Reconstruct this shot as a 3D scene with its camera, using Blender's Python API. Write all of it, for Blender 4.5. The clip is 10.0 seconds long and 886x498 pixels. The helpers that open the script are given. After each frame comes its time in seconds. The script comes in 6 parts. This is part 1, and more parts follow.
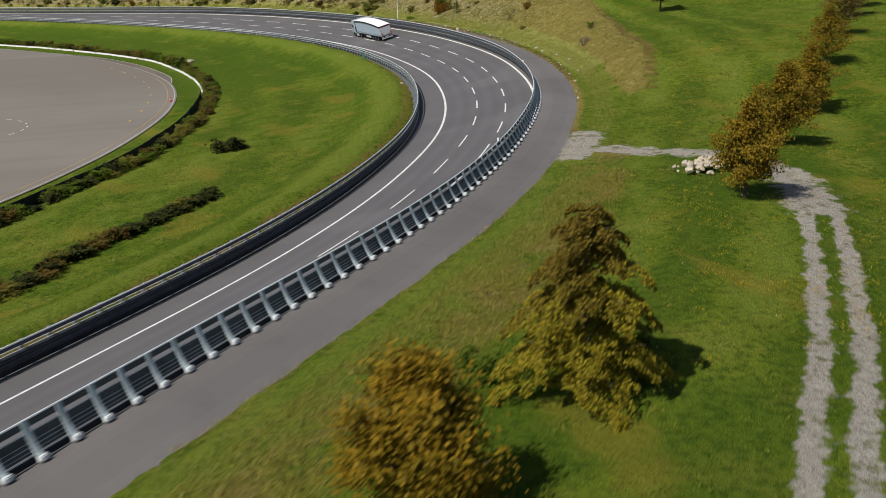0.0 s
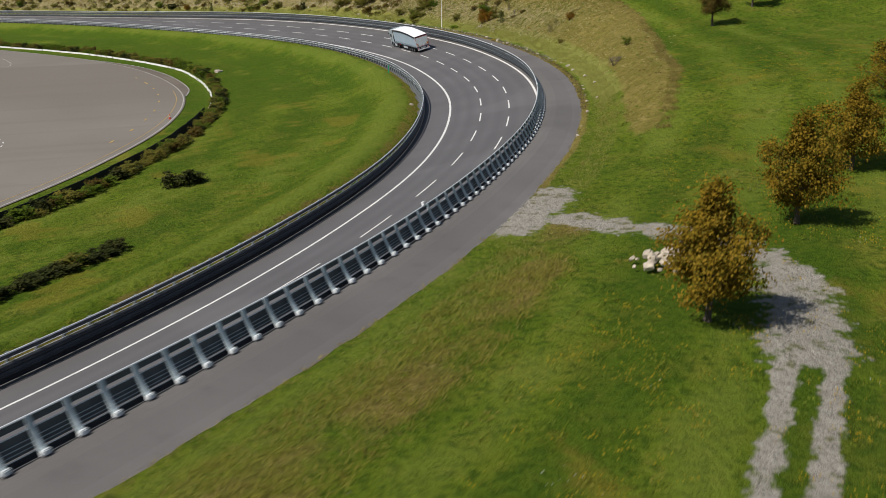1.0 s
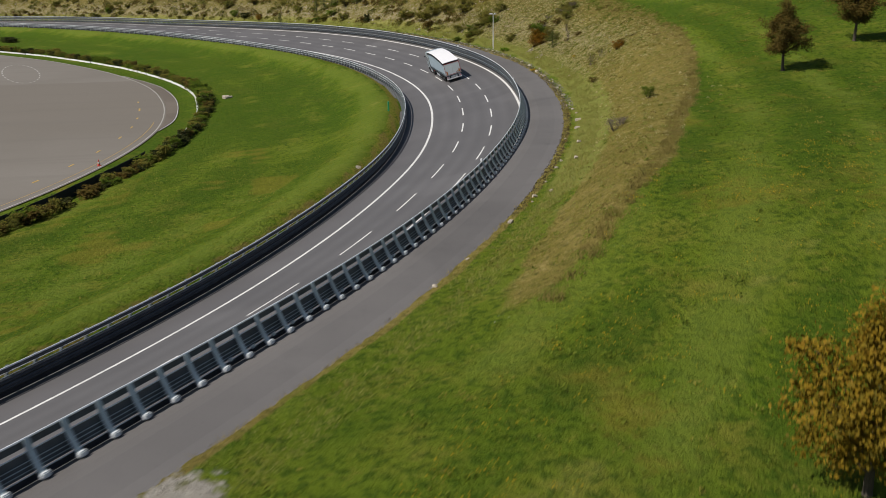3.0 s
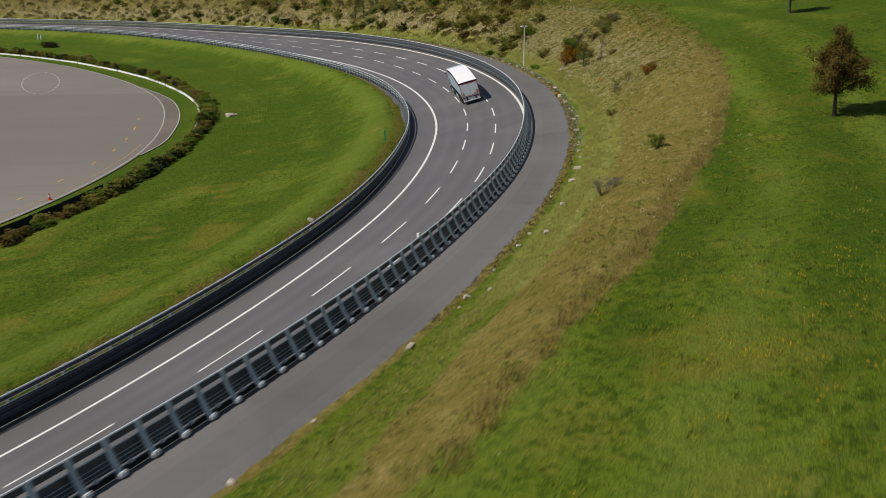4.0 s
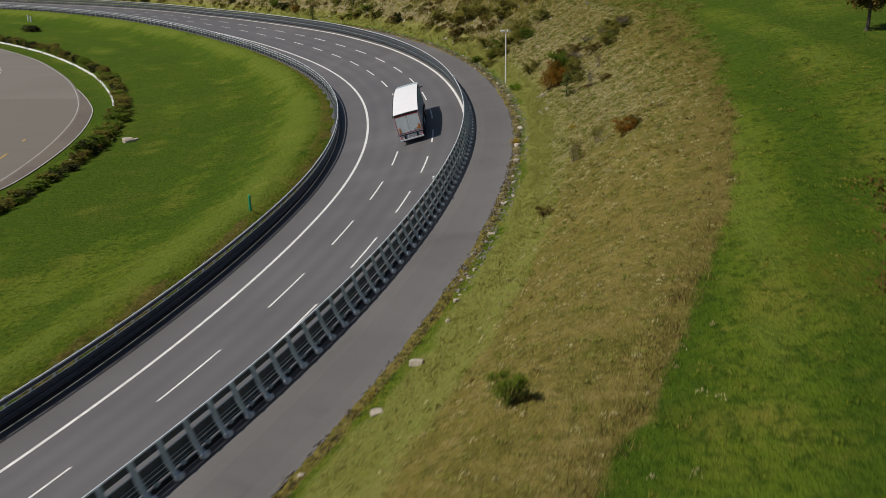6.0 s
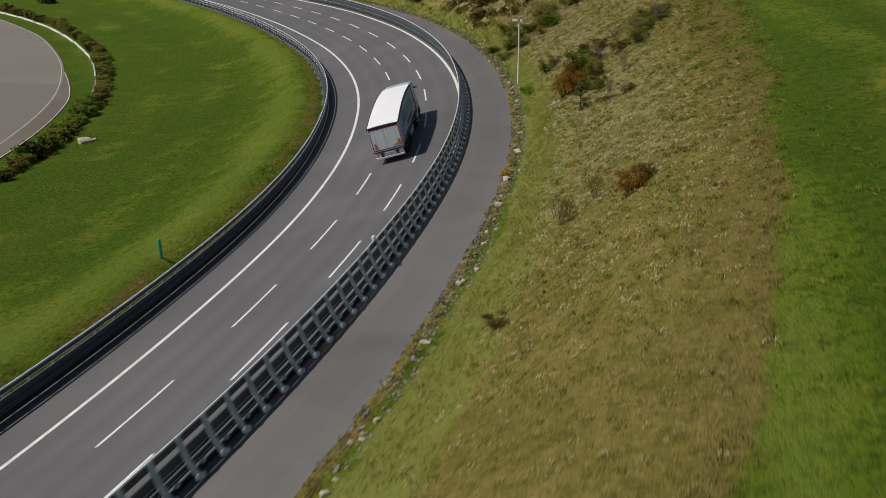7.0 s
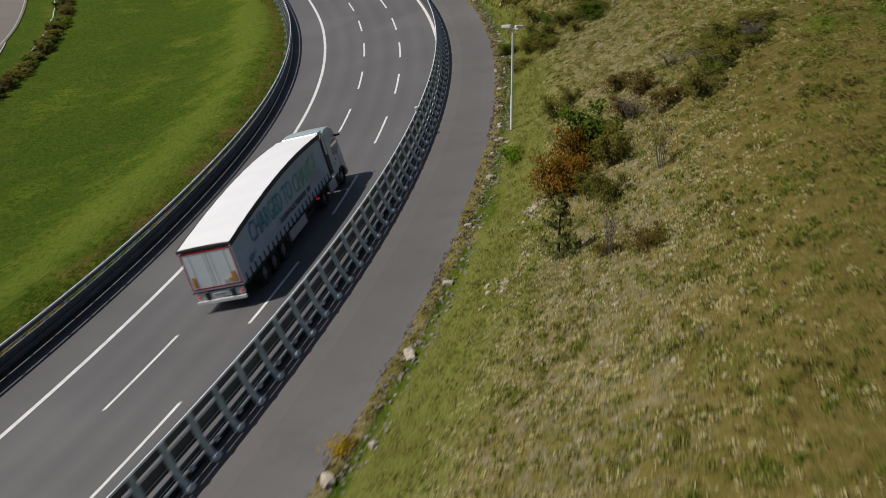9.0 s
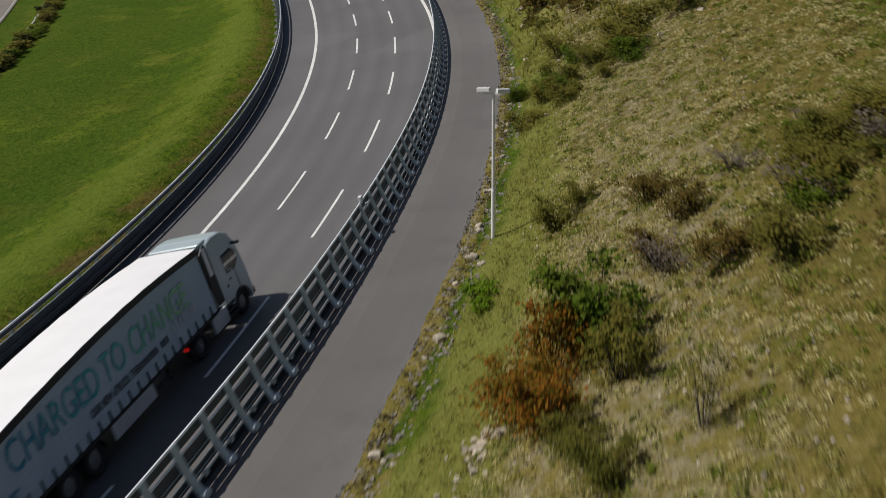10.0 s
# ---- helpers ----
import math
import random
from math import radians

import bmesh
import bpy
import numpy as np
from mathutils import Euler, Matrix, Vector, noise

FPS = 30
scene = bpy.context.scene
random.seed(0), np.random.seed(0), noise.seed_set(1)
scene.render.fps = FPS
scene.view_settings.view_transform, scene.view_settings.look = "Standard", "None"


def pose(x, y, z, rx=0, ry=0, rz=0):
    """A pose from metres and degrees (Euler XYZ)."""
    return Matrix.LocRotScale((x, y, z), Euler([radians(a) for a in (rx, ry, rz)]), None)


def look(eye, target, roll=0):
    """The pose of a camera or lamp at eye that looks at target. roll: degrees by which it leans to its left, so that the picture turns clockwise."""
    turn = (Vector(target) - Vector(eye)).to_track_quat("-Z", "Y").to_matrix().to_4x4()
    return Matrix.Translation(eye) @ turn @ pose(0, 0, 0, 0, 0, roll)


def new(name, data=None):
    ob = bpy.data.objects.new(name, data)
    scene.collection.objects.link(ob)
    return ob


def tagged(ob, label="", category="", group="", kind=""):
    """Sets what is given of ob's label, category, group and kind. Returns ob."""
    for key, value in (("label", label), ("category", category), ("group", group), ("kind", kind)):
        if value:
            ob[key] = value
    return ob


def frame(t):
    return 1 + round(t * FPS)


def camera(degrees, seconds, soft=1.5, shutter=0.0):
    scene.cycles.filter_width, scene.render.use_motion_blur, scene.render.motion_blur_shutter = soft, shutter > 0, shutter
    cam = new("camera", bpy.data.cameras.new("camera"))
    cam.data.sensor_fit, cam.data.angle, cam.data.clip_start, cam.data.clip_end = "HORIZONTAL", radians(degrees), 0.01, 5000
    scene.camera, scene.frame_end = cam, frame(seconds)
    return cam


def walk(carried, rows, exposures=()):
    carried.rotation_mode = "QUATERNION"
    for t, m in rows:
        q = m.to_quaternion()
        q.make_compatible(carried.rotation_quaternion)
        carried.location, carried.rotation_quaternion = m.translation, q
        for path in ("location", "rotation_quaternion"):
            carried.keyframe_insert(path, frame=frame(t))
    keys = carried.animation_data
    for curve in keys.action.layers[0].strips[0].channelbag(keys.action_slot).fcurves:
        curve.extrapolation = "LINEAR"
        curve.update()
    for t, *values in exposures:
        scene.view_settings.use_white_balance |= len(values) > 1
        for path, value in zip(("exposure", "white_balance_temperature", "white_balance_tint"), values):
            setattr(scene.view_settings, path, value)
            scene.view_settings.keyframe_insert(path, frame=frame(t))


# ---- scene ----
cam = camera(50.00, 10.0, soft=0.6, shutter=0.34)
PATH = [
    (0, -10.403, -0.513, 20.001, 72.393, 1.076, -21.572),
    (0.5, -1.717, 5.766, 20.139, 72.459, 1.082, -18.461),
    (1, 6.465, 12.260, 20.075, 72.604, 1.111, -15.675),
    (1.5, 14.602, 19.394, 20.249, 72.660, 1.159, -13.175),
    (2, 21.879, 26.500, 20.278, 72.737, 1.168, -10.916),
    (2.5, 29.078, 34.576, 20.325, 72.803, 1.144, -8.544),
    (4, 45.968, 59.693, 20.937, 73.048, 1.023, -1.104),
    (4.5, 50.854, 69.099, 21.349, 73.041, 1.011, 0.394),
    (5, 54.843, 78.253, 21.498, 72.925, 1.019, 1.071),
    (5.5, 58.475, 88.355, 21.704, 72.288, 0.985, 2.202),
    (7, 66.054, 116.789, 21.918, 69.700, 0.734, 7.402),
    (7.5, 68.015, 126.863, 22.186, 68.637, 0.739, 9.217),
    (8, 69.524, 136.320, 22.333, 67.581, 0.722, 11.010),
    (8.5, 70.578, 146.461, 22.154, 66.480, 0.831, 12.794),
    (9, 71.168, 156.276, 21.619, 65.608, 0.998, 14.629),
    (9.5, 71.241, 166.441, 20.906, 65.198, 1.096, 16.535),
    (10, 70.550, 175.977, 20.423, 65.139, 1.147, 18.477),
]
walk(cam, [(r[0], pose(*r[1:])) for r in PATH], ((0, 0.15), (2.5, 0.05), (5, -0.07), (7, -0.21), (10, -0.18)))
# ---- end of path ----

# ---- light ----
SUN_FROM = Vector((-0.62, -0.17, 0.765)).normalized()
world = bpy.data.worlds.new("sky_world")
scene.world = world
world.use_nodes = True
wn = world.node_tree.nodes
sky = wn.new("ShaderNodeTexSky")
sky.sky_type, sky.sun_disc = "NISHITA", False
sky.sun_elevation = math.asin(SUN_FROM.z)
sky.sun_rotation = math.atan2(SUN_FROM.x, SUN_FROM.y)
wn["Background"].inputs["Strength"].default_value = 0.056
world.node_tree.links.new(sky.outputs["Color"], wn["Background"].inputs["Color"])
sun = new("sun", bpy.data.lights.new("sun", "SUN"))
sun.data.energy, sun.data.angle, sun.data.color = 4.15, radians(0.6), (1.0, 0.95, 0.88)
sun.matrix_world = look(SUN_FROM * 100, (0, 0, 0))


# ---- materials ----
def mat(name, rough=0.8, metal=0.0, spec=0.5):
    m = bpy.data.materials.new(name)
    m.use_nodes = True
    b = m.node_tree.nodes["Principled BSDF"]
    b.inputs["Roughness"].default_value = rough
    b.inputs["Metallic"].default_value = metal
    b.inputs["Specular IOR Level"].default_value = spec
    return m, m.node_tree, b


class Net:
    """Short hand for building node trees."""

    def __init__(self, tree):
        self.t = tree
        self.pos = self.n("ShaderNodeNewGeometry").outputs["Position"]

    def n(self, kind, **values):
        node = self.t.nodes.new(kind)
        for k, v in values.items():
            node.inputs[k].default_value = v
        return node

    def link(self, a, b):
        self.t.links.new(a, b)

    def noise(self, scale, detail=4.0, rough=0.55, vec=None, dist=0.0):
        node = self.n("ShaderNodeTexNoise", Scale=scale, Detail=detail, Roughness=rough, Distortion=dist)
        self.link(vec if vec is not None else self.pos, node.inputs["Vector"])
        return node.outputs["Fac"]

    def stretch(self, x, y, z):
        node = self.n("ShaderNodeMapping")
        node.inputs["Scale"].default_value = (x, y, z)
        self.link(self.pos, node.inputs["Vector"])
        return node.outputs["Vector"]

    def ramp(self, fac, *stops):
        node = self.t.nodes.new("ShaderNodeValToRGB")
        while len(node.color_ramp.elements) < len(stops):
            node.color_ramp.elements.new(0.5)
        for e, (p, c) in zip(node.color_ramp.elements, stops):
            e.position = p
            e.color = (*c, 1) if len(c) == 3 else c
        self.link(fac, node.inputs["Fac"])
        return node.outputs["Color"]

    def step(self, fac, lo, hi):
        node = self.n("ShaderNodeMapRange")
        node.interpolation_type = "SMOOTHSTEP"
        node.inputs["From Min"].default_value, node.inputs["From Max"].default_value = lo, hi
        self.link(fac, node.inputs["Value"])
        return node.outputs["Result"]

    def mix(self, fac, a, b, mode="MIX"):
        node = self.t.nodes.new("ShaderNodeMix")
        node.data_type, node.blend_type = "RGBA", mode
        for sock, v in ((node.inputs["Factor"], fac), (node.inputs["A"], a), (node.inputs["B"], b)):
            if isinstance(v, bpy.types.NodeSocket):
                self.link(v, sock)
            else:
                sock.default_value = v if isinstance(v, float) else (*v, 1)
        return node.outputs["Result"]

    def math(self, op, a, b=0.0):
        node = self.t.nodes.new("ShaderNodeMath")
        node.operation = op
        for sock, v in zip(node.inputs, (a, b)):
            if isinstance(v, bpy.types.NodeSocket):
                self.link(v, sock)
            else:
                sock.default_value = v
        return node.outputs[0]

    def attr(self, name):
        node = self.t.nodes.new("ShaderNodeAttribute")
        node.attribute_name = name
        return node.outputs["Fac"]

    def bump(self, b, height, strength=0.3, distance=0.05):
        node = self.n("ShaderNodeBump", Strength=strength, Distance=distance)
        self.link(height, node.inputs["Height"])
        self.link(node.outputs["Normal"], b.inputs["Normal"])


def simple(name, colour, rough=0.6, metal=0.0, vary=0.15, scale=3.0, bump=0.0, fine=40.0):
    """A plain surface with light soiling at two scales."""
    m, t, b = mat(name, rough, metal)
    k = Net(t)
    dark = tuple(c * (1 - vary) for c in colour)
    light = tuple(min(1, c * (1 + vary * 0.6)) for c in colour)
    base = k.ramp(k.noise(scale), (0.3, dark), (0.7, light))
    base = k.mix(k.step(k.noise(fine, 2.0), 0.45, 0.75), base, dark)
    k.link(base, b.inputs["Base Color"])
    if bump:
        k.bump(b, k.noise(fine), bump, 0.02)
    return m


def asphalt(name, dark, light, warm, rough=0.85, gloss=0.3):
    m, t, b = mat(name, rough, 0.0, gloss)
    k = Net(t)
    grain = k.noise(60.0, 3.0, 0.7)
    base = k.ramp(k.noise(0.12, 5.0), (0.3, dark), (0.7, light))
    base = k.mix(k.step(k.noise(0.6, 6.0, 0.65), 0.5, 0.8), base, warm)
    base = k.mix(k.math("MULTIPLY", k.step(grain, 0.5, 0.75), 0.35), base, tuple(c * 1.7 for c in light))
    lane = k.attr("wheel")
    base = k.mix(k.math("MULTIPLY", lane, 0.4), base, tuple(c * 0.78 for c in dark))
    patch = k.step(k.noise(0.045, 3.0, 0.5), 0.56, 0.60)
    base = k.mix(k.math("MULTIPLY", patch, 0.3), base, tuple(c * 1.25 for c in light))
    speck = k.step(k.noise(7.0, 3.0, 0.6), 0.62, 0.72)
    base = k.mix(k.math("MULTIPLY", speck, 0.35), base, tuple(c * 0.7 for c in dark))
    k.link(base, b.inputs["Base Color"])
    k.bump(b, grain, 0.25, 0.01)
    return m


M_ROAD = asphalt("asphalt", (0.096, 0.091, 0.091), (0.123, 0.117, 0.117), (0.108, 0.101, 0.100), 0.64, 0.5)
M_LANE = asphalt("service_asphalt", (0.106, 0.099, 0.095), (0.137, 0.128, 0.122), (0.100, 0.094, 0.090), 0.72, 0.45)


def grass_colour(k, big, mid, fine, vfine):
    """Meadow green in broad patches, with yellower drifts and dark hollows."""
    grass = k.ramp(big, (0.3, (0.084, 0.142, 0.010)), (0.7, (0.142, 0.186, 0.016)))
    grass = k.mix(k.step(mid, 0.48, 0.72), grass, (0.178, 0.186, 0.025))
    grass = k.mix(k.math("MULTIPLY", k.step(k.noise(1.25, 5.0, 0.65), 0.54, 0.68), 0.55), grass, (0.215, 0.206, 0.035))
    grass = k.mix(k.math("MULTIPLY", k.step(fine, 0.47, 0.61), 0.72), grass, (0.035, 0.074, 0.007))
    grass = k.mix(k.math("MULTIPLY", k.step(vfine, 0.55, 0.75), 0.45), grass, (0.191, 0.215, 0.039))
    # mowing bands and drifts of yellowing herbs, laid out on the plan
    grass = k.mix(k.math("MULTIPLY", k.step(k.attr("tone"), 0.5, 0.95), 0.5), grass, (0.174, 0.220, 0.032))
    grass = k.mix(k.math("MULTIPLY", k.step(k.attr("tone"), 0.5, 0.05), 0.55), grass, (0.044, 0.090, 0.007))
    drift = k.step(k.math("ADD", k.attr("drift"), k.math("SUBTRACT", fine, 0.5)), 0.45, 0.8)
    return k.mix(k.math("MULTIPLY", drift, 0.45), grass, (0.238, 0.191, 0.028))


def dry_colour(k, fine):
    """Straw and olive of unmown grass."""
    dry = k.ramp(k.noise(0.5, 6.0, 0.65), (0.28, (0.160, 0.143, 0.030)), (0.5, (0.240, 0.195, 0.050)), (0.72, (0.315, 0.248, 0.080)))
    dry = k.mix(k.math("MULTIPLY", k.attr("olive"), 0.8), dry, (0.170, 0.132, 0.036))
    dry = k.mix(k.math("MULTIPLY", k.step(k.noise(1.3, 5.0, 0.65), 0.48, 0.62), 0.45), dry, (0.120, 0.125, 0.020))
    dry = k.mix(k.math("MULTIPLY", k.step(k.noise(3.6, 4.0, 0.7), 0.53, 0.68), 0.5), dry, (0.400, 0.325, 0.135))
    return k.mix(k.math("MULTIPLY", k.step(fine, 0.50, 0.64), 0.5), dry, (0.070, 0.070, 0.014))


def ground_material():
    m, t, b = mat("ground", 0.95, 0.0, 0.05)
    k = Net(t)
    big, mid, fine = k.noise(0.035, 4.0), k.noise(0.22, 5.0, 0.6), k.noise(2.2, 6.0, 0.65)
    vfine = k.noise(9.0, 4.0, 0.7)
    grass = grass_colour(k, big, mid, fine, vfine)
    dry = dry_colour(k, fine)
    stone = k.ramp(vfine, (0.3, (0.25, 0.21, 0.12)), (0.7, (0.48, 0.415, 0.26)))
    gravel = k.ramp(k.noise(3.0, 6.0, 0.7), (0.3, (0.30, 0.275, 0.230)), (0.7, (0.44, 0.406, 0.350)))
    gravel = k.mix(k.math("MULTIPLY", k.step(k.noise(0.9, 5.0, 0.7), 0.55, 0.64), 0.75), gravel, (0.115, 0.120, 0.030))
    edge = k.math("MULTIPLY", k.math("SUBTRACT", mid, 0.5), 0.9)
    edge2 = k.math("ADD", k.math("MULTIPLY", k.math("SUBTRACT", fine, 0.5), 0.9), k.math("MULTIPLY", k.math("SUBTRACT", k.noise(0.75, 4.0, 0.6), 0.5), 1.35))

    def mask(name, lo=0.4, hi=0.6, rag=edge):
        return k.step(k.math("ADD", k.attr(name), rag), lo, hi)

    base = k.mix(mask("dry"), grass, dry)
    base = k.mix(k.math("MULTIPLY", k.step(k.math("ADD", k.attr("stony"), k.math("SUBTRACT", fine, 0.5)), 0.55, 0.75), 0.75), base, stone)
    bare = k.math("MULTIPLY", k.step(k.noise(1.5, 5.0, 0.66), 0.50, 0.57), k.step(k.attr("stony"), 0.25, 0.6))
    base = k.mix(k.math("MULTIPLY", bare, 0.5), base, k.ramp(vfine, (0.3, (0.26, 0.22, 0.14)), (0.7, (0.50, 0.435, 0.30))))
    base = k.mix(k.math("MULTIPLY", mask("mown", 0.35, 0.65), 0.7), base, (0.275, 0.275, 0.072))
    base = k.mix(mask("gravel", 0.42, 0.66, edge2), base, gravel)
    k.link(base, b.inputs["Base Color"])
    k.bump(b, k.math("ADD", fine, k.math("MULTIPLY", vfine, 0.5)), 1.0, 0.34)
    return m


M_GROUND = ground_material()
M_WHITE = simple("road_paint", (0.72, 0.71, 0.68), 0.6, 0, 0.25, 2.0, 0.1)
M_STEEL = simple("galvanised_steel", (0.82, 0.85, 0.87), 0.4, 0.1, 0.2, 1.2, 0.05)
# galvanised beams darkened: the shade on their faces is put into the colour
M_STEEL_DARK = simple("shade_dark_steel", (0.085, 0.095, 0.105), 0.6, 0.3, 0.3, 1.5, 0.05)
# near-black: deep shade low on the rails, put into the skirt's colour
M_SHADE_SKIRT = simple("shade_black_steel", (0.030, 0.033, 0.038), 0.7, 0.2, 0.3, 1.5, 0.05)


# ---- plan: the line painted on the inside of the bend carries all else ----
LINE = [(-105.2, -43.4), (-67.0, -7.4), (-35.8, 22.4), (-14.6, 42.9), (-7.3, 49.7), (-1.4, 55.4), (4.7, 62.2), (11.8, 71.0), (20.2, 83.9), (25.2, 92.3), (29.3, 100.5), (33.6, 110.4), (37.1, 120.0), (41.7, 134.9), (44.2, 146.9), (46.0, 160.0), (47.3, 177.5), (47.0, 191.0), (46.1, 201.5), (43.8, 216.3), (41.3, 227.4), (37.2, 240.8), (30.7, 257.0), (22.4, 273.2), (14.0, 287.8), (5.6, 300.8), (-3.8, 314.4), (-13.7, 327.8), (-24.6, 340.8), (-37.4, 355.4), (-50.1, 368.0), (-75.8, 389.0), (-101.5, 404.2), (-194.7, 459.2)]


def smooth_curve(points, step, passes):
    """Even steps along a rounded line through the points."""
    p = np.array(points, float)
    d = np.concatenate([[0], np.cumsum(np.linalg.norm(np.diff(p, axis=0), axis=1))])
    t = np.arange(0, d[-1], step)
    q = np.stack([np.interp(t, d, p[:, i]) for i in range(p.shape[1])], 1)
    for _ in range(passes):
        q[1:-1] = (q[:-2] + 2 * q[1:-1] + q[2:]) / 4
    return q


CURVE = smooth_curve(LINE, 1.0, 90)
TANG = np.gradient(CURVE, axis=0)
TANG /= np.linalg.norm(TANG, axis=1)[:, None]
NORM = np.stack([TANG[:, 1], -TANG[:, 0]], 1)
ARC = np.concatenate([[0], np.cumsum(np.linalg.norm(np.diff(CURVE, axis=0), axis=1))])


def bank(v):
    """How much of the full banking is left, by the y of the inner line."""
    return np.interp(v, [85, 140, 253, 279, 315, 341, 397], [1.03, 1.0, 1.0, 0.92, 0.62, 0.42, 0.2])


def lift(s, v):
    """The inner lanes rise a little where the bend begins, so that the banking eases out."""
    return np.interp(v, [70, 85, 100, 150, 170, 200], [0.53, 0.40, 0.29, 0.22, 0.14, 0.11]) * np.clip(1 - np.asarray(s, float) / 15.0, 0, 1)


KNOTS = [7.2, 10.9, 12.8, 15.4, 17.0, 24.0]


def spread(v):
    """How far each knot of the cross-section lies out of its usual place: the strip is a little narrower at the near end."""
    strip = np.interp(v, [60, 90], [-0.6, -0.45])
    return [0 * strip, 0 * strip - 0.3, strip, strip, strip + 0.05, 0 * strip]


def true_offset(s, v):
    """Metres from the inner line for a nominal offset of the cross-section."""
    s, v = np.broadcast_arrays(np.asarray(s, float), np.asarray(v, float))
    d = spread(v)
    out = s.copy()
    for i in range(5):
        t = (s - KNOTS[i]) / (KNOTS[i + 1] - KNOTS[i])
        out = np.where((t >= 0) & (t < 1), s + d[i] * (1 - t) + d[i + 1] * t, out)
    return out


def nominal_offset(r, v):
    """The other way round."""
    d = spread(v)
    out = r.copy()
    for i in range(5):
        lo, hi = KNOTS[i] + d[i], KNOTS[i + 1] + d[i + 1]
        t = (r - lo) / (hi - lo)
        out = np.where((t >= 0) & (t < 1), KNOTS[i] + t * (KNOTS[i + 1] - KNOTS[i]), out)
    return out


def road_z(s, v=200.0):
    """Height of the banked asphalt, s metres outwards from the inner line."""
    return 0.45 + lift(s, v) + bank(v) * (np.interp(s, [-4.4, -3.0, 0, 3.5, 7.0, 11.0, 11.8, 12.8, 15.4, 18.0], [-0.72, -0.62, 0, 0.98, 1.91, 2.98, 3.16, 3.45, 4.05, 4.45]))


def on_road(a, s, up=0.0):
    """World place at arc length a and offset s."""
    x, y = np.interp(a, ARC, CURVE[:, 0]), np.interp(a, ARC, CURVE[:, 1])
    nx, ny = np.interp(a, ARC, NORM[:, 0]), np.interp(a, ARC, NORM[:, 1])
    r = float(true_offset(s, y))
    return Vector((float(x + nx * r), float(y + ny * r), float(road_z(s, y)) + up))


def arc_of(x, y):
    return float(ARC[np.argmin((CURVE[:, 0] - x) ** 2 + (CURVE[:, 1] - y) ** 2)])


def offset_of(x, y):
    """Signed offset from the inner line and the height of the nearest point along y."""
    x, y = np.atleast_1d(np.asarray(x, float)), np.atleast_1d(np.asarray(y, float))
    s, v = np.zeros(len(x)), np.zeros(len(x))
    c, n = CURVE[::2], NORM[::2]
    for i in range(0, len(x), 4000):
        dx, dy = x[i:i + 4000, None] - c[None, :, 0], y[i:i + 4000, None] - c[None, :, 1]
        j = np.argmin(dx * dx + dy * dy, axis=1)
        r = np.arange(len(j))
        side = dx[r, j] * n[j, 0] + dy[r, j] * n[j, 1]
        gap = np.sqrt(dx[r, j] ** 2 + dy[r, j] ** 2)
        s[i:i + 4000] = np.where(gap < 25, side, np.sign(side) * gap)
        v[i:i + 4000] = c[j, 1]
    return nominal_offset(s, v), v


def ease(v, lo, hi):
    t = np.clip((v - lo) / (hi - lo), 0, 1)
    return t * t * (3 - 2 * t)


def wobble(x, y, scale, seed):
    """Smooth low relief from a few crossing waves."""
    r = np.random.RandomState(seed)
    out = np.zeros_like(x)
    for i in range(7):
        a, f, p = r.uniform(0, 6.28), r.uniform(0.6, 1.7) / scale, r.uniform(0, 6.28)
        out += np.sin((x * math.cos(a) + y * math.sin(a)) * f * 6.28 + p)
    return out / 7


PAD_Z = -3.25


def beside(pairs, step):
    """A plan line that keeps the given offsets (y of the inner line, offset) from the inner line."""
    v, o = [p[0] for p in pairs], [p[1] for p in pairs]
    keep = (CURVE[:, 1] >= v[0]) & (CURVE[:, 1] <= v[-1])
    off = np.interp(CURVE[keep, 1], v, o)
    return smooth_curve(CURVE[keep] + NORM[keep] * off[:, None], step, 10)


PAD_EDGE = beside([(5, -43), (40, -41.0), (72, -40.6), (95, -41.2), (119, -41.0), (144, -40.3), (165, -39.6), (187, -39.4), (210, -39.6), (230, -39.6), (255, -38.7), (285, -37.9), (320, -37.9), (366, -40.2), (440, -42)], 1.5)
PAD_SLANT = np.abs(np.gradient(PAD_EDGE, axis=0)[:, 1]) / np.linalg.norm(np.gradient(PAD_EDGE, axis=0), axis=1)


def near_line(x, y, line):
    """Distance to a polyline."""
    best = np.full(len(x), 1e9)
    for a, b in zip(line[:-1], line[1:]):
        a, b = np.array(a, float), np.array(b, float)
        d = b - a
        t = np.clip(((x - a[0]) * d[0] + (y - a[1]) * d[1]) / (d @ d), 0, 1)
        best = np.minimum(best, np.hypot(x - a[0] - t * d[0], y - a[1] - t * d[1]))
    return best


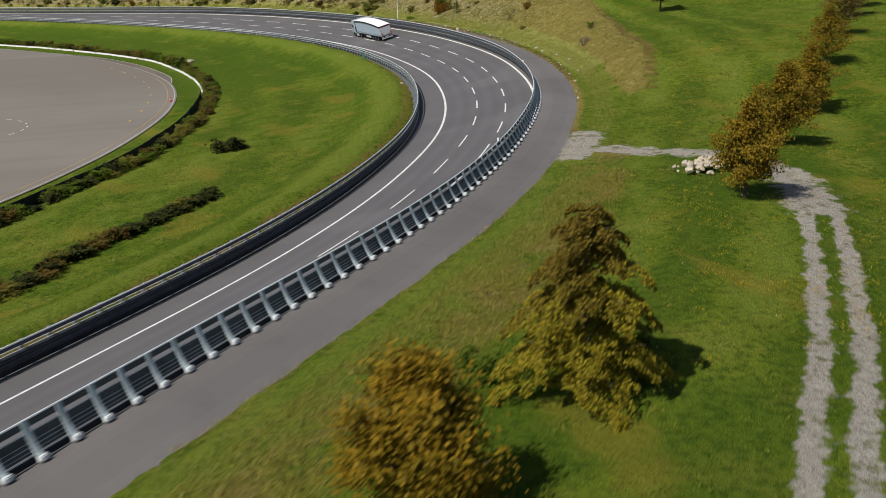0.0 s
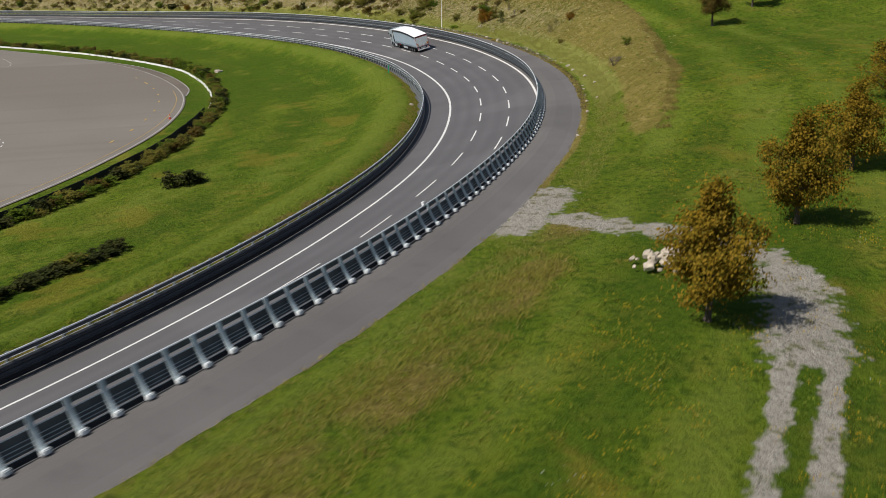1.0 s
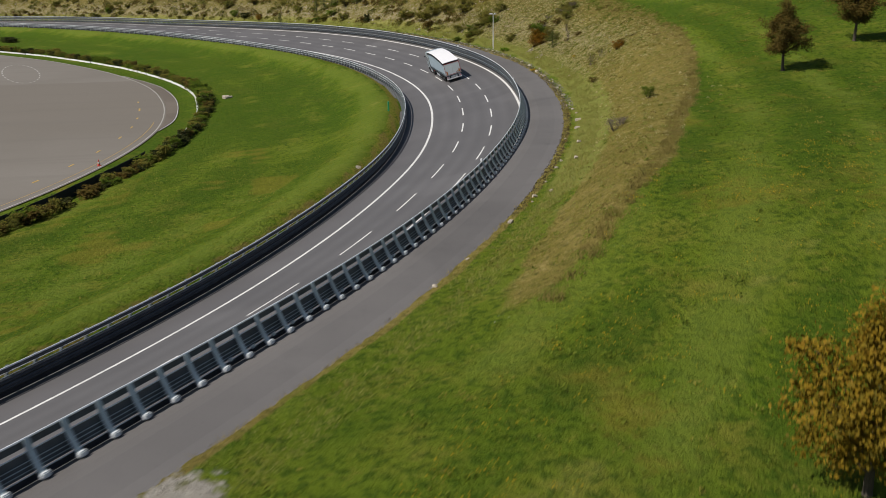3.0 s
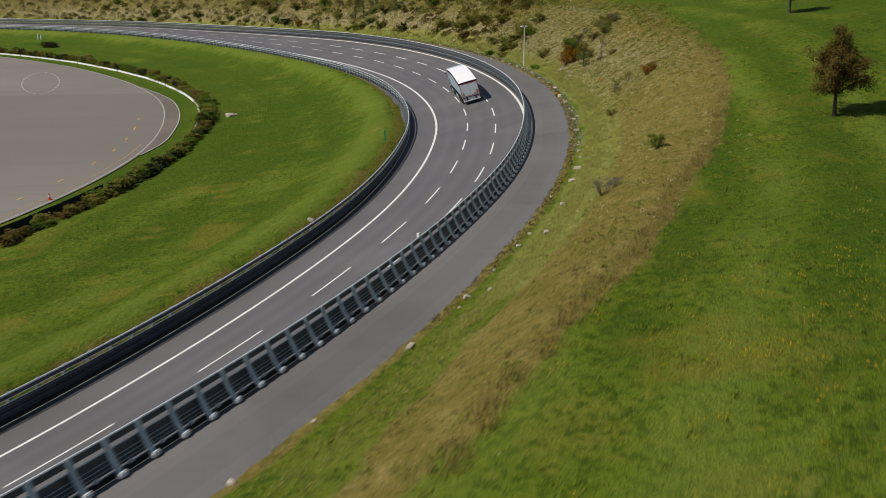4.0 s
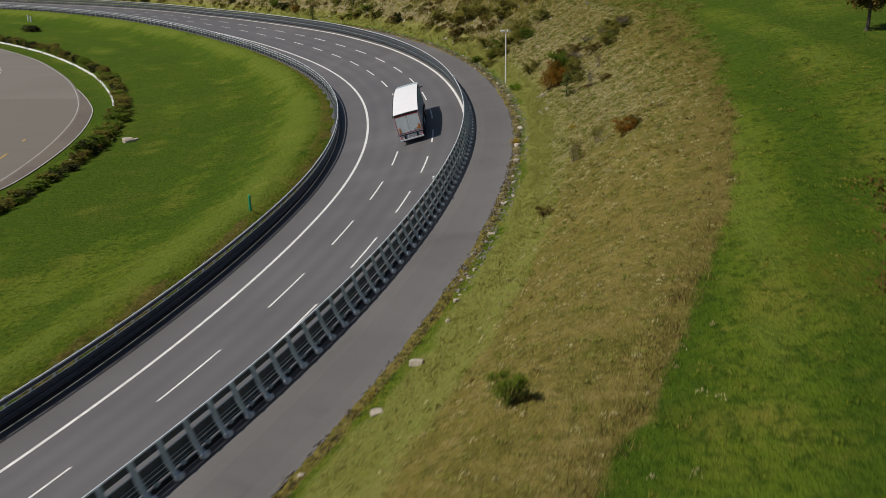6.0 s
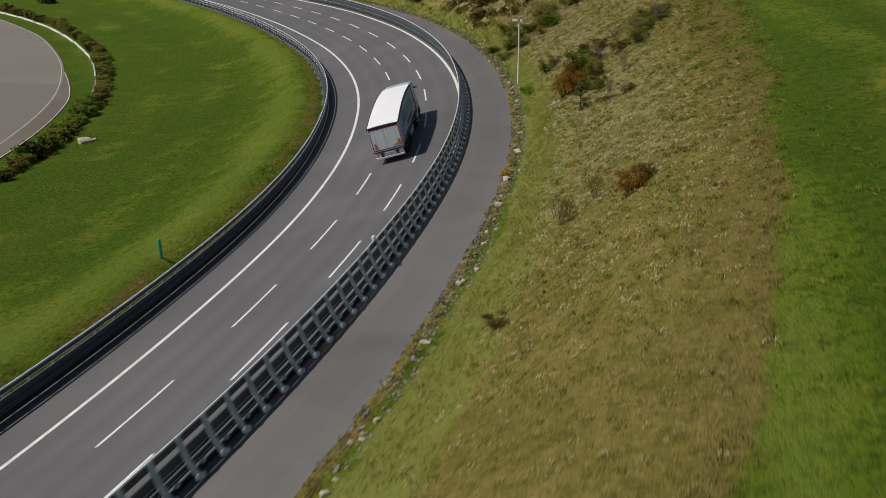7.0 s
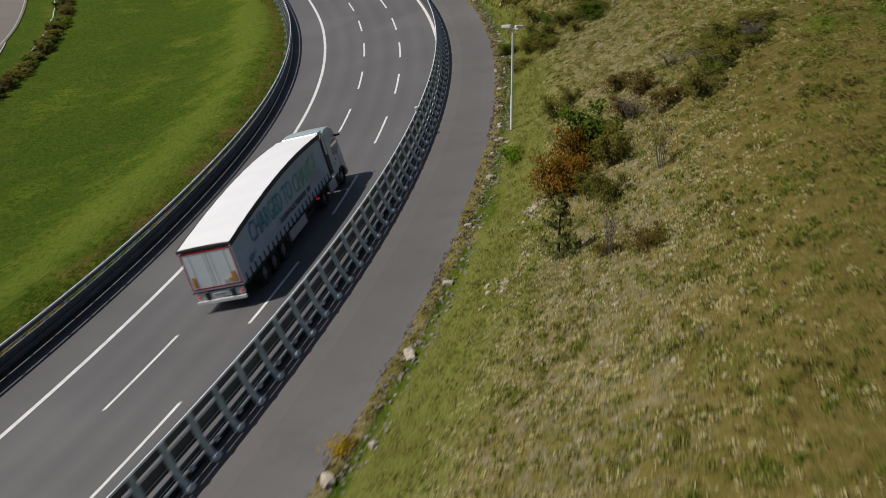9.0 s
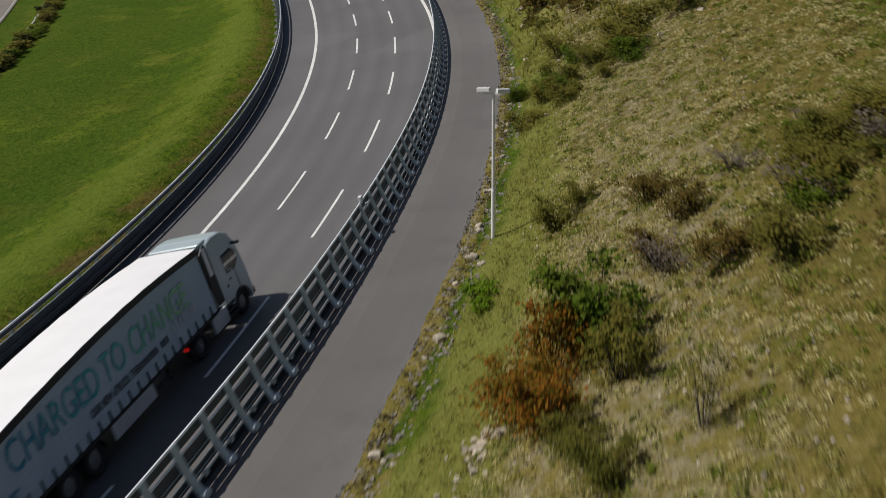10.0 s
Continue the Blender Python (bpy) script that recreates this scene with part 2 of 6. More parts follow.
def land_z(x, y, smooth=False):
    """Height of the land."""
    x, y = np.atleast_1d(np.asarray(x, float)), np.atleast_1d(np.asarray(y, float))
    s, v = offset_of(x, y)
    inside = np.interp(s, [-400, -60, -44, -38, -31, -24, -14, -8.5, -6.2, -4.9, -4.1], [-3.7, -3.4, -3.2, -2.9, -2.4, -2.05, -1.5, 0.2, 0.95, 0.4, -0.3])
    near = np.interp(s, [15.2, 16.6, 19, 22, 27, 35, 60, 120, 400], [4.45, 4.6, 4.75, 5.0, 5.35, 5.3, 6.0, 8, 12])
    midp = np.interp(s, [15.2, 16.6, 19, 22.5, 27, 33, 45, 60, 120, 400], [4.4, 4.75, 6.0, 8.3, 8.8, 9.7, 10.1, 10.8, 14, 21])
    far = np.interp(s, [15.2, 16.6, 18.6, 22, 25, 29, 36, 60, 120, 400], [4.4, 4.75, 5.9, 8.1, 10.2, 12.2, 13.8, 16.4, 22, 34])
    a, b = ease(v, 76, 110), ease(v, 124, 160)
    out = near * (1 - a) + (midp * (1 - b) + far * b) * a
    out = out - np.where(s > 4, (1 - np.minimum(bank(v), 1)) * 4.2 - np.maximum(bank(v) - 1, 0) * 4.2 * (1 - ease(s, 17, 24)), 0)
    z = np.where(s < 4, inside + (lift(0.0, v) - 0.1) * ease(s, -14, -6), out)
    road = (s > -4.45) & (s < 15.35)
    z = np.where(road, road_z(s, v) - 0.35 * np.clip(np.minimum(s + 4.45, 15.35 - s) / 0.8, 0, 1) - 0.06, z)
    rough = np.where(s < 4, ease(-s, 8, 30), ease(s, 16.5, 22))
    if not smooth:
        z = z + rough * (wobble(x, y, 26, 3) * 0.45 + wobble(x, y, 7, 4) * 0.11)
        z = z + ease(s, 17, 21) * a * (wobble(x, y, 3.2, 5) * 0.05)
    z = np.where(s < -36, np.minimum(z, PAD_Z + 0.6), z)
    # the pad lies in a shallow tray of grass
    slant = np.interp(y, PAD_EDGE[:, 1], PAD_SLANT)
    d = (np.interp(y, PAD_EDGE[:, 1], PAD_EDGE[:, 0]) - x) * slant
    span = ease(y, 40, 50) * (1 - ease(y, 405, 420))
    rim = ease(d, -9, -1.5) * span
    z = z * (1 - rim) + (PAD_Z - 0.03) * rim
    return z - 0.4 * ease(d, 0.3, 3.5) * span


def land(x, y):
    return float(land_z(x, y)[0])


def mesh_object(name, verts, faces, material, smooth=False, parent=None):
    me = bpy.data.meshes.new(name)
    me.from_pydata(np.asarray(verts).tolist() if isinstance(verts, np.ndarray) else verts, [], faces.tolist() if isinstance(faces, np.ndarray) else faces)
    me.materials.append(material)
    if smooth:
        me.shade_smooth()
    ob = new(name, me)
    if parent:
        ob.parent = parent
    return ob


def grid_faces(nu, nv):
    i, j = np.meshgrid(np.arange(nu - 1), np.arange(nv - 1), indexing="ij")
    a = (i * nv + j).ravel()
    return np.stack([a, a + nv, a + nv + 1, a + 1], 1)


def float_layer(me, name, values):
    layer = me.attributes.new(name, "FLOAT", "POINT")
    layer.data.foreach_set("value", np.asarray(values, np.float32))


# ---- ground ----
def axis(lo, hi, step, far):
    inner = np.arange(lo, hi + 0.01, step)
    grow = []
    d = step
    while sum(grow) < far:
        d *= 1.35
        grow.append(d)
    out = np.cumsum(grow)
    return np.concatenate([lo - out[::-1], inner, hi + out])


TRACK = [(1.75, 10.55), (8.25, 17.15), (10.2, 19.3), (12.85, 22.05), (16.1, 25.4), (19.1, 28.9), (22.3, 32.6), (25.6, 36.7), (28.3, 40.0)]
TURNING = [(28.2, 40.4), (31.0, 44.3), (33.0, 48.6)]
CROSSING = [(27.6, 62.4), (28.8, 60.6), (30.2, 58.6), (31.4, 56.8)]
BEYOND = [(31.4, 56.8), (32.5, 54.7), (33.3, 52.8), (33.4, 50.0)]
APRON = [(24.2, 61.9), (27.0, 65.2), (29.5, 68.6)]
GX, GY = axis(-130, 170, 1.5, 2200), axis(-30, 420, 1.5, 2200)
gx, gy = (g.ravel() for g in np.meshgrid(GX, GY, indexing="ij"))
gz = land_z(gx, gy)
gs, gv = offset_of(gx, gy)
ground = mesh_object("ground", np.stack([gx, gy, gz], 1), grid_faces(len(GX), len(GY)), M_GROUND, True)
tagged(ground, "mown green meadow and dry grassy bank round the track", "ground", kind="structure")


MOWN_PATH = [(32.1, 57.5), (38.0, 63.6), (43.6, 69.4), (50.5, 76.6), (58.5, 83.3), (66.0, 89.2), (84.6, 104.0), (100.0, 116.0)]


def gravel_mask(x, y):
    """Worn gravel of the two ruts, the turning place, the crossing and its apron."""
    ruts = np.maximum(0, 1 - np.abs(near_line(x, y, TRACK) - 0.78) / 0.90) * 1.0
    mask = np.maximum(ruts, np.maximum(0, 1 - near_line(x, y, CROSSING) / 2.5) * 0.98)
    mask = np.maximum(mask, np.maximum(0, 1 - near_line(x, y, BEYOND) / 2.7) * 0.88)
    mask = np.maximum(mask, np.maximum(0, 1 - near_line(x, y, APRON) / 3.0) * 1.1)
    mask = np.maximum(mask, np.maximum(0, 1 - near_line(x, y, [(28.0, 63.3), (29.3, 61.9)]) / 2.0) * 0.85)
    return np.maximum(mask, np.maximum(0, 1 - near_line(x, y, TURNING) / 3.1) * 1.05)


def ground_layers(ob, x, y, s, v, worn=False):
    """What grows or lies where, on a mesh of the land."""
    far = np.interp(v, [60, 80, 92, 99, 108, 119, 130, 140, 150, 162, 174, 192, 225, 253], [21, 21.7, 22.7, 23.5, 24.7, 24.9, 26.6, 27.7, 28.8, 29.6, 31.2, 33, 37, 60])
    far = far + 0.35 * wobble(x, y, 9, 18) + 0.35 * wobble(x, y, 2.8, 19)
    begin = np.interp(v, [100, 140, 185, 200], [18.0, 18.4, 18.6, 17.4])
    dry = ease(s, begin, begin + 2.2) * (1 - ease(s, far - 1.2, far + 1.2)) * ease(v, 76, 106)
    dry = np.maximum(dry, 0.75 * ease(s, 15.0, 15.3) * (1 - ease(s, 15.8, 16.4)) * ease(v, 47, 96))
    dry = np.maximum(dry, 0.62 * ease(-s, 4.0, 4.4) * (1 - ease(-s, 5.2, 6.4)))
    dry = np.maximum(dry, np.where(s > 4, ease(v, 209, 244) * ease(s, 18, 22), 0))
    dry = np.maximum(dry, np.where(s > 4, 0.52 * (1 - ease(v, 70, 84)) * ease(s, 17, 18.6) * (1 - ease(s - np.interp(v, [50, 68, 80], [21.6, 21.4, 20.5]), -0.8, 0.6)), 0))
    dry = dry * (1 - np.where(s > 4, 0.45 * ease(s, 25, 31) * ease(v, 135, 175), 0))
    float_layer(ob.data, "dry", dry)
    float_layer(ob.data, "olive", np.minimum(1, np.where(s > 4, ease(s + 2.5 * wobble(x, y, 9, 17), 24.0, 28.5) * ease(v, 112, 160), 0) + np.where(s > 4, 0.95 * ease(v, 206, 232) * ease(s, 17.5, 19.5) + 0.45 * ease(v, 186, 206) * ease(s, 18.5, 20.5), 0) + np.where(s > 4, (1 - ease(v, 76, 90)) * 0.8, 0) + ease(-s, 3.9, 4.3) * (1 - ease(-s, 5.6, 6.8))))
    soft = wobble(x, y, 34, 8)
    bands = np.where(s < 4, np.sin((s + 2.2 * wobble(x, y, 60, 9)) * 0.74 + 1.2), np.sin((s + 2.5 * wobble(x, y, 60, 9)) * 0.90 + 0.4) * ease(s, 19, 22) * (1 - ease(s, 36, 48)) * np.clip(0.7 + 1.2 * wobble(x, y, 22, 36), 0.1, 1))
    tone = 0.5 + np.where(s < 4, 0.30, 0.62) * bands + np.where(s < 4, 0.8, 0.5) * soft + 0.45 * wobble(x, y, 7, 33) + np.where(s < 4, 0.5 * wobble(x, y, 3.2, 37), 0) + 0.5 * ease(-s, 5.2, 6.2) * (1 - ease(-s, 8.8, 10.4))
    tone = np.maximum(tone, 1.0 * np.maximum(0, 1 - np.abs(near_line(x, y, MOWN_PATH) - 0.9) / 1.0))
    tone = np.maximum(tone, np.where(s > 4, 0.85 * ease(s, 15.4, 16) * (1 - ease(s, 18, 21)) * (1 - ease(v, 60, 74)), 0))
    tone = np.maximum(tone, np.where(s > 4, 0.95 * ease(s, 16.0, 16.6) * (1 - ease(s, 19.2, 21)) * ease(v, 88, 120), 0))
    tone = tone - np.where(s > 4, 0.06 * ease(v, 82, 104) * ease(s, 22, 26) + 0.30 * (1 - ease(v, 62, 88)) * ease(s, 20.5, 22.5) + 0.35 * ease(v, 132, 160), 0.02 + (0.05 + 0.33 * ease(v, 125, 175)) * ease(-s, 11, 15) + 0.22 * ease(v, 140, 180) * ease(-s, 5, 7))
    float_layer(ob.data, "tone", np.clip(tone, 0, 1))
    drift = wobble(x + 3 * wobble(x, y, 11, 15), y + 3 * wobble(x, y, 13, 16), 15, 13) * 1.4 + wobble(x, y, 4.3, 14) * 0.8
    float_layer(ob.data, "drift", np.clip(np.where(s < -11, 0.08, 0) + drift * np.where(s < 4, ease(-s, 10, 14) * (1.1 - 0.7 * ease(v, 140, 175)), ease(s, 21, 25) * (1 - ease(v, 105, 150) * 0.6)), 0, 1))
    stony = np.where(s > 4, ease(s, 17, 19.5) * (1 - ease(s, 23, 28.5)) * ease(v, 140, 180) * 0.64, 0)
    stony = np.maximum(stony, np.where(s > 4, 0.5 * ease(v, 220, 253) * ease(s, 17, 19), 0))
    stony = np.maximum(stony, np.where(s > 4, 0.5 * ease(v, 140, 165) * (1 - ease(s, 15.9, 16.5)), 0))
    float_layer(ob.data, "stony", stony)
    float_layer(ob.data, "mown", np.where(s < 0, 0.28 * ease(-s, 6.5, 7.5) * (1 - ease(-s, 9.5, 11)), 0)
                + np.maximum(0, 1 - near_line(x, y, MOWN_PATH) / 2.0) * 0.45
                + np.where(s > 4, 0.85 * ease(s, 15.9, 16.6) * (1 - ease(s, 19.0, 20.6)) * ease(v, 88, 122), 0))
    float_layer(ob.data, "gravel", gravel_mask(x, y) if worn else np.zeros(len(x)))


ground_layers(ground, gx, gy, gs, gv)

# worn gravel track and crossing, finer than the land round it
tx, ty = (g.ravel() for g in np.meshgrid(np.arange(-3, 38, 0.28), np.arange(4, 73, 0.28), indexing="ij"))
t_faces = grid_faces(len(np.arange(-3, 38, 0.28)), len(np.arange(4, 73, 0.28)))
ts, tv = offset_of(tx, ty)
t_keep = (gravel_mask(tx, ty) > 0.03) & (ts > 15.25)
t_faces = t_faces[t_keep[t_faces].all(axis=1)]
t_used, t_index = np.unique(t_faces, return_inverse=True)
t_index = t_index.reshape(-1, 4)
tx, ty, ts, tv = tx[t_used], ty[t_used], ts[t_used], tv[t_used]
tz = np.where(ts < 17.5, np.maximum(land_z(tx, ty), road_z(np.minimum(ts, 15.6), tv)) + 0.04, land_z(tx, ty)) + 0.10 * ease(gravel_mask(tx, ty), 0.03, 0.3) - 0.05
worn_track = mesh_object("worn_track", np.stack([tx, ty, tz], 1), t_index, M_GROUND, True)
ground_layers(worn_track, tx, ty, ts, tv, True)
tagged(worn_track, "worn pale gravel track with two ruts through the meadow", "track", kind="structure")


def verge(name, offsets, lift, a0, a1, label):
    """A fine strip of turf that joins the asphalt's edge to the land, with a ragged rim."""
    r = np.random.RandomState(len(name))
    arcs = np.arange(a0, a1, 0.4)
    x, y = np.interp(arcs, ARC, CURVE[:, 0]), np.interp(arcs, ARC, CURVE[:, 1])
    nx, ny = np.interp(arcs, ARC, NORM[:, 0]), np.interp(arcs, ARC, NORM[:, 1])
    n = len(arcs)
    rag = np.convolve(r.normal(0, 0.12, n + 6), np.ones(4) / 4, "same")[3:3 + n] + 0.04 * np.sin(arcs * 0.31) + 0.04 * np.sin(arcs * 0.117 + 1)
    s = np.array(offsets, float)[None, :] + rag[:, None] * np.array([1, 1, 0.6, 0.3] + [0] * (len(offsets) - 4))[None, :]
    r_ = true_offset(s, y[:, None])
    px, py = (x[:, None] + nx[:, None] * r_).ravel(), (y[:, None] + ny[:, None] * r_).ravel()
    sv, vv = s.ravel(), np.repeat(y, len(offsets))
    w = np.tile(np.linspace(0, 1, len(offsets)) ** 1.3, n)
    z = (road_z(sv, vv) + np.tile(lift, n)) * (1 - w) + (land_z(px, py) + 0.05) * w
    z += r.normal(0, 0.025, len(z)) * np.clip(w * 8, 0, 1) - np.where(np.tile(np.arange(len(offsets)) == len(offsets) - 1, n), 0.3, 0)
    faces = grid_faces(n, len(offsets))
    ob = mesh_object(name, np.stack([px, py, z], 1), faces[:, ::-1] if offsets[-1] > 0 else faces, M_GROUND, True)
    ground_layers(ob, px, py, sv, vv, True)
    return tagged(ob, label, "verge", kind="structure")


verge("outer_verge", [15.3, 15.36, 15.7, 16.2, 16.8, 17.6], [-0.02, 0.05, 0.08, 0.08, 0.1, 0.1], 42.0, 452.0, "rough grassy and stony strip along the asphalt")
verge("inner_verge", [-4.35, -4.41, -4.7, -5.1, -5.6, -6.4], [-0.02, 0.05, 0.08, 0.08, 0.1, 0.1], 42.0, 452.0, "rough grassy strip behind the rail")


# ---- road ----
def ribbon(name, offsets, a0, a1, step, material, up, label, category):
    arcs = np.arange(a0, a1, step)
    verts = [tuple(on_road(a, s, up)) for a in arcs for s in offsets]
    ob = mesh_object(name, verts, grid_faces(len(arcs), len(offsets))[:, ::-1], material, True)
    return tagged(ob, label, category, kind="structure")


def rail_top(v):
    """Height of the outer rail's tube over the asphalt."""
    return np.interp(v, [70, 115, 160], [2.14, 2.02, 1.97])


def rail_knob(v):
    """Height at which its bowed brackets end."""
    return np.interp(v, [70, 115, 160], [0.80, 0.64, 0.34])


A0, A1 = 40.0, float(ARC[-1]) - 4
OFF = [-4.4, -3.0, -1.5, 0, 0.9, 1.75, 2.6, 3.5, 4.4, 5.25, 6.1, 7.0, 7.9, 8.8, 9.7, 10.6, 11.6, 12.0]
road = ribbon("road", OFF, A0, A1, 2.0, M_ROAD, 0, "dark grey asphalt of a banked three-lane test track", "road")
float_layer(road.data, "wheel", [max(0, 1 - min(abs(s - c) for c in (0.9, 2.6, 4.4, 6.1, 7.9, 9.7)) / 0.6) if 0 < s < 10.5 else 0 for _ in range(len(road.data.vertices) // len(OFF)) for s in OFF])
SHOULDER = ((11.07, -0.1), (11.08, 0.92), (11.7, 0.92), (12.2, 0.86), (12.8, 0.70), (13.6, 0.42), (14.4, 0.14), (15.1, 0.0), (15.4, 0.0))
arcs_ = np.arange(A0, A1, 2.0)
strip_verts = [tuple(on_road(a, s, 0.004 + w * float(rail_knob(np.interp(a, ARC, CURVE[:, 1]))))) for a in arcs_ for s, w in SHOULDER]
tagged(mesh_object("service_road", strip_verts, grid_faces(len(arcs_), len(SHOULDER))[:, ::-1], M_LANE, False), "brown-grey asphalt strip rising to the guard rail", "pavement", kind="structure")
ribbon("inner_edge_line", [-0.13, 0.13], A0, A1, 1.0, M_WHITE, 0.012, "solid white painted line on asphalt", "road marking")
ribbon("outer_edge_line", [10.70, 10.98], A0, A1, 1.0, M_WHITE, 0.012, "solid white painted line on asphalt", "road marking")



def dashes(offset, first, period, length):
    a = A0 + (first - A0) % period
    while a < A1 - 10:
        arcs = np.linspace(a, a + length, 5)
        verts = [tuple(on_road(q, s, 0.012)) for q in arcs for s in (offset - 0.08, offset + 0.08)]
        ob = mesh_object("lane_dash", verts, grid_faces(5, 2)[:, ::-1], M_WHITE)
        tagged(ob, "white painted dash of a lane line on asphalt", "road marking", "dashes of the lane lines", "structure")
        a += period


dashes(3.88, 327.6, 11.4, 5.65)
dashes(7.2, 311.2, 11.7, 5.9)


# ---- shared builders ----
def part(name, bm, material, parent, label=""):
    """One bmesh as one mesh object under a thing."""
    me = bpy.data.meshes.new(name)
    bm.normal_update()
    bm.to_mesh(me)
    bm.free()
    me.materials.append(material)
    ob = new(name, me)
    if parent is not None:
        ob.parent = parent
    return tagged(ob, label)


def box(bm, lo, hi, m=None):
    x0, y0, z0 = lo
    x1, y1, z1 = hi
    vs = [Vector(c) for c in ((x0, y0, z0), (x1, y0, z0), (x1, y1, z0), (x0, y1, z0), (x0, y0, z1), (x1, y0, z1), (x1, y1, z1), (x0, y1, z1))]
    vs = [bm.verts.new(m @ v if m else v) for v in vs]
    for f in ((3, 2, 1, 0), (4, 5, 6, 7), (0, 1, 5, 4), (1, 2, 6, 5), (2, 3, 7, 6), (3, 0, 4, 7)):
        bm.faces.new([vs[i] for i in f])
    return vs


def soft_box(lo, hi, bevel=0.02, segments=2):
    bm = bmesh.new()
    box(bm, lo, hi)
    bmesh.ops.bevel(bm, geom=bm.edges[:], offset=bevel, segments=segments, profile=0.6, affect="EDGES")
    return bm


def cylinder(bm, radius, depth, m, segments=16, radius2=None):
    return bmesh.ops.create_cone(bm, cap_ends=True, segments=segments, radius1=radius, radius2=radius if radius2 is None else radius2, depth=depth, matrix=m)


def sweep(profile, path, closed=True):
    """Verts and faces of a profile of (out, up) carried along a list of (place, out direction, up direction)."""
    n = len(profile)
    verts = [tuple(p + o * a + u * b) for p, o, u in path for a, b in profile]
    faces = []
    for i in range(len(path) - 1):
        for j in range(n if closed else n - 1):
            k = (j + 1) % n
            faces.append((i * n + j, i * n + k, (i + 1) * n + k, (i + 1) * n + j))
    if closed:
        faces.append(tuple(range(n))[::-1])
        faces.append(tuple((len(path) - 1) * n + j for j in range(n)))
    return verts, faces


def road_frame(a, s):
    """Place, along, out and up on the banked road."""
    p = on_road(a, s)
    along = (on_road(a + 0.5, s) - on_road(a - 0.5, s)).normalized()
    out = (on_road(a, s + 0.3) - on_road(a, s - 0.3)).normalized()
    return p, along, out, out.cross(along).normalized()


def road_matrix(a, s):
    p, along, out, up = road_frame(a, s)
    return Matrix(((out.x, along.x, up.x, p.x), (out.y, along.y, up.y, p.y), (out.z, along.z, up.z, p.z), (0, 0, 0, 1)))


# ---- guard rails ----
W_BEAM = [(0.0, -0.155), (0.022, -0.135), (0.065, -0.075), (0.065, -0.055), (0.018, -0.012), (0.018, 0.012), (0.065, 0.055), (0.065, 0.075), (0.022, 0.135), (0.0, 0.155),
          (-0.006, 0.155), (0.014, 0.13), (0.057, 0.07), (0.057, 0.06), (0.010, 0.014), (0.010, -0.014), (0.057, -0.06), (0.057, -0.07), (0.014, -0.13), (-0.006, -0.155)]
TUBE = [(0.052 * math.cos(q * math.pi / 4), 0.052 * math.sin(q * math.pi / 4)) for q in range(8)]
PLANK = [(-0.02, -0.09), (0.02, -0.09), (0.03, 0.0), (0.02, 0.09), (-0.02, 0.09)]
WIRE = [(0.022 * math.cos(q * math.pi / 3), 0.022 * math.sin(q * math.pi / 3)) for q in range(6)]


M_FOOT = simple("zinc_foot", (0.68, 0.72, 0.73), 0.5, 0.0, 0.15, 1.5, 0.05)
M_POST = simple("zinc_post", (0.50, 0.58, 0.60), 0.5, 0.0, 0.2, 1.5, 0.05)
M_POST_DULL = simple("dull_zinc_post", (0.24, 0.28, 0.29), 0.6, 0.0, 0.2, 1.5, 0.05)


def mesh_of(name, bm, material):
    me = bpy.data.meshes.new(name)
    bmesh.ops.recalc_face_normals(bm, faces=bm.faces)
    bm.to_mesh(me)
    bm.free()
    me.materials.append(material)
    return me


def bowed_post(way, line, half, depth):
    """A channel-shaped post carried down a line of (out, up); way +1 leans its foot outwards."""
    bm = bmesh.new()
    rings = []
    for i, (o, z) in enumerate(line):
        (oa, za), (ob_, zb) = line[max(0, i - 1)], line[min(len(line) - 1, i + 1)]
        size = math.hypot(oa - ob_, za - zb)
        nx, nz = (za - zb) / size, -(oa - ob_) / size
        rings.append([bm.verts.new((way * (o + nx * d), w, z + nz * d)) for d, w in ((-depth, -half), (depth, -half), (depth, half), (-depth, half), (-depth, half - 0.015), (depth - 0.012, half - 0.015), (depth - 0.012, 0.015 - half), (-depth, 0.015 - half))])
    for ra, rb in zip(rings[:-1], rings[1:]):
        for j in range(8):
            bm.faces.new((ra[j], ra[(j + 1) % 8], rb[(j + 1) % 8], rb[j]))
    bm.faces.new(rings[0])
    bm.faces.new(rings[-1][::-1])
    return bm


def rail_run(root, frames, shift, way, name, profile, out, up, material, text=""):
    """One beam, tube or rod of a rail; up holds a height for each place along it."""
    path = [(p + shift + o * out + u * float(h), o * -way, u) for (p, _, o, u), h in zip(frames, up)]
    v, f = sweep(profile, path)
    return tagged(mesh_object(name, v, f, material, False, root), text)


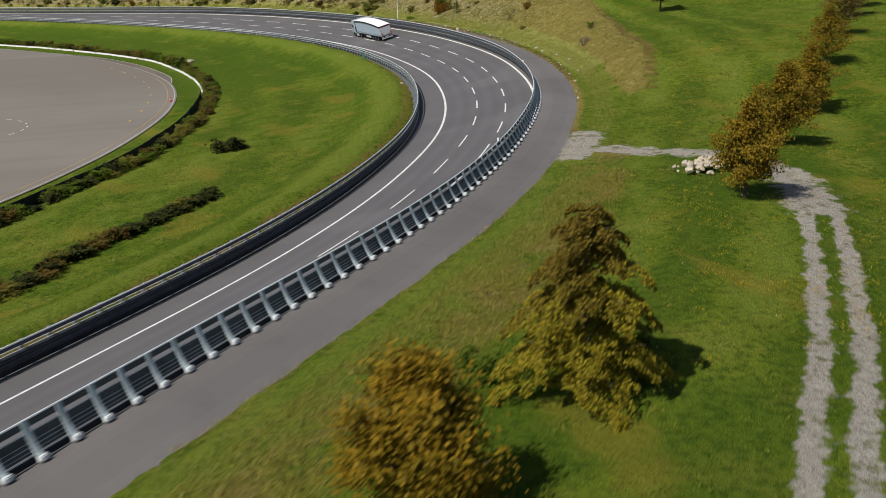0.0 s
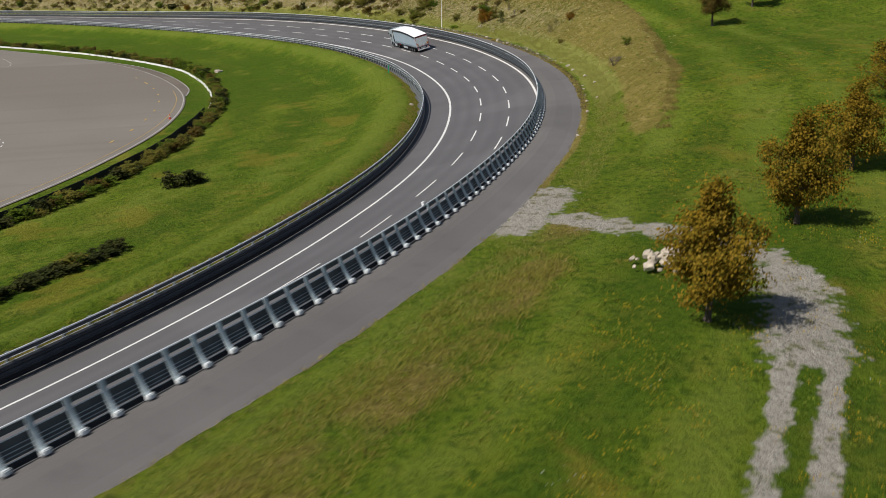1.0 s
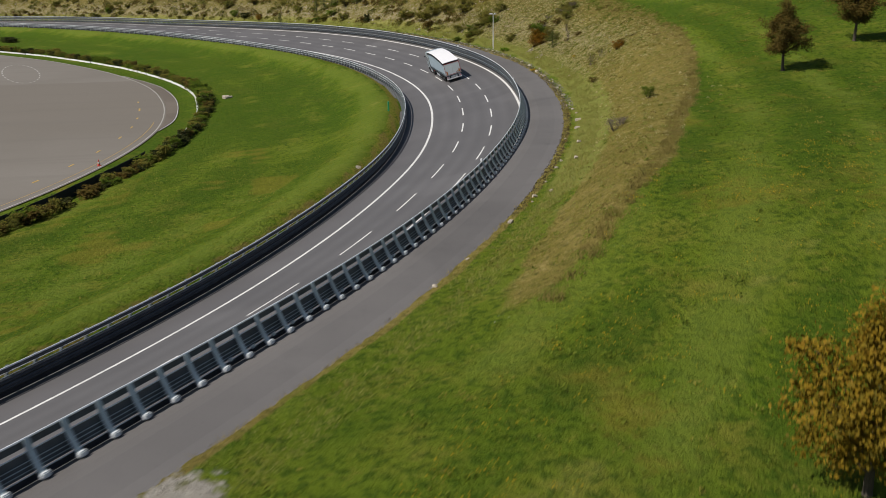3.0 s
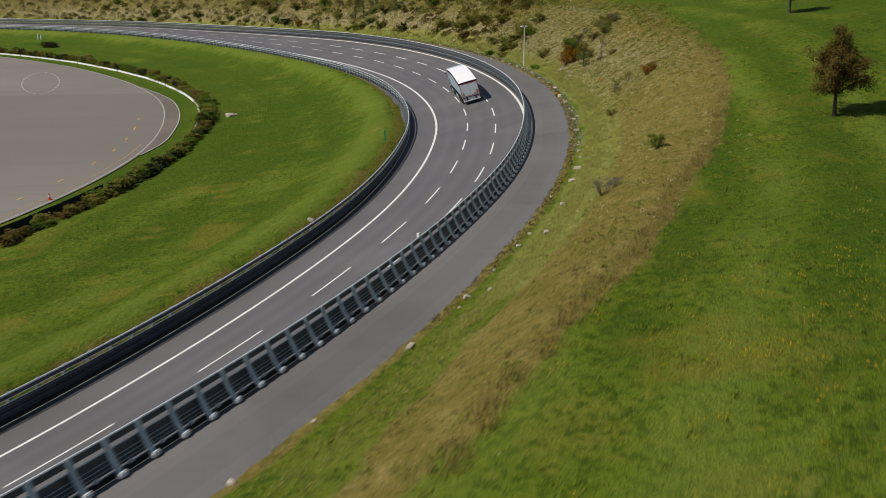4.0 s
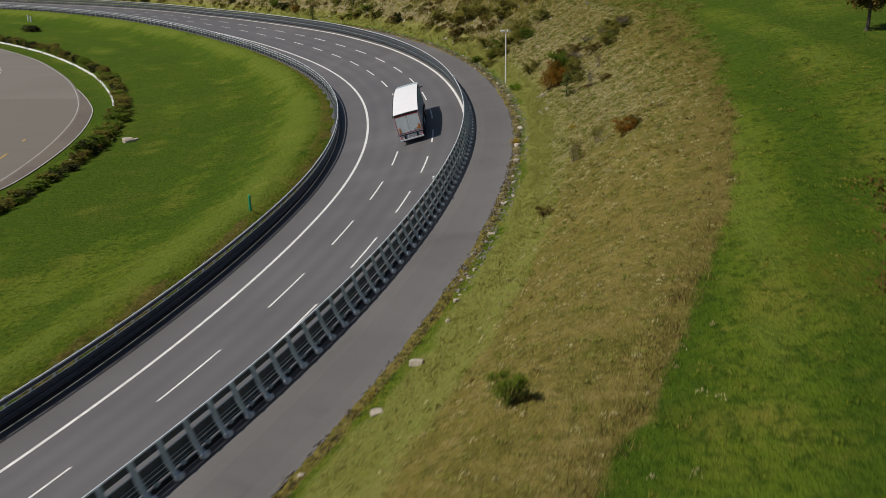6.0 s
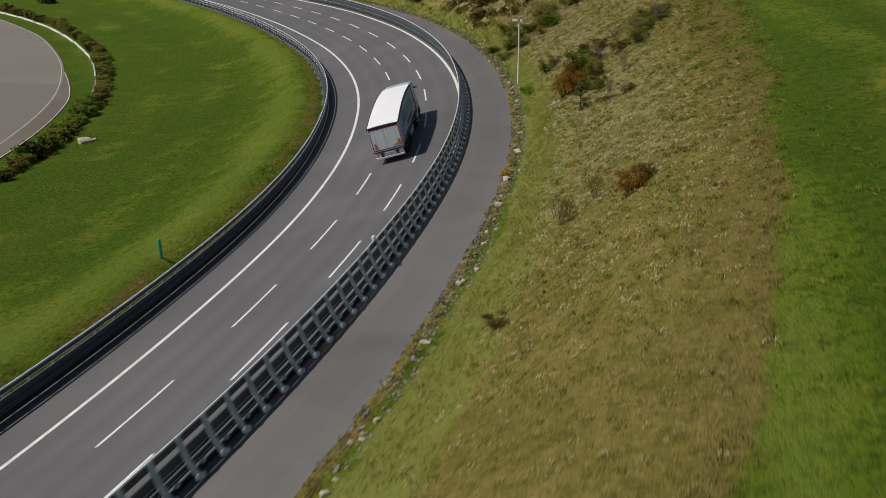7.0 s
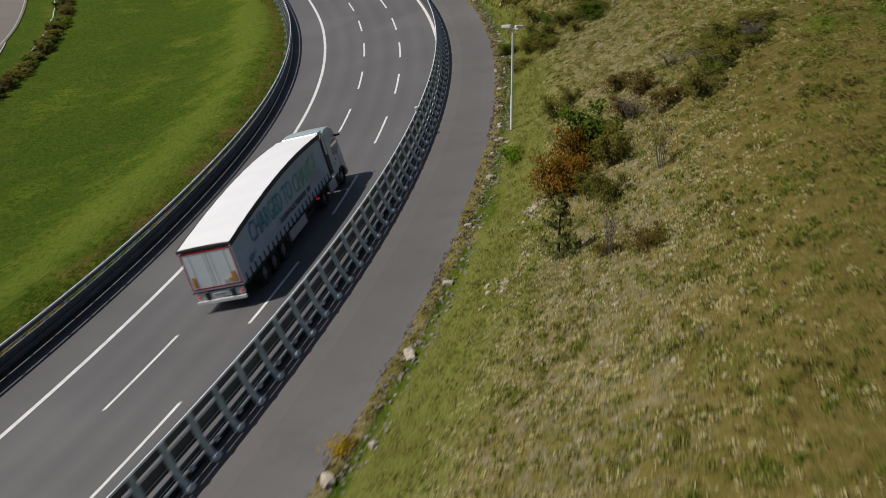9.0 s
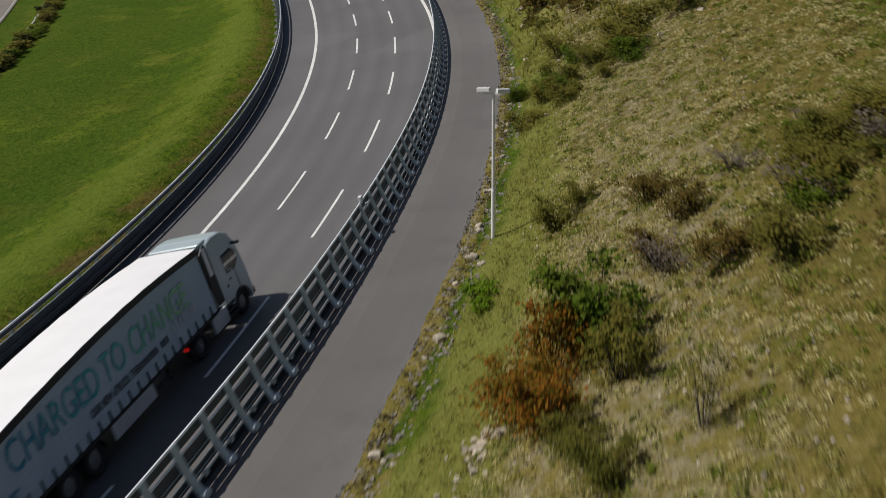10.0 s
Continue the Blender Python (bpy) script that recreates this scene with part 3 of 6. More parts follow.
def outer_rail(s, a0, a1, spacing):
    """Tall rail seen from behind: closed dark beams low down, an open gap, a dark beam under a bright tube."""
    root = new("guard_rail")
    tagged(root, "tall galvanised steel guard rail with bowed brackets beside the asphalt", "guard rail")
    root.location = on_road(a0, s)
    shift = -root.location
    arcs = np.arange(a0, a1, 1.5)
    frames = [road_frame(a, s) for a in arcs]
    v = np.interp(arcs, ARC, CURVE[:, 1])
    low, high = rail_knob(v), rail_top(v)
    climb = 0.11 * ease(v, 135, 170)

    def at(w):
        return low + (high - low) * w

    def band(w0, w1):
        half = (w1 - w0) * 1.45 / 2
        return [(-0.02, -half), (0.02, -half), (0.055, -half * 0.55), (0.055, -half * 0.3), (0.012, 0.0), (0.055, half * 0.3), (0.055, half * 0.55), (0.02, half), (-0.02, half)]

    # the beams' dark colour carries the shade on the rail's back
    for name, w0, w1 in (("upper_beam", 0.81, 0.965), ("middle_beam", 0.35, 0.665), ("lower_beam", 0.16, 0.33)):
        rail_run(root, frames, shift, 1, name, band(w0, w1), 0.0, at((w0 + w1) / 2) + (climb if name == "middle_beam" else 0), M_STEEL_DARK)
    # added sheet closing the bottom, coloured as the shade there
    rail_run(root, frames, shift, 1, "skirt", [(-0.02, -0.13), (0.0, -0.13), (0.0, 0.13), (-0.02, 0.13)], 0.0, at(0.115) - 0.13, M_SHADE_SKIRT, "added dark skirt with the shade under the beams in its colour")
    rail_run(root, frames, shift, 1, "top_tube", [(a * 0.8, b * 0.8) for a, b in TUBE], 0.02, at(1.0), M_STEEL, "bright galvanised tube along the top")
    for w, out, size in ((0.69, 0.05, 1.1), (0.46, 0.06, 0.55), (0.345, 0.05, 0.7), (0.24, 0.06, 0.55), (0.115, 0.05, 0.9)):
        rail_run(root, frames, shift, 1, "rod", [(a * size, b * size) for a, b in WIRE], out, at(w) + (climb if w > 0.4 else 0), M_STEEL if size > 0.8 else M_POST)
    post = mesh_of("bracket", bowed_post(1, [(0.05, 1.0), (0.08, 0.80), (0.13, 0.58), (0.20, 0.36), (0.30, 0.16), (0.42, 0.02)], 0.115, 0.05), M_POST)
    bm = bmesh.new()
    box(bm, (-0.06, -0.17, -0.06), (0.20, 0.17, 0.14))
    bmesh.ops.bevel(bm, geom=bm.edges[:], offset=0.04, segments=2, affect="EDGES")
    knob = mesh_of("knob", bm, M_FOOT)
    bm = bmesh.new()
    box(bm, (-0.03, -0.05, -0.05), (0.11, 0.05, 0.05))
    box(bm, (0.10, -0.08, -0.08), (0.14, 0.08, 0.08))
    cap = mesh_of("bolt_plate", bm, M_POST)
    a = a0 + 0.4
    while a < a1 - 2:
        m = road_matrix(a, s)
        m.translation += shift
        vv = float(np.interp(a, ARC, CURVE[:, 1]))
        k, t = float(rail_knob(vv)), float(rail_top(vv))
        pieces = [("bracket", post, Matrix.Translation((0, 0, k)) @ Matrix.Diagonal((1, 1, t - k, 1))), ("knob", knob, Matrix.Translation((0.38, 0, k + 0.03)))]
        if 300 > a > 180:
            pieces.append(("bolt_plate", cap, Matrix.Translation((0.05, spacing / 2, k + (t - k) * 0.16))))
        for name, me, local in pieces:
            ob = new(name, me)
            ob.parent = root
            ob.matrix_basis = m @ local
        a += spacing if a < 430 else 1.6 * spacing
    return root


def inner_rail(s, a0, a1, spacing):
    """Beams face the traffic, posts stand on the grass."""
    root = new("guard_rail")
    tagged(root, "galvanised steel guard rail between the track and the grass", "guard rail")
    root.location = on_road(a0, s)
    shift = -root.location
    arcs = np.arange(a0, a1, 1.5)
    frames = [road_frame(a, s) for a in arcs]
    one = np.ones(len(arcs))
    for name, profile, out, up, material, text in (
            # beams coloured dark for their shaded faces; the skirt is added as solid shade
            ("upper_beam", PLANK, 0.0, 1.29, M_STEEL_DARK, ""), ("middle_beam", W_BEAM, 0.0, 0.80, M_STEEL_DARK, ""), ("lower_beam", W_BEAM, 0.0, 0.45, M_STEEL_DARK, ""),
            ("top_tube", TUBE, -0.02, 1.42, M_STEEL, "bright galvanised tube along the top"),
            ("skirt", [(-0.02, -0.30), (-0.012, -0.30), (-0.012, 0.32), (-0.02, 0.32)], 0.0, 0.34, M_SHADE_SKIRT, "added dark skirt with the shade under the beams in its colour"),
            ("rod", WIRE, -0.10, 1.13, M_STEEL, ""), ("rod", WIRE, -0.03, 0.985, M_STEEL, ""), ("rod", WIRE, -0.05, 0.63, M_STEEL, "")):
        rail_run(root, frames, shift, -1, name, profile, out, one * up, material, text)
    post = mesh_of("post", bowed_post(-1, [(0.04, 1.50), (0.11, 1.22), (0.21, 0.88), (0.34, 0.54), (0.48, 0.26), (0.60, 0.0)], 0.08, 0.05), M_POST_DULL)
    a = a0 + 0.4
    while a < a1 - 2:
        m = road_matrix(a, s)
        m.translation += shift
        ob = new("post", post)
        ob.parent = root
        ob.matrix_basis = m
        a += spacing if a < 430 else 1.6 * spacing
    return root


outer_rail(11.1, 92.0, A1 - 2, 1.46)
inner_rail(-3.4, 80.0, A1 - 2, 1.8)

M_CASE = simple("white_case", (0.78, 0.79, 0.80), 0.4, 0, 0.06, 4.0)


def sensor_box(a):
    """A small white instrument case clamped on the rail's top tube."""
    v = float(np.interp(a, ARC, CURVE[:, 1]))
    root = new("sensor_box")
    tagged(root, "small white instrument box clamped on top of the guard rail", "sensor", "instrument boxes on the rail")
    root.matrix_basis = road_matrix(a, 11.1) @ Matrix.Translation((0.04, 0, float(rail_top(v)))) @ Matrix.Scale(0.72, 4)
    part("case", soft_box((-0.10, -0.17, 0.06), (0.12, 0.17, 0.36), 0.03, 2), M_CASE, root)
    part("clamp", soft_box((-0.07, -0.05, -0.10), (0.07, 0.05, 0.07), 0.01, 1), M_POST, root, "grey steel clamp")
    part("lens", soft_box((-0.112, -0.07, 0.14), (-0.098, 0.07, 0.28), 0.004, 1), M_STEEL_DARK, root, "dark lens window")
    part("lower_case", soft_box((0.12, 0.10, -0.42), (0.26, 0.34, -0.18), 0.03, 2), M_CASE, root, "second white case hung below")


for a in (163.5, 214.9, 262.9, 308.8):
    sensor_box(a)

# ---- test pad ----

def pad_material():
    m, t, b = mat("pad_concrete", 0.85, 0.0, 0.3)
    k = Net(t)
    base = k.ramp(k.noise(0.03, 5.0), (0.3, (0.176, 0.156, 0.131)), (0.7, (0.220, 0.198, 0.172)))
    base = k.mix(k.step(k.noise(0.9, 6.0, 0.7), 0.45, 0.8), base, (0.19, 0.17, 0.143))
    sep = k.n("ShaderNodeSeparateXYZ")
    k.link(k.pos, sep.inputs["Vector"])
    # weaker sun sheen on this stretch, put into the colour as darker brown
    less_sheen = k.step(k.math("ADD", sep.outputs["Y"], k.math("MULTIPLY", k.noise(0.8, 3.0), 1.5)), 250.0, 248.8)
    less_sheen = k.math("MULTIPLY", less_sheen, k.step(k.math("ADD", sep.outputs["Y"], k.math("MULTIPLY", k.noise(0.05, 3.0), 30.0)), 185.0, 225.0))
    base = k.mix(k.math("MULTIPLY", less_sheen, 0.75), base, (0.165, 0.143, 0.116))
    streak = k.noise(1.0, 3.0, 0.5, k.stretch(0.02, 0.35, 1))
    base = k.mix(k.math("MULTIPLY", k.step(streak, 0.52, 0.62), 0.22), base, (0.150, 0.132, 0.112))
    base = k.mix(k.math("MULTIPLY", k.step(k.noise(25.0, 2.0), 0.5, 0.8), 0.3), base, (0.27, 0.247, 0.216))
    k.link(base, b.inputs["Base Color"])
    k.bump(b, k.noise(30.0), 0.15, 0.01)
    return m


M_PAD = pad_material()
M_FADED = simple("faded_paint", (0.52, 0.50, 0.46), 0.7, 0, 0.35, 1.2)
M_YELLOW = simple("yellow_paint", (0.55, 0.36, 0.08), 0.6, 0, 0.25, 2.0)
edge = PAD_EDGE
inner_ring = edge + np.stack([np.full(len(edge), -260.0), np.zeros(len(edge))], 1)
cols = 14
verts = []
for e, q in zip(edge, inner_ring):
    for c in range(cols):
        w = (c / (cols - 1)) ** 1.6
        verts.append((*(e * (1 - w) + q * w), PAD_Z + 0.06))
pad = mesh_object("test_pad", verts, grid_faces(len(edge), cols), M_PAD)
tagged(pad, "wide pale concrete test pad inside the bend", "pavement", kind="structure")


def strip_along(line, inset, width, up, z, name, material, label, start=0.0, end=1e9, sides=None):
    """A painted band beside a plan line."""
    d = np.gradient(line, axis=0)
    d /= np.linalg.norm(d, axis=1)[:, None]
    n = np.stack([d[:, 1], -d[:, 0]], 1)
    arc = np.concatenate([[0], np.cumsum(np.linalg.norm(np.diff(line, axis=0), axis=1))])
    keep = np.where((arc >= start) & (arc <= end))[0]
    vs = []
    for i in keep:
        for o in (inset - width / 2, inset + width / 2):
            vs.append((line[i][0] + n[i][0] * o, line[i][1] + n[i][1] * o, z + up))
    ob = mesh_object(name, vs, grid_faces(len(keep), 2), material)
    return tagged(ob, label, "road marking", kind="structure")


strip_along(edge, -0.35, 0.13, 0.075, PAD_Z, "pad_edge_line", M_FADED, "white painted line on the pad's rim")
strip_along(edge, -1.5, 0.08, 0.075, PAD_Z, "pad_inner_line", M_YELLOW, "thin yellow painted line on concrete", 90, 190)
for i in range(9):
    a = 136.5 + i * 9.4
    strip_along(edge, -4.35, 0.26, 0.075, PAD_Z, "pad_dash", M_YELLOW, "short yellow painted dash on concrete", a, a + 3.2)
for i in range(16):
    q = math.pi * (-0.62 + i * 0.075)
    c = np.array([(-30 + 13.5 * math.cos(q + d), 147 + 12.0 * math.sin(q + d)) for d in (-0.05, 0.0, 0.05)])
    strip_along(c, 0, 0.16, 0.075, PAD_Z, "circle_dash", M_WHITE, "white painted dash of a circle on concrete")

for i in range(26):
    q = math.tau * i / 26
    c = np.array([(-38.5 + 6.0 * math.cos(q + d) - 5.6 * math.sin(q + d), 271 - 6.0 * math.cos(q + d) + 19.0 * math.sin(q + d)) for d in (-0.07, 0.0, 0.07)])
    strip_along(c, 0, 0.22, 0.075, PAD_Z, "circle_dash", M_FADED, "faded white dash of a wide circle on concrete")
# the darker ramp leaving the pad
apron_in = beside([(185, -39.4), (210, -39.6), (230, -39.6), (252, -38.8), (266, -38.4), (278, -38.1)], 1.0)
apron_out = beside([(185, -39.3), (196, -37.9), (215, -37.6), (236, -37.2), (252, -36.8), (266, -37.4), (278, -38.0)], 1.0)
n_apron = min(len(apron_in), len(apron_out))
apron_verts = []
for i in range(n_apron):
    for line in (apron_in, apron_out):
        q = line[round(i * (len(line) - 1) / (n_apron - 1))]
        apron_verts.append((q[0], q[1], PAD_Z + 0.068))
M_APRON = asphalt("brown_asphalt", (0.125, 0.103, 0.082), (0.160, 0.134, 0.108), (0.110, 0.090, 0.072))
pad_apron = mesh_object("pad_apron", apron_verts, grid_faces(n_apron, 2), M_APRON)
tagged(pad_apron, "dark asphalt apron along the pad's rim", "pavement", kind="structure")
strip_along(apron_out, -0.1, 0.09, 0.080, PAD_Z, "apron_edge_line", M_WHITE, "thin worn white line on the apron's edge")

# ---- white barrier and dark mesh fence round the pad ----
BARRIER = beside([(160, -35.4), (195, -34.9), (220, -34.3), (238, -34.0), (262, -33.7), (290, -33.4), (320, -34.0), (345, -35.0), (366, -36.4), (420, -39.0)], 1.5)[::-1]
M_PLASTIC = simple("white_barrier", (0.74, 0.73, 0.70), 0.5, 0, 0.15, 0.6)
M_MESH = simple("black_mesh", (0.016, 0.017, 0.018), 0.8, 0, 0.3, 2.0)


def line_frames(line, z, jitter=0.0, seed=1):
    r = random.Random(seed)
    d = np.gradient(line, axis=0)
    d /= np.linalg.norm(d, axis=1)[:, None]
    return [(Vector((p[0] + r.uniform(-jitter, jitter), p[1], land(p[0], p[1]) + z)), Vector((t[1], -t[0], 0)), Vector((0, 0, 1))) for p, t in zip(line, d)]


barrier = new("barrier")
tagged(barrier, "low white barrier of joined blocks round the pad", "barrier")
barrier.location = (float(BARRIER[0][0]), float(BARRIER[0][1]), land(*BARRIER[0]))
prof = [(-0.14, 0.0), (0.14, 0.0), (0.08, 0.2), (0.06, 0.36), (-0.06, 0.36), (-0.08, 0.2)]
for i in range(0, len(BARRIER) - 2, 2):
    v, f = sweep(prof, line_frames(BARRIER[i:i + 3], 0.0, 0.12, i))
    c = Vector((*BARRIER[i + 1], land(*BARRIER[i + 1])))
    ob = mesh_object("block", [tuple(c + (Vector(q) - c) * 0.975 - barrier.location) for q in v], f, M_PLASTIC, False, barrier)

HEDGE = beside([(5, -38), (40, -36), (72, -35.0), (95, -34.4), (140, -34.2), (165, -33.8), (190, -33.6), (210, -33.2), (245, -32.5), (290, -31.8), (330, -32.6), (366, -34.6), (385, -36)], 1.0)
fence_line = beside([(5, -39.5), (40, -37.4), (72, -36.5), (105, -36.6), (140, -36.5), (160, -35.7)], 1.5)
fence = new("mesh_fence")
tagged(fence, "low black mesh fence on thin stakes along the hedge", "fence")
fence.location = (0, 0, 0)
v, f = sweep([(-0.02, 0.0), (0.02, 0.0), (0.02, 1.15), (-0.02, 1.15)], line_frames(fence_line, 0.0, 0.08, 4))
mesh_object("mesh_panel", v, f, M_MESH, False, fence)
stake = bmesh.new()
box(stake, (-0.035, -0.035, 0), (0.035, 0.035, 1.3))
first = part("stake", stake, M_MESH, fence)
for i, p in enumerate(fence_line[::3]):
    ob = first if i == 0 else new("stake", first.data)
    ob.parent = fence
    ob.location = (p[0], p[1], land(p[0], p[1]) - 0.05)

# ---- camera pole, marker posts ----
M_POLE = simple("pole_paint", (0.86, 0.84, 0.81), 0.45, 0.0, 0.12, 1.0)
M_GREEN = simple("green_plastic", (0.01, 0.30, 0.13), 0.45, 0, 0.15, 3.0)
M_CAM = simple("camera_housing", (0.75, 0.75, 0.74), 0.4, 0, 0.1, 2.0)
M_BLACK = simple("black_plastic", (0.02, 0.021, 0.023), 0.5, 0, 0.3, 4.0)


def camera_pole(x, y, height):
    root = new("camera_pole")
    tagged(root, "slim white steel pole with two white cameras on top", "pole")
    root.location = (x, y, land(x, y) - 0.1)
    bm = bmesh.new()
    cylinder(bm, 0.09, height * 0.36, Matrix.Translation((0, 0, height * 0.18)), 14)
    cylinder(bm, 0.09, 0.12, Matrix.Translation((0, 0, height * 0.36 + 0.06)), 14, 0.055)
    cylinder(bm, 0.07, height * 0.63, Matrix.Translation((0, 0, height * 0.68)), 14, 0.06)
    part("pole", bm, M_POLE, root)
    bm = bmesh.new()
    box(bm, (-0.16, -0.16, 0), (0.16, 0.16, 0.14))
    part("base", bm, M_BLACK, root, "dark base plate")
    bm = bmesh.new()
    box(bm, (-0.42, -0.03, height - 0.08), (0.42, 0.03, height - 0.02))
    part("cross_arm", bm, M_POLE, root)
    for q, turn in ((-0.38, 75), (0.36, -40)):
        m = Matrix.Translation((q, 0, height + 0.08)) @ Matrix.Rotation(radians(turn), 4, "Z") @ Matrix.Rotation(radians(-8), 4, "X")
        bm = soft_box((-0.08, -0.28, -0.08), (0.08, 0.28, 0.08), 0.02)
        bmesh.ops.transform(bm, matrix=m, verts=bm.verts)
        cam_part = part("camera_housing", bm, M_CAM, root, "white weatherproof camera housing")
        bm = bmesh.new()
        cylinder(bm, 0.05, 0.05, m @ Matrix.Translation((0, 0.3, 0)) @ Matrix.Rotation(radians(90), 4, "X"), 12)
        part("glass_front", bm, M_BLACK, cam_part, "black lens front")
    return root


camera_pole(61.2, 209.3, 6.15)


def marker_post(x, y, height, material, label, radius=0.11):
    root = new("marker_post")
    tagged(root, label, "marker post")
    root.location = (x, y, land(x, y) - 0.05)
    bm = bmesh.new()
    cylinder(bm, radius, height, Matrix.Translation((0, 0, height / 2)), 14, radius * 0.9)
    part("tube", bm, material, root)
    bm = bmesh.new()
    cylinder(bm, radius * 0.95, 0.06, Matrix.Translation((0, 0, height + 0.03)), 14, radius * 0.55)
    part("cap", bm, material, root)
    return root


marker_post(40.9, 170.1, 1.25, M_GREEN, "short green plastic marker post standing in grass")
marker_post(-78.3, 373.5, 1.9, M_CAM, "white marker post standing in grass near the far rail", 0.24)
marker_post(-76.9, 372.3, 1.6, M_CAM, "white marker post standing in grass near the far rail", 0.24)

def traffic_cone(x, y):
    root = new("traffic_cone")
    tagged(root, "small red and white traffic cone on the concrete pad", "traffic cone")
    root.location = (x, y, PAD_Z + 0.06)
    part("base", soft_box((-0.24, -0.24, 0.0), (0.24, 0.24, 0.05), 0.015, 1), M_RED_CONE, root)
    for name, z0, z1, material, text in (("cone", 0.05, 0.32, M_RED_CONE, ""), ("band", 0.32, 0.52, M_WHITE, "white band"), ("tip", 0.52, 0.78, M_RED_CONE, "")):
        bm = bmesh.new()
        cylinder(bm, 0.19 - 0.2 * z0, z1 - z0, Matrix.Translation((0, 0, (z0 + z1) / 2)), 14, 0.19 - 0.2 * z1)
        part(name, bm, material, root, text)


M_RED_CONE = simple("cone_red", (0.60, 0.06, 0.03), 0.5, 0, 0.15, 5.0)
traffic_cone(4.9, 160.4)


# ---- stones ----
M_STONE = simple("limestone", (0.50, 0.43, 0.335), 0.9, 0, 0.4, 3.0, 0.5, 14.0)
M_RUBBLE = simple("grey_rubble", (0.27, 0.245, 0.21), 0.95, 0, 0.5, 4.0, 0.5, 14.0)


def stone_mesh(seed):
    r = random.Random(seed)
    bm = bmesh.new()
    bmesh.ops.create_icosphere(bm, subdivisions=2, radius=0.5)
    off = Vector((r.uniform(0, 50), r.uniform(0, 50), 0))
    for v in bm.verts:
        n = noise.noise(v.co * 1.6 + off) * 0.34 + noise.noise(v.co * 4 + off) * 0.10
        v.co *= 1 + n
        for ax in range(3):
            v.co[ax] = max(-0.34, min(0.34, v.co[ax]))
    me = bpy.data.meshes.new("stone")
    bm.to_mesh(me)
    bm.free()
    me.materials.append(M_STONE)
    return me


STONES = [stone_mesh(i) for i in range(7)]
rnd = random.Random(11)


def stone(x, y, size, seed, lift=0.22, parent=None, name="stone"):
    ob = new(name, STONES[seed % 7])
    ob.location = (x, y, land(x, y) + size * lift)
    ob.rotation_euler = (rnd.uniform(-0.3, 0.3), rnd.uniform(-0.3, 0.3), rnd.uniform(0, 6.28))
    ob.scale = (size * rnd.uniform(0.9, 1.4), size * rnd.uniform(0.7, 1.0), size * rnd.uniform(0.6, 0.85))
    return ob


for x, y, size in ((62.2, 170.7, 0.75), (61.9, 163.9, 0.6), (61.2, 158.3, 0.75), (61.6, 201.4, 0.7), (61.9, 195.1, 0.55), (62.5, 189.1, 0.6), (62.6, 183.4, 0.75), (54.9, 121.2, 0.8),
                   (52.9, 113.9, 0.7), (56.7, 129.2, 0.9), (57.8, 133.5, 1.1), (58.8, 138.2, 0.55), (59.8, 145.4, 0.6), (60.5, 151.9, 0.6), (62.3, 176.3, 0.8), (60.9, 207.6, 0.7), (60.2, 210.6, 0.6),
                   (59.4, 214.7, 0.5), (58.5, 218.9, 0.6), (57.2, 224.3, 0.5), (48.9, 104.5, 0.6), (45.0, 98.2, 0.9), (41.5, 91.6, 0.5), (39.3, 87.3, 0.7)):
    tagged(stone(x, y, size * (0.62 if y < 165 else 0.85), int(x * 7 + y)), "pale limestone boulder at the asphalt's edge", "boulder", "boulders along the road")
for i in range(60):
    a = rnd.uniform(205, 400)
    s = 15.75 + abs(rnd.gauss(0, 0.35))
    p = on_road(a, s)
    tagged(stone(p.x, p.y, rnd.uniform(0.18, 0.45), i), "small pale stone at the asphalt's edge", "stone", "stones along the road")
pile = new("rock_pile")
tagged(pile, "heap of pale limestone blocks on the meadow", "rock pile")
pile.location = (28.8, 51.5, land(28.8, 51.5))
for i in range(90):
    q, rr = rnd.uniform(0, 6.28), abs(rnd.gauss(0, 1.2))
    rr = min(rr, 1.75)
    size = rnd.uniform(0.22, 0.62)
    ob = new("stone", STONES[i % 7])
    ob.parent = pile
    ob.location = (rr * math.cos(q) * 1.25, rr * math.sin(q) * 0.9, max(0.1, 1.0 - rr * 0.42) * rnd.uniform(0.55, 1.0))
    ob.rotation_euler = (rnd.uniform(-0.6, 0.6), rnd.uniform(-0.6, 0.6), rnd.uniform(0, 6.28))
    ob.scale = (size * rnd.uniform(0.9, 1.4), size, size * rnd.uniform(0.6, 0.9))
for x, y, size in ((14.7, 210.8, 1.6), (15.4, 211.6, 0.9), (36.2, 135.2, 0.8)):
    tagged(stone(x, y, size, int(x + y), 0.05), "flat pale stone lying in the grass", "stone")


# ---- articulated lorry on the middle of the track ----
M_CURTAIN = simple("grey_curtain", (0.37, 0.46, 0.53), 0.5, 0, 0.08, 0.8, 0.08, 6.0)
M_ROOF = simple("white_tarpaulin", (0.80, 0.79, 0.80), 0.55, 0, 0.05, 0.7, 0.05)
M_DOOR = simple("white_door", (0.74, 0.80, 0.79), 0.45, 0, 0.08, 0.8)
M_RED = simple("red_tape", (0.42, 0.010, 0.018), 0.4, 0, 0.15, 5.0)
M_ORANGE = simple("hazard_yellow", (0.70, 0.30, 0.01), 0.4, 0, 0.15, 6.0)
M_CAB = simple("silver_cab_paint", (0.44, 0.52, 0.55), 0.3, 0.2, 0.06, 0.9)
M_RUBBER = simple("tyre_rubber", (0.022, 0.022, 0.023), 0.85, 0, 0.3, 6.0, 0.3)
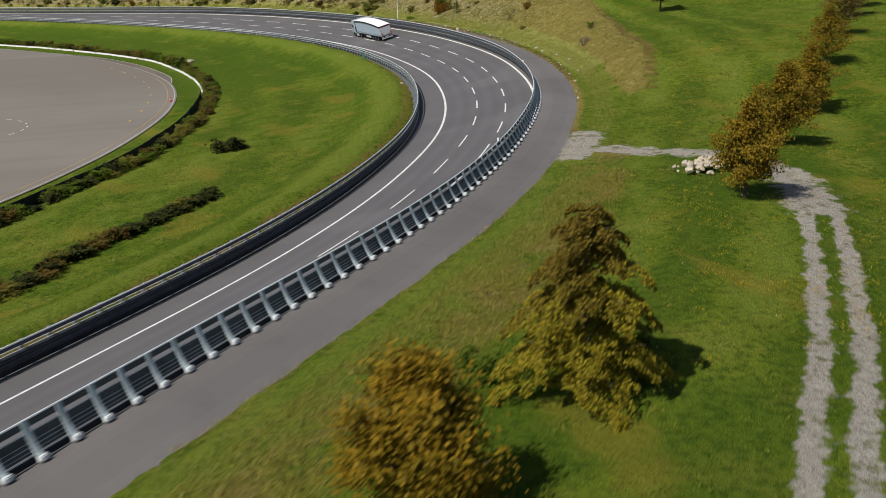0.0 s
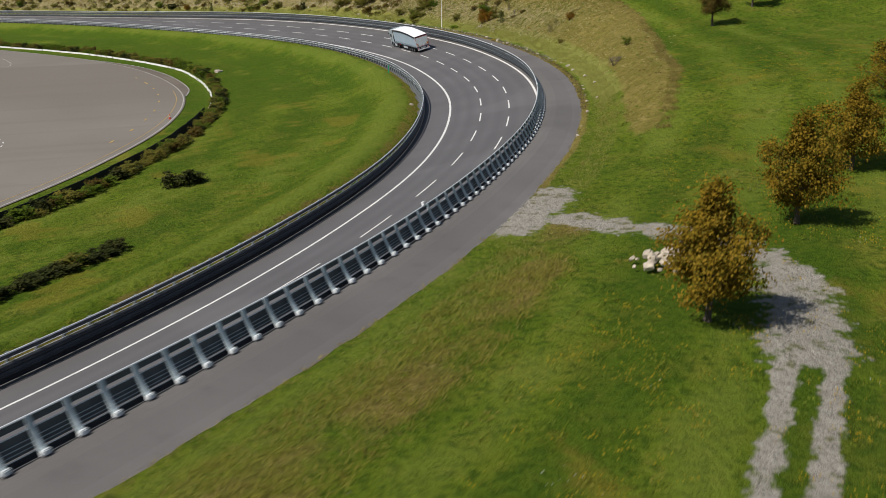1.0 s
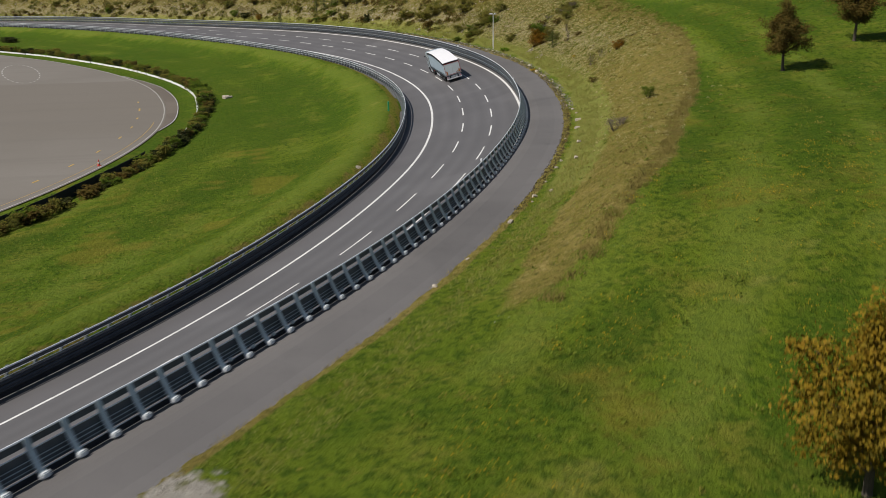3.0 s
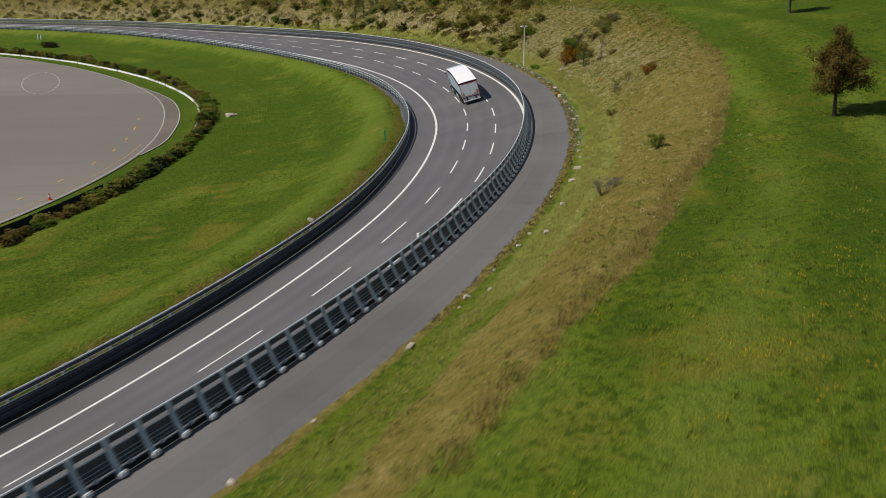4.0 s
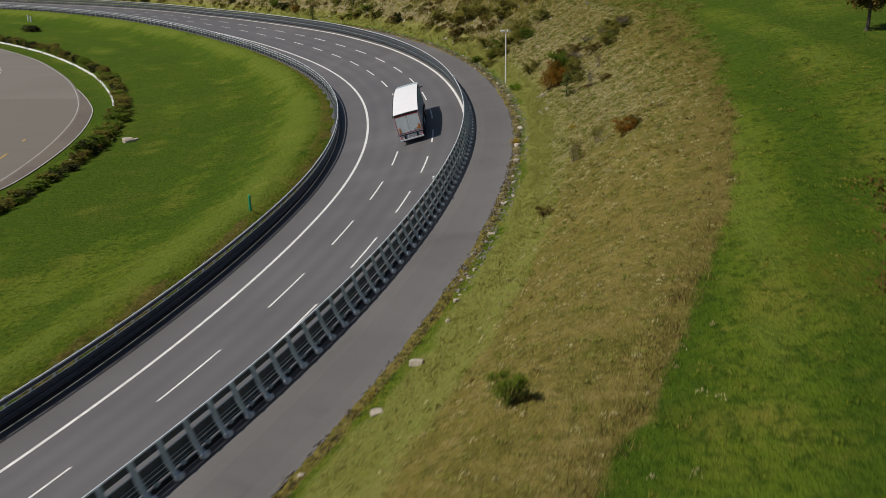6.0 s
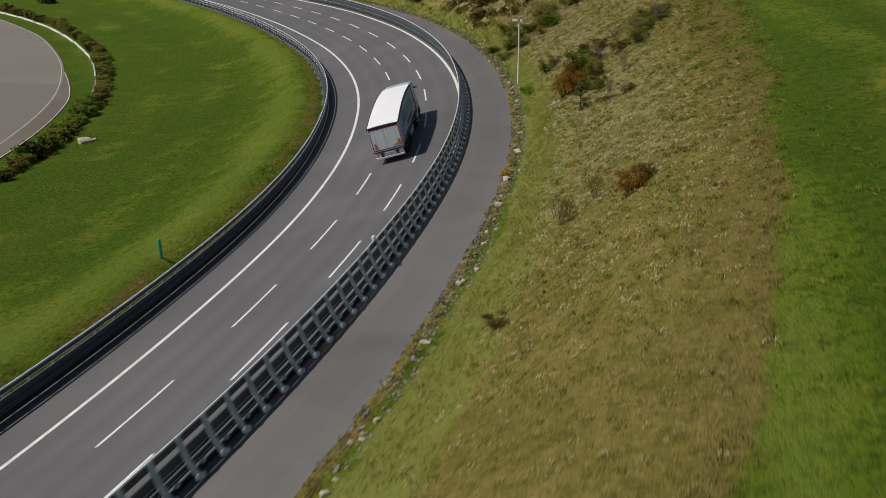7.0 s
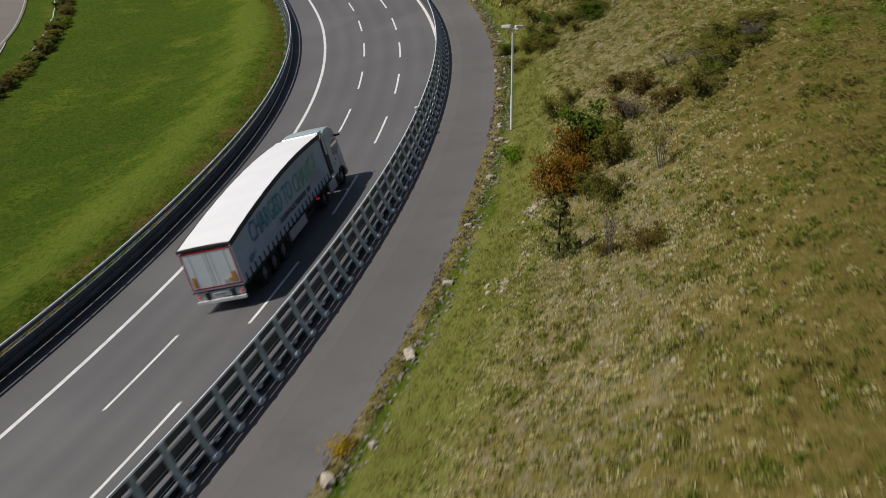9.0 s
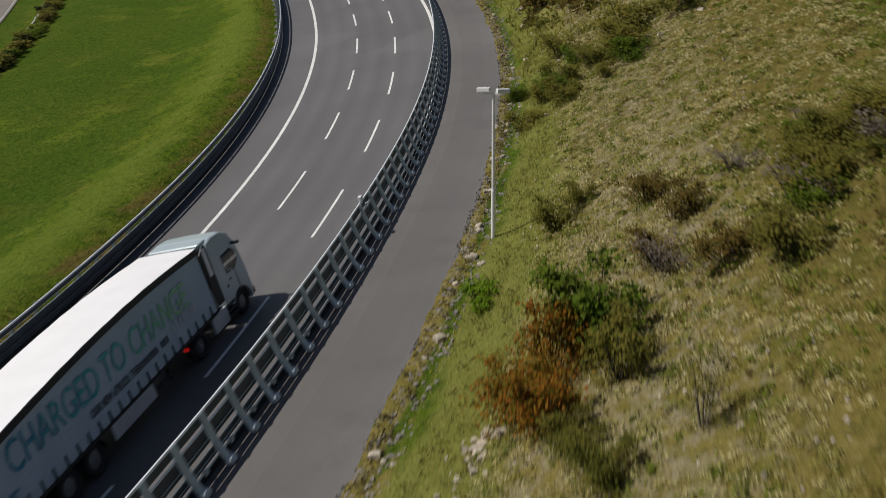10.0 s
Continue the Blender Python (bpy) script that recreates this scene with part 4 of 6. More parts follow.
M_RIM = simple("steel_rim", (0.32, 0.33, 0.34), 0.4, 0.7, 0.25, 5.0)
M_FRAME = simple("black_chassis", (0.014, 0.015, 0.017), 0.6, 0, 0.3, 3.0)
M_SKIRT = simple("grey_skirt", (0.50, 0.53, 0.55), 0.45, 0, 0.12, 1.2)
M_BUMPER = simple("white_bumper", (0.72, 0.72, 0.72), 0.4, 0, 0.12, 2.0)


def glass_material():
    m, t, b = mat("dark_glass", 0.06, 0.0, 0.6)
    b.inputs["Base Color"].default_value = (0.02, 0.035, 0.035, 1)
    b.inputs["Coat Weight"].default_value = 0.6
    return m


M_GLASS = glass_material()


def lamp_material():
    m, t, b = mat("red_lens", 0.25, 0.0, 0.5)
    b.inputs["Base Color"].default_value = (0.45, 0.006, 0.010, 1)
    b.inputs["Emission Color"].default_value = (1.0, 0.02, 0.02, 1)
    b.inputs["Emission Strength"].default_value = 0.25
    return m


M_LAMP = lamp_material()


def letter_material(name, first, last, length):
    """Brush lettering whose colour runs from one shade to another along the word."""
    m, t, b = mat(name, 0.5)
    k = Net(t)
    coord = k.n("ShaderNodeTexCoord").outputs["Object"]
    sep = k.n("ShaderNodeSeparateXYZ")
    k.link(coord, sep.inputs["Vector"])
    base = k.ramp(k.step(sep.outputs["X"], 0.0, length), (0.0, first), (1.0, last))
    base = k.mix(k.math("MULTIPLY", k.step(k.noise(3.2, 4.0, 0.7), 0.52, 0.66), 0.55), base, (0.36, 0.44, 0.50))
    k.link(base, b.inputs["Base Color"])
    return m


M_LETTER = letter_material("teal_lettering", (0.014, 0.19, 0.28), (0.025, 0.31, 0.34), 4.4)
M_LETTER_MID = letter_material("sea_green_lettering", (0.035, 0.34, 0.34), (0.06, 0.38, 0.33), 1.4)
M_LETTER_END = letter_material("light_green_lettering", (0.10, 0.42, 0.30), (0.24, 0.54, 0.22), 3.8)


def lettering(name, body, size, m, material, parent, shear=0.0, space=1.0, bold=0.0, label=""):
    cu = bpy.data.curves.new(name, "FONT")
    cu.body, cu.size, cu.shear, cu.space_character, cu.offset, cu.extrude = body, size, shear, space, bold, 0.002
    tmp = bpy.data.objects.new(name, cu)
    scene.collection.objects.link(tmp)
    me = bpy.data.meshes.new_from_object(tmp.evaluated_get(bpy.context.evaluated_depsgraph_get()))
    bpy.data.objects.remove(tmp)
    me.materials.clear()
    me.materials.append(material)
    ob = new(name, me)
    ob.parent = parent
    ob.matrix_basis = m
    return tagged(ob, label)


def wheel(parent, x, y, radius, width, side):
    """A tyre with a dished rim."""
    m = Matrix.Translation((x, y, radius)) @ Matrix.Rotation(radians(90), 4, "Y")
    bm = bmesh.new()
    ring = [(radius * 0.60, -width / 2 * 0.80), (radius * 0.86, -width / 2), (radius * 0.97, -width / 2 * 0.86), (radius, -width / 2 * 0.55), (radius, width / 2 * 0.55),
            (radius * 0.97, width / 2 * 0.86), (radius * 0.86, width / 2), (radius * 0.60, width / 2 * 0.80)]
    rows = []
    for i in range(28):
        q = i / 28 * 2 * math.pi
        rows.append([bm.verts.new(m @ Vector((r * math.cos(q), r * math.sin(q), z))) for r, z in ring])
    for i in range(28):
        for j in range(len(ring)):
            bm.faces.new((rows[i][j], rows[i][(j + 1) % len(ring)], rows[(i + 1) % 28][(j + 1) % len(ring)], rows[(i + 1) % 28][j]))
    w = part("wheel", bm, M_RUBBER, parent, "black tyre")
    bm = bmesh.new()
    cylinder(bm, radius * 0.60, width * 0.5, m, 24)
    cylinder(bm, radius * 0.30, width * 0.2, m @ Matrix.Translation((0, 0, side * width * 0.30)), 16, radius * 0.22)
    for i in range(10):
        q = i / 10 * 2 * math.pi
        cylinder(bm, 0.018, 0.05, m @ Matrix.Translation((radius * 0.42 * math.cos(q), radius * 0.42 * math.sin(q), side * width * 0.26)), 6)
    part("rim", bm, M_RIM, w, "grey steel rim")
    return w


def roof_line(y):
    """Height of the trailer's arched roof, low at the doors and highest ahead of the middle."""
    return float(np.interp(y, *zip(*((0, 3.12), (1.5, 3.29), (3.2, 3.46), (5.0, 3.60), (6.8, 3.70), (8.6, 3.75), (10.2, 3.75), (11.8, 3.70), (13.6, 3.60)))))


def semi_trailer(m):
    root = new("semi_trailer")
    tagged(root, "grey curtain-sided semi-trailer with white roof and teal lettering", "trailer")
    root.matrix_basis = m
    hw, length, z0, z1 = 1.275, 13.6, 1.12, 3.98
    # curtains bulge a little between the posts
    for side, nm in ((1, "curtain"), (-1, "curtain")):
        bm = bmesh.new()
        ny, nz = 56, 10
        rows = []
        for i in range(ny + 1):
            y = 0.10 + (length - 0.20) * i / ny
            row = []
            for j in range(nz + 1):
                t = j / nz
                out = hw - 0.035 + 0.014 * math.sin(i * math.pi / 4) * math.sin(math.pi * t) + 0.012 * math.sin(i * 2.4) * (1 - t)
                row.append(bm.verts.new((side * out, y, 1.05 + (roof_line(y) - 0.20 - 1.05) * t)))
            rows.append(row)
        for i in range(ny):
            for j in range(nz):
                q = (rows[i][j], rows[i + 1][j], rows[i + 1][j + 1], rows[i][j + 1])
                bm.faces.new(q if side > 0 else q[::-1])
        cur = part(nm, bm, M_CURTAIN, root, "grey tarpaulin side curtain")
        cur.data.shade_smooth()
        for i in range(23):
            y = 0.42 + i * 0.575
            bm = bmesh.new()
            box(bm, (side * hw - 0.02, y - 0.020, 1.0), (side * hw + 0.02, y + 0.020, 1.42))
            box(bm, (side * hw - 0.03, y - 0.04, 1.04), (side * hw + 0.03, y + 0.04, 1.13))
            part("strap", bm, M_FRAME, cur, "dark strap and buckle")
        bm = bmesh.new()
        rings = []
        for y in np.linspace(0.02, length - 0.03, 24):
            rings.append([bm.verts.new((side * hw + dx, y, roof_line(y) + dz)) for dx, dz in ((-0.07, -0.235), (0.012, -0.235), (0.012, -0.03), (-0.005, -0.012), (-0.07, -0.012))])
        for ra, rb in zip(rings[:-1], rings[1:]):
            for j in range(5):
                bm.faces.new((ra[j], ra[(j + 1) % 5], rb[(j + 1) % 5], rb[j]))
        bm.faces.new(rings[0])
        bm.faces.new(rings[-1][::-1])
        bmesh.ops.recalc_face_normals(bm, faces=bm.faces[:])
        part("cant_rail", bm, M_FRAME, root, "black roof rail")
        bm = bmesh.new()
        box(bm, (side * hw - 0.06, 0.08, 0.96), (side * hw - 0.004, length - 0.05, 1.06))
        part("side_raver", bm, M_FRAME, root)
    # roof, cambered sheet over bows
    bm = bmesh.new()
    rows = []
    for i in range(45):
        y = 0.02 + (length - 0.04) * i / 44
        rows.append([bm.verts.new((x, y, roof_line(y) + 0.035 * (1 - (x / hw) ** 2) + 0.006 * math.cos(i * math.pi / 2))) for x in np.linspace(-hw + 0.012, hw - 0.012, 9)])
    for i in range(44):
        for j in range(8):
            bm.faces.new((rows[i][j], rows[i][j + 1], rows[i + 1][j + 1], rows[i + 1][j]))
    ret = bmesh.ops.extrude_face_region(bm, geom=bm.faces[:])
    bmesh.ops.translate(bm, verts=[v for v in ret["geom"] if isinstance(v, bmesh.types.BMVert)], vec=(0, 0, -0.02))
    bmesh.ops.recalc_face_normals(bm, faces=bm.faces[:])
    part("roof", bm, M_ROOF, root, "white tarpaulin roof")
    # floor, headboard, chassis
    bm = bmesh.new()
    box(bm, (-hw + 0.08, 0.1, 0.98), (hw - 0.08, length - 0.05, 1.10))
    part("floor", bm, M_FRAME, root)
    bm = soft_box((-hw + 0.01, length - 0.10, 1.0), (hw - 0.01, length, 3.58), 0.03, 1)
    part("headboard", bm, M_FRAME, root, "dark front wall")
    for x in (-0.55, 0.55):
        bm = bmesh.new()
        box(bm, (x - 0.07, 0.3, 0.62), (x + 0.07, length - 0.6, 0.98))
        part("chassis_beam", bm, M_FRAME, root)
    # rear doors
    for x0, x1 in ((-hw + 0.10, -0.012), (0.012, hw - 0.10)):
        door = part("door", soft_box((x0, -0.035, 1.22), (x1, 0.03, 2.92), 0.012, 1), M_DOOR, root, "pale grey rear door")
        s = -1 if x0 < 0 else 1
        for rod in (0.16, 0.85):
            bm = bmesh.new()
            cylinder(bm, 0.010, 1.64, Matrix.Translation((s * rod, -0.038, 2.07)), 8)
            part("lock_rod", bm, M_DOOR, door, "thin locking rod")
        xo = s * (hw - 0.30)
        plate = part("hazard_plate", soft_box((xo - 0.09, -0.066, 1.30), (xo + 0.09, -0.052, 1.78), 0.004, 1), M_RED, door, "red-edged marker plate")
        bm = bmesh.new()
        box(bm, (xo - 0.062, -0.074, 1.33), (xo + 0.062, -0.067, 1.75))
        part("reflector", bm, M_ORANGE, plate, "orange-yellow reflector")
    bm = bmesh.new()
    box(bm, (0.42, -0.06, 1.26), (0.60, -0.04, 1.48))
    part("sign_plate", bm, M_SKIRT, root, "small grey plate")
    bm = bmesh.new()
    box(bm, (0.68, -0.06, 1.34), (0.82, -0.04, 1.52))
    part("sticker", bm, M_ORANGE, root, "small yellow sticker")
    for lo, hi in (((-hw + 0.02, -0.02, 1.15), (-hw + 0.09, 0.10, 3.08)), ((hw - 0.09, -0.02, 1.15), (hw - 0.02, 0.10, 3.08)), ((-hw + 0.02, -0.02, 2.97), (hw - 0.02, 0.10, 3.11)), ((-hw + 0.02, -0.02, 1.08), (hw - 0.02, 0.10, 1.20))):
        part("door_frame", soft_box(lo, hi, 0.008, 1), M_FRAME if lo[2] > 2.9 else M_DOOR, root)
    for lo, hi in (((-hw + 0.045, -0.045, 1.16), (-hw + 0.095, -0.022, 2.93)), ((hw - 0.095, -0.045, 1.16), (hw - 0.045, -0.022, 2.93)), ((-hw + 0.095, -0.045, 2.87), (hw - 0.095, -0.022, 2.93)), ((-hw + 0.095, -0.045, 1.16), (hw - 0.095, -0.022, 1.21))):
        bm = bmesh.new()
        box(bm, lo, hi)
        part("contour_tape", bm, M_RED, root, "red reflective tape")
    # rear bumper and lights
    part("bumper", soft_box((-1.20, -0.10, 0.46), (1.20, 0.0, 0.62), 0.02, 2), M_BUMPER, root, "white underrun bumper")
    board = part("light_board", soft_box((-1.16, 0.0, 0.66), (1.16, 0.10, 0.98), 0.02, 1), M_SKIRT, root)
    for x in (-0.94, 0.94):
        part("rear_light", soft_box((x + (0.02 if x > 0 else -0.16), -0.03, 0.75), (x + (0.16 if x > 0 else -0.02), 0.0, 0.86), 0.015, 1), M_LAMP, board, "red rear light cluster")
        part("buffer", soft_box((x * 0.66 - 0.09, -0.09, 0.64), (x * 0.66 + 0.09, 0.0, 1.02), 0.02, 1), M_FRAME, board, "black rubber buffer")
    plate = part("number_plate", soft_box((-0.36, -0.02, 0.76), (0.36, 0.0, 0.90), 0.006, 1), M_BUMPER, board, "white plate")
    bm = bmesh.new()
    for i in range(7):
        box(bm, (-0.30 + i * 0.09, -0.027, 0.79), (-0.25 + i * 0.09, -0.021, 0.87))
    part("plate_bars", bm, M_FRAME, plate, "dark bars")
    # wheels, mudguards, boxes, landing legs
    for y in (2.35, 3.66, 4.97):
        for side in (-1, 1):
            wheel(root, side * 1.03, y, 0.50, 0.38, side)
            bm = bmesh.new()
            prev = None
            for i in range(9):
                q = math.pi * i / 8
                pts = [bm.verts.new(Vector((side * 1.03 + o, y + r * math.cos(q), 0.52 + r * math.sin(q)))) for o, r in ((-0.2, 0.57), (0.2, 0.57), (0.2, 0.59), (-0.2, 0.59))]
                if prev:
                    for j in range(4):
                        bm.faces.new((prev[j], prev[(j + 1) % 4], pts[(j + 1) % 4], pts[j]))
                prev = pts
            part("mudguard", bm, M_FRAME, root)
        bm = bmesh.new()
        cylinder(bm, 0.09, 2.0, Matrix.Translation((0, y, 0.5)) @ Matrix.Rotation(radians(90), 4, "Y"), 10)
        part("axle", bm, M_FRAME, root)
    for side in (-1, 1):
        part("pallet_box", soft_box((side * 1.19 - 0.05, 6.05, 0.42), (side * 1.19 + 0.05, 8.55, 0.95), 0.03, 2), M_SKIRT, root, "pale grey side box")
        part("side_guard", soft_box((side * 1.2 - 0.02, 8.75, 0.55), (side * 1.2 + 0.02, 9.9, 0.70), 0.01, 1), M_FRAME, root)
        part("landing_leg", soft_box((side * 0.85 - 0.06, 9.95, 0.25), (side * 0.85 + 0.06, 10.1, 1.0), 0.01, 1), M_FRAME, root)
    # lettering on the right-hand curtain
    face = Matrix(((0, 0, 1, hw + 0.002), (1, 0, 0, 0), (0, 1, 0, 0), (0, 0, 0, 1)))
    for word, size, wx, ink in (("CHARGED", 1.02, 1.95, M_LETTER), ("TO", 1.02, 6.55, M_LETTER_MID), ("CHANGE", 1.02, 8.15, M_LETTER_END)):
        lettering("lettering", word, size, face @ Matrix.Translation((wx, 2.12, 0)) @ Matrix.Diagonal((0.93, 1.28, 1, 1)), ink, root, 0.16, 0.98, 0.0, "brush-style teal-green lettering")
    lettering("lettering", "OUR NEW eTRUCK: THE", 0.34, face @ Matrix.Translation((5.45, 1.62, 0)) @ Matrix.Diagonal((0.72, 1.1, 1, 1)), M_FRAME, root, 0.08, 1.0, 0.006, "small dark lettering")
    for i, w in enumerate((0.17, 0.17, 0.17, 0.15, 0.17, 0.17, 0.15, 0.0, 0.16, 0.16, 0.16)):
        if w:
            bm = bmesh.new()
            box(bm, (hw, 8.20 + i * 0.185, 1.62), (hw + 0.006, 8.20 + i * 0.185 + w * 0.55, 1.86))
            part("lettering_bar", bm, M_FRAME, root, "small dark bar")
    for i in range(3):
        bm = bmesh.new()
        box(bm, (hw, 1.2, 1.70 - i * 0.09), (hw + 0.004, 2.0 - i * 0.2, 1.75 - i * 0.09))
        part("small_print_bar", bm, M_LETTER, root, "faint small bar")
    for i in range(7):
        bm = bmesh.new()
        box(bm, (hw, 10.55 + i * 0.26, 1.75), (hw + 0.004, 10.70 + i * 0.26, 2.05))
        part("faint_mark", bm, M_SKIRT, root, "faint pale bar")
    return root


def tractor_unit(m):
    root = new("truck_tractor")
    tagged(root, "silver cab-over truck tractor pulling the trailer", "truck")
    root.matrix_basis = m @ Matrix.Diagonal((1, 1, 0.90, 1))
    hw = 1.24
    # cab shell as a lofted side profile, arched over the front wheel
    wy, wr = 15.45, 0.64
    arch = [(wy - wr * math.cos(q), 0.50 + wr * math.sin(q)) for q in np.linspace(0.35, math.pi - 0.25, 9)]
    profile = [(14.18, 0.98), (14.18, 3.55), (14.32, 3.86), (14.75, 3.97), (15.45, 3.90), (15.98, 3.62), (16.28, 3.10), (16.42, 2.45), (16.50, 1.60), (16.52, 0.80), (16.44, 0.36), (16.12, 0.34)] + arch[::-1]
    bm = bmesh.new()
    rows = []
    for x, inset in ((-hw, 0.10), (-hw + 0.05, 0.03), (-hw + 0.20, 0.0), (0.0, -0.05), (hw - 0.20, 0.0), (hw - 0.05, 0.03), (hw, 0.10)):
        row = []
        for y, z in profile:
            yy = y - inset * max(0, (y - 15.2)) * 1.3
            zz = z - inset * 0.9 * max(0, z - 3.2)
            row.append(bm.verts.new((x, yy, zz)))
        rows.append(row)
    n = len(profile)
    for a, b in zip(rows[:-1], rows[1:]):
        for j in range(n):
            bm.faces.new((a[j], a[(j + 1) % n], b[(j + 1) % n], b[j]))
    bm.faces.new(rows[0][::-1])
    bm.faces.new(rows[-1])
    bmesh.ops.recalc_face_normals(bm, faces=bm.faces[:])
    cab = part("cab", bm, M_CAB, root, "silver-grey cab shell")
    # glazing
    for side in (-1, 1):
        bm = bmesh.new()
        pts = [(14.92, 2.10), (14.92, 2.95), (15.75, 2.98), (16.08, 2.75), (16.16, 2.35), (15.60, 2.02)]
        v = [bm.verts.new((side * (hw + 0.008), y - (0.09 if y > 16 else 0.03 if y > 15.6 else 0), z)) for y, z in pts]
        bm.faces.new(v if side > 0 else v[::-1])
        ret = bmesh.ops.extrude_face_region(bm, geom=bm.faces[:])
        bmesh.ops.translate(bm, verts=[q for q in ret["geom"] if isinstance(q, bmesh.types.BMVert)], vec=(-side * 0.02, 0, 0))
        bmesh.ops.recalc_face_normals(bm, faces=bm.faces[:])
        part("side_window", bm, M_GLASS, cab, "dark side window")
        part("door_handle", soft_box((side * hw - 0.02, 14.98, 1.78), (side * hw + 0.03, 15.16, 1.84), 0.01, 1), M_FRAME, cab, "black handle")
        bm = bmesh.new()
        cylinder(bm, 0.07, 0.02, Matrix.Translation((side * hw, 14.75, 1.62)) @ Matrix.Rotation(radians(90), 4, "Y"), 14)
        part("filler_cap", bm, M_FRAME, cab, "black round cap")
        part("mirror_arm", soft_box((side * (hw + 0.17) - 0.17, 15.92, 3.02), (side * (hw + 0.17) + 0.17, 16.06, 3.14), 0.03, 2), M_FRAME, cab, "black mirror camera arm")
        bm = soft_box((side * hw - 0.05, 15.55, 1.22), (side * hw + 0.006, 15.60, 2.0), 0.004, 1)
        part("door_seam", bm, M_FRAME, cab)
        bm = bmesh.new()
        for i in range(6):
            q = i / 5
            box(bm, (side * hw + 0.002 * side, 14.55 + q * 0.75, 2.25 + 0.18 * math.sin(q * 4.5)), (side * hw + side * 0.012, 14.63 + q * 0.75, 2.31 + 0.18 * math.sin(q * 4.5)))
        bmesh.ops.recalc_face_normals(bm, faces=bm.faces[:])
        part("side_graphic", bm, M_BUMPER, cab, "thin white swoosh")
        # wheel arch lip, steps, side deflector and battery cover
        bm = bmesh.new()
        prev = None
        for q in np.linspace(-0.1, math.pi + 0.1, 15):
            pts = [bm.verts.new((side * (hw + o), wy - r * math.cos(q), 0.50 + r * math.sin(q))) for o, r in ((-0.10, 0.58), (0.03, 0.58), (0.03, 0.68), (-0.10, 0.68))]
            if prev:
                for j in range(4):
                    bm.faces.new((prev[j], prev[(j + 1) % 4], pts[(j + 1) % 4], pts[j]))
            prev = pts
        bmesh.ops.recalc_face_normals(bm, faces=bm.faces[:])
        part("wheel_arch", bm, M_FRAME, root, "black wheel arch")
        for i in range(3):
            part("step", soft_box((side * 1.16 - 0.09, 14.15, 0.34 + i * 0.25), (side * 1.16 + 0.09, 14.85, 0.50 + i * 0.25), 0.02, 1), M_FRAME, root, "black step")
        part("battery_cover", soft_box((side * 1.18 - 0.06, 12.95, 0.34), (side * 1.18 + 0.06, 14.12, 1.02), 0.03, 2), M_SKIRT, root, "grey battery cover")
        bm = bmesh.new()
        pts = [(13.70, 1.25), (13.62, 3.60), (13.98, 3.88), (14.20, 3.84), (14.20, 1.25)]
        for xo in (side * 1.20, side * 1.255):
            bm.faces.new([bm.verts.new((xo, y, z)) for y, z in pts])
        fs = bm.faces[:]
        a, b = list(fs[0].verts), list(fs[1].verts)
        for j in range(5):
            bm.faces.new((a[j], a[(j + 1) % 5], b[(j + 1) % 5], b[j]))
        bmesh.ops.recalc_face_normals(bm, faces=bm.faces[:])
        part("side_deflector", bm, M_FRAME, root, "dark side air deflector")
        bm = bmesh.new()
        box(bm, (side * 1.262 - 0.008, 13.84, 2.55), (side * 1.262 + 0.008, 14.08, 3.80))
        part("deflector_panel", bm, M_BUMPER, root, "white panel on the air deflector")
        wheel(root, side * 1.04, wy, 0.50, 0.34, side)
        wheel(root, side * 0.98, 11.85, 0.50, 0.52, side)
        part("headlight", soft_box((side * 0.92 - 0.22, 16.42, 0.72), (side * 0.92 + 0.22, 16.51, 0.92), 0.03, 2), M_GLASS, root, "dark headlight")
        part("tail_light", soft_box((side * 1.12 - 0.10, 10.98, 0.80), (side * 1.12 + 0.10, 11.05, 0.92), 0.01, 1), M_LAMP, root, "red tail light")
    bm = bmesh.new()
    v = [bm.verts.new(p) for p in ((-1.12, 16.50, 2.05), (1.12, 16.50, 2.05), (1.08, 16.22, 3.30), (-1.08, 16.22, 3.30))]
    bm.faces.new(v)
    ret = bmesh.ops.extrude_face_region(bm, geom=bm.faces[:])
    bmesh.ops.translate(bm, verts=[q for q in ret["geom"] if isinstance(q, bmesh.types.BMVert)], vec=(0, -0.10, 0))
    bmesh.ops.recalc_face_normals(bm, faces=bm.faces[:])
    part("windscreen", bm, M_GLASS, cab, "dark windscreen")
    part("roof_spoiler", soft_box((-1.12, 13.95, 3.72), (1.12, 14.60, 3.99), 0.08, 3), M_CAB, root, "silver roof spoiler")
    part("front_panel", soft_box((-1.20, 16.40, 0.36), (1.20, 16.56, 0.66), 0.04, 2), M_FRAME, root, "black lower bumper")
    for x in (-0.42, 0.42):
        bm = bmesh.new()
        box(bm, (x - 0.06, 10.9, 0.60), (x + 0.06, 16.0, 0.88))
        part("chassis_beam", bm, M_FRAME, root)
    bm = bmesh.new()
    cylinder(bm, 0.5, 0.10, Matrix.Translation((0, 12.1, 0.93)), 20)
    part("fifth_wheel", bm, M_FRAME, root)
    return root


p0, p1 = on_road(289.5, 5.38), on_road(304.5, 5.50)
fwd = (p1 - p0).normalized()
_, _, side_dir, _ = road_frame(296.9, 5.56)
up_dir = side_dir.cross(fwd).normalized()
side_dir = fwd.cross(up_dir).normalized()
place = Matrix(((side_dir.x, fwd.x, up_dir.x, p0.x), (side_dir.y, fwd.y, up_dir.y, p0.y), (side_dir.z, fwd.z, up_dir.z, p0.z + 0.01), (0, 0, 0, 1)))
semi_trailer(place)
tractor_unit(place)


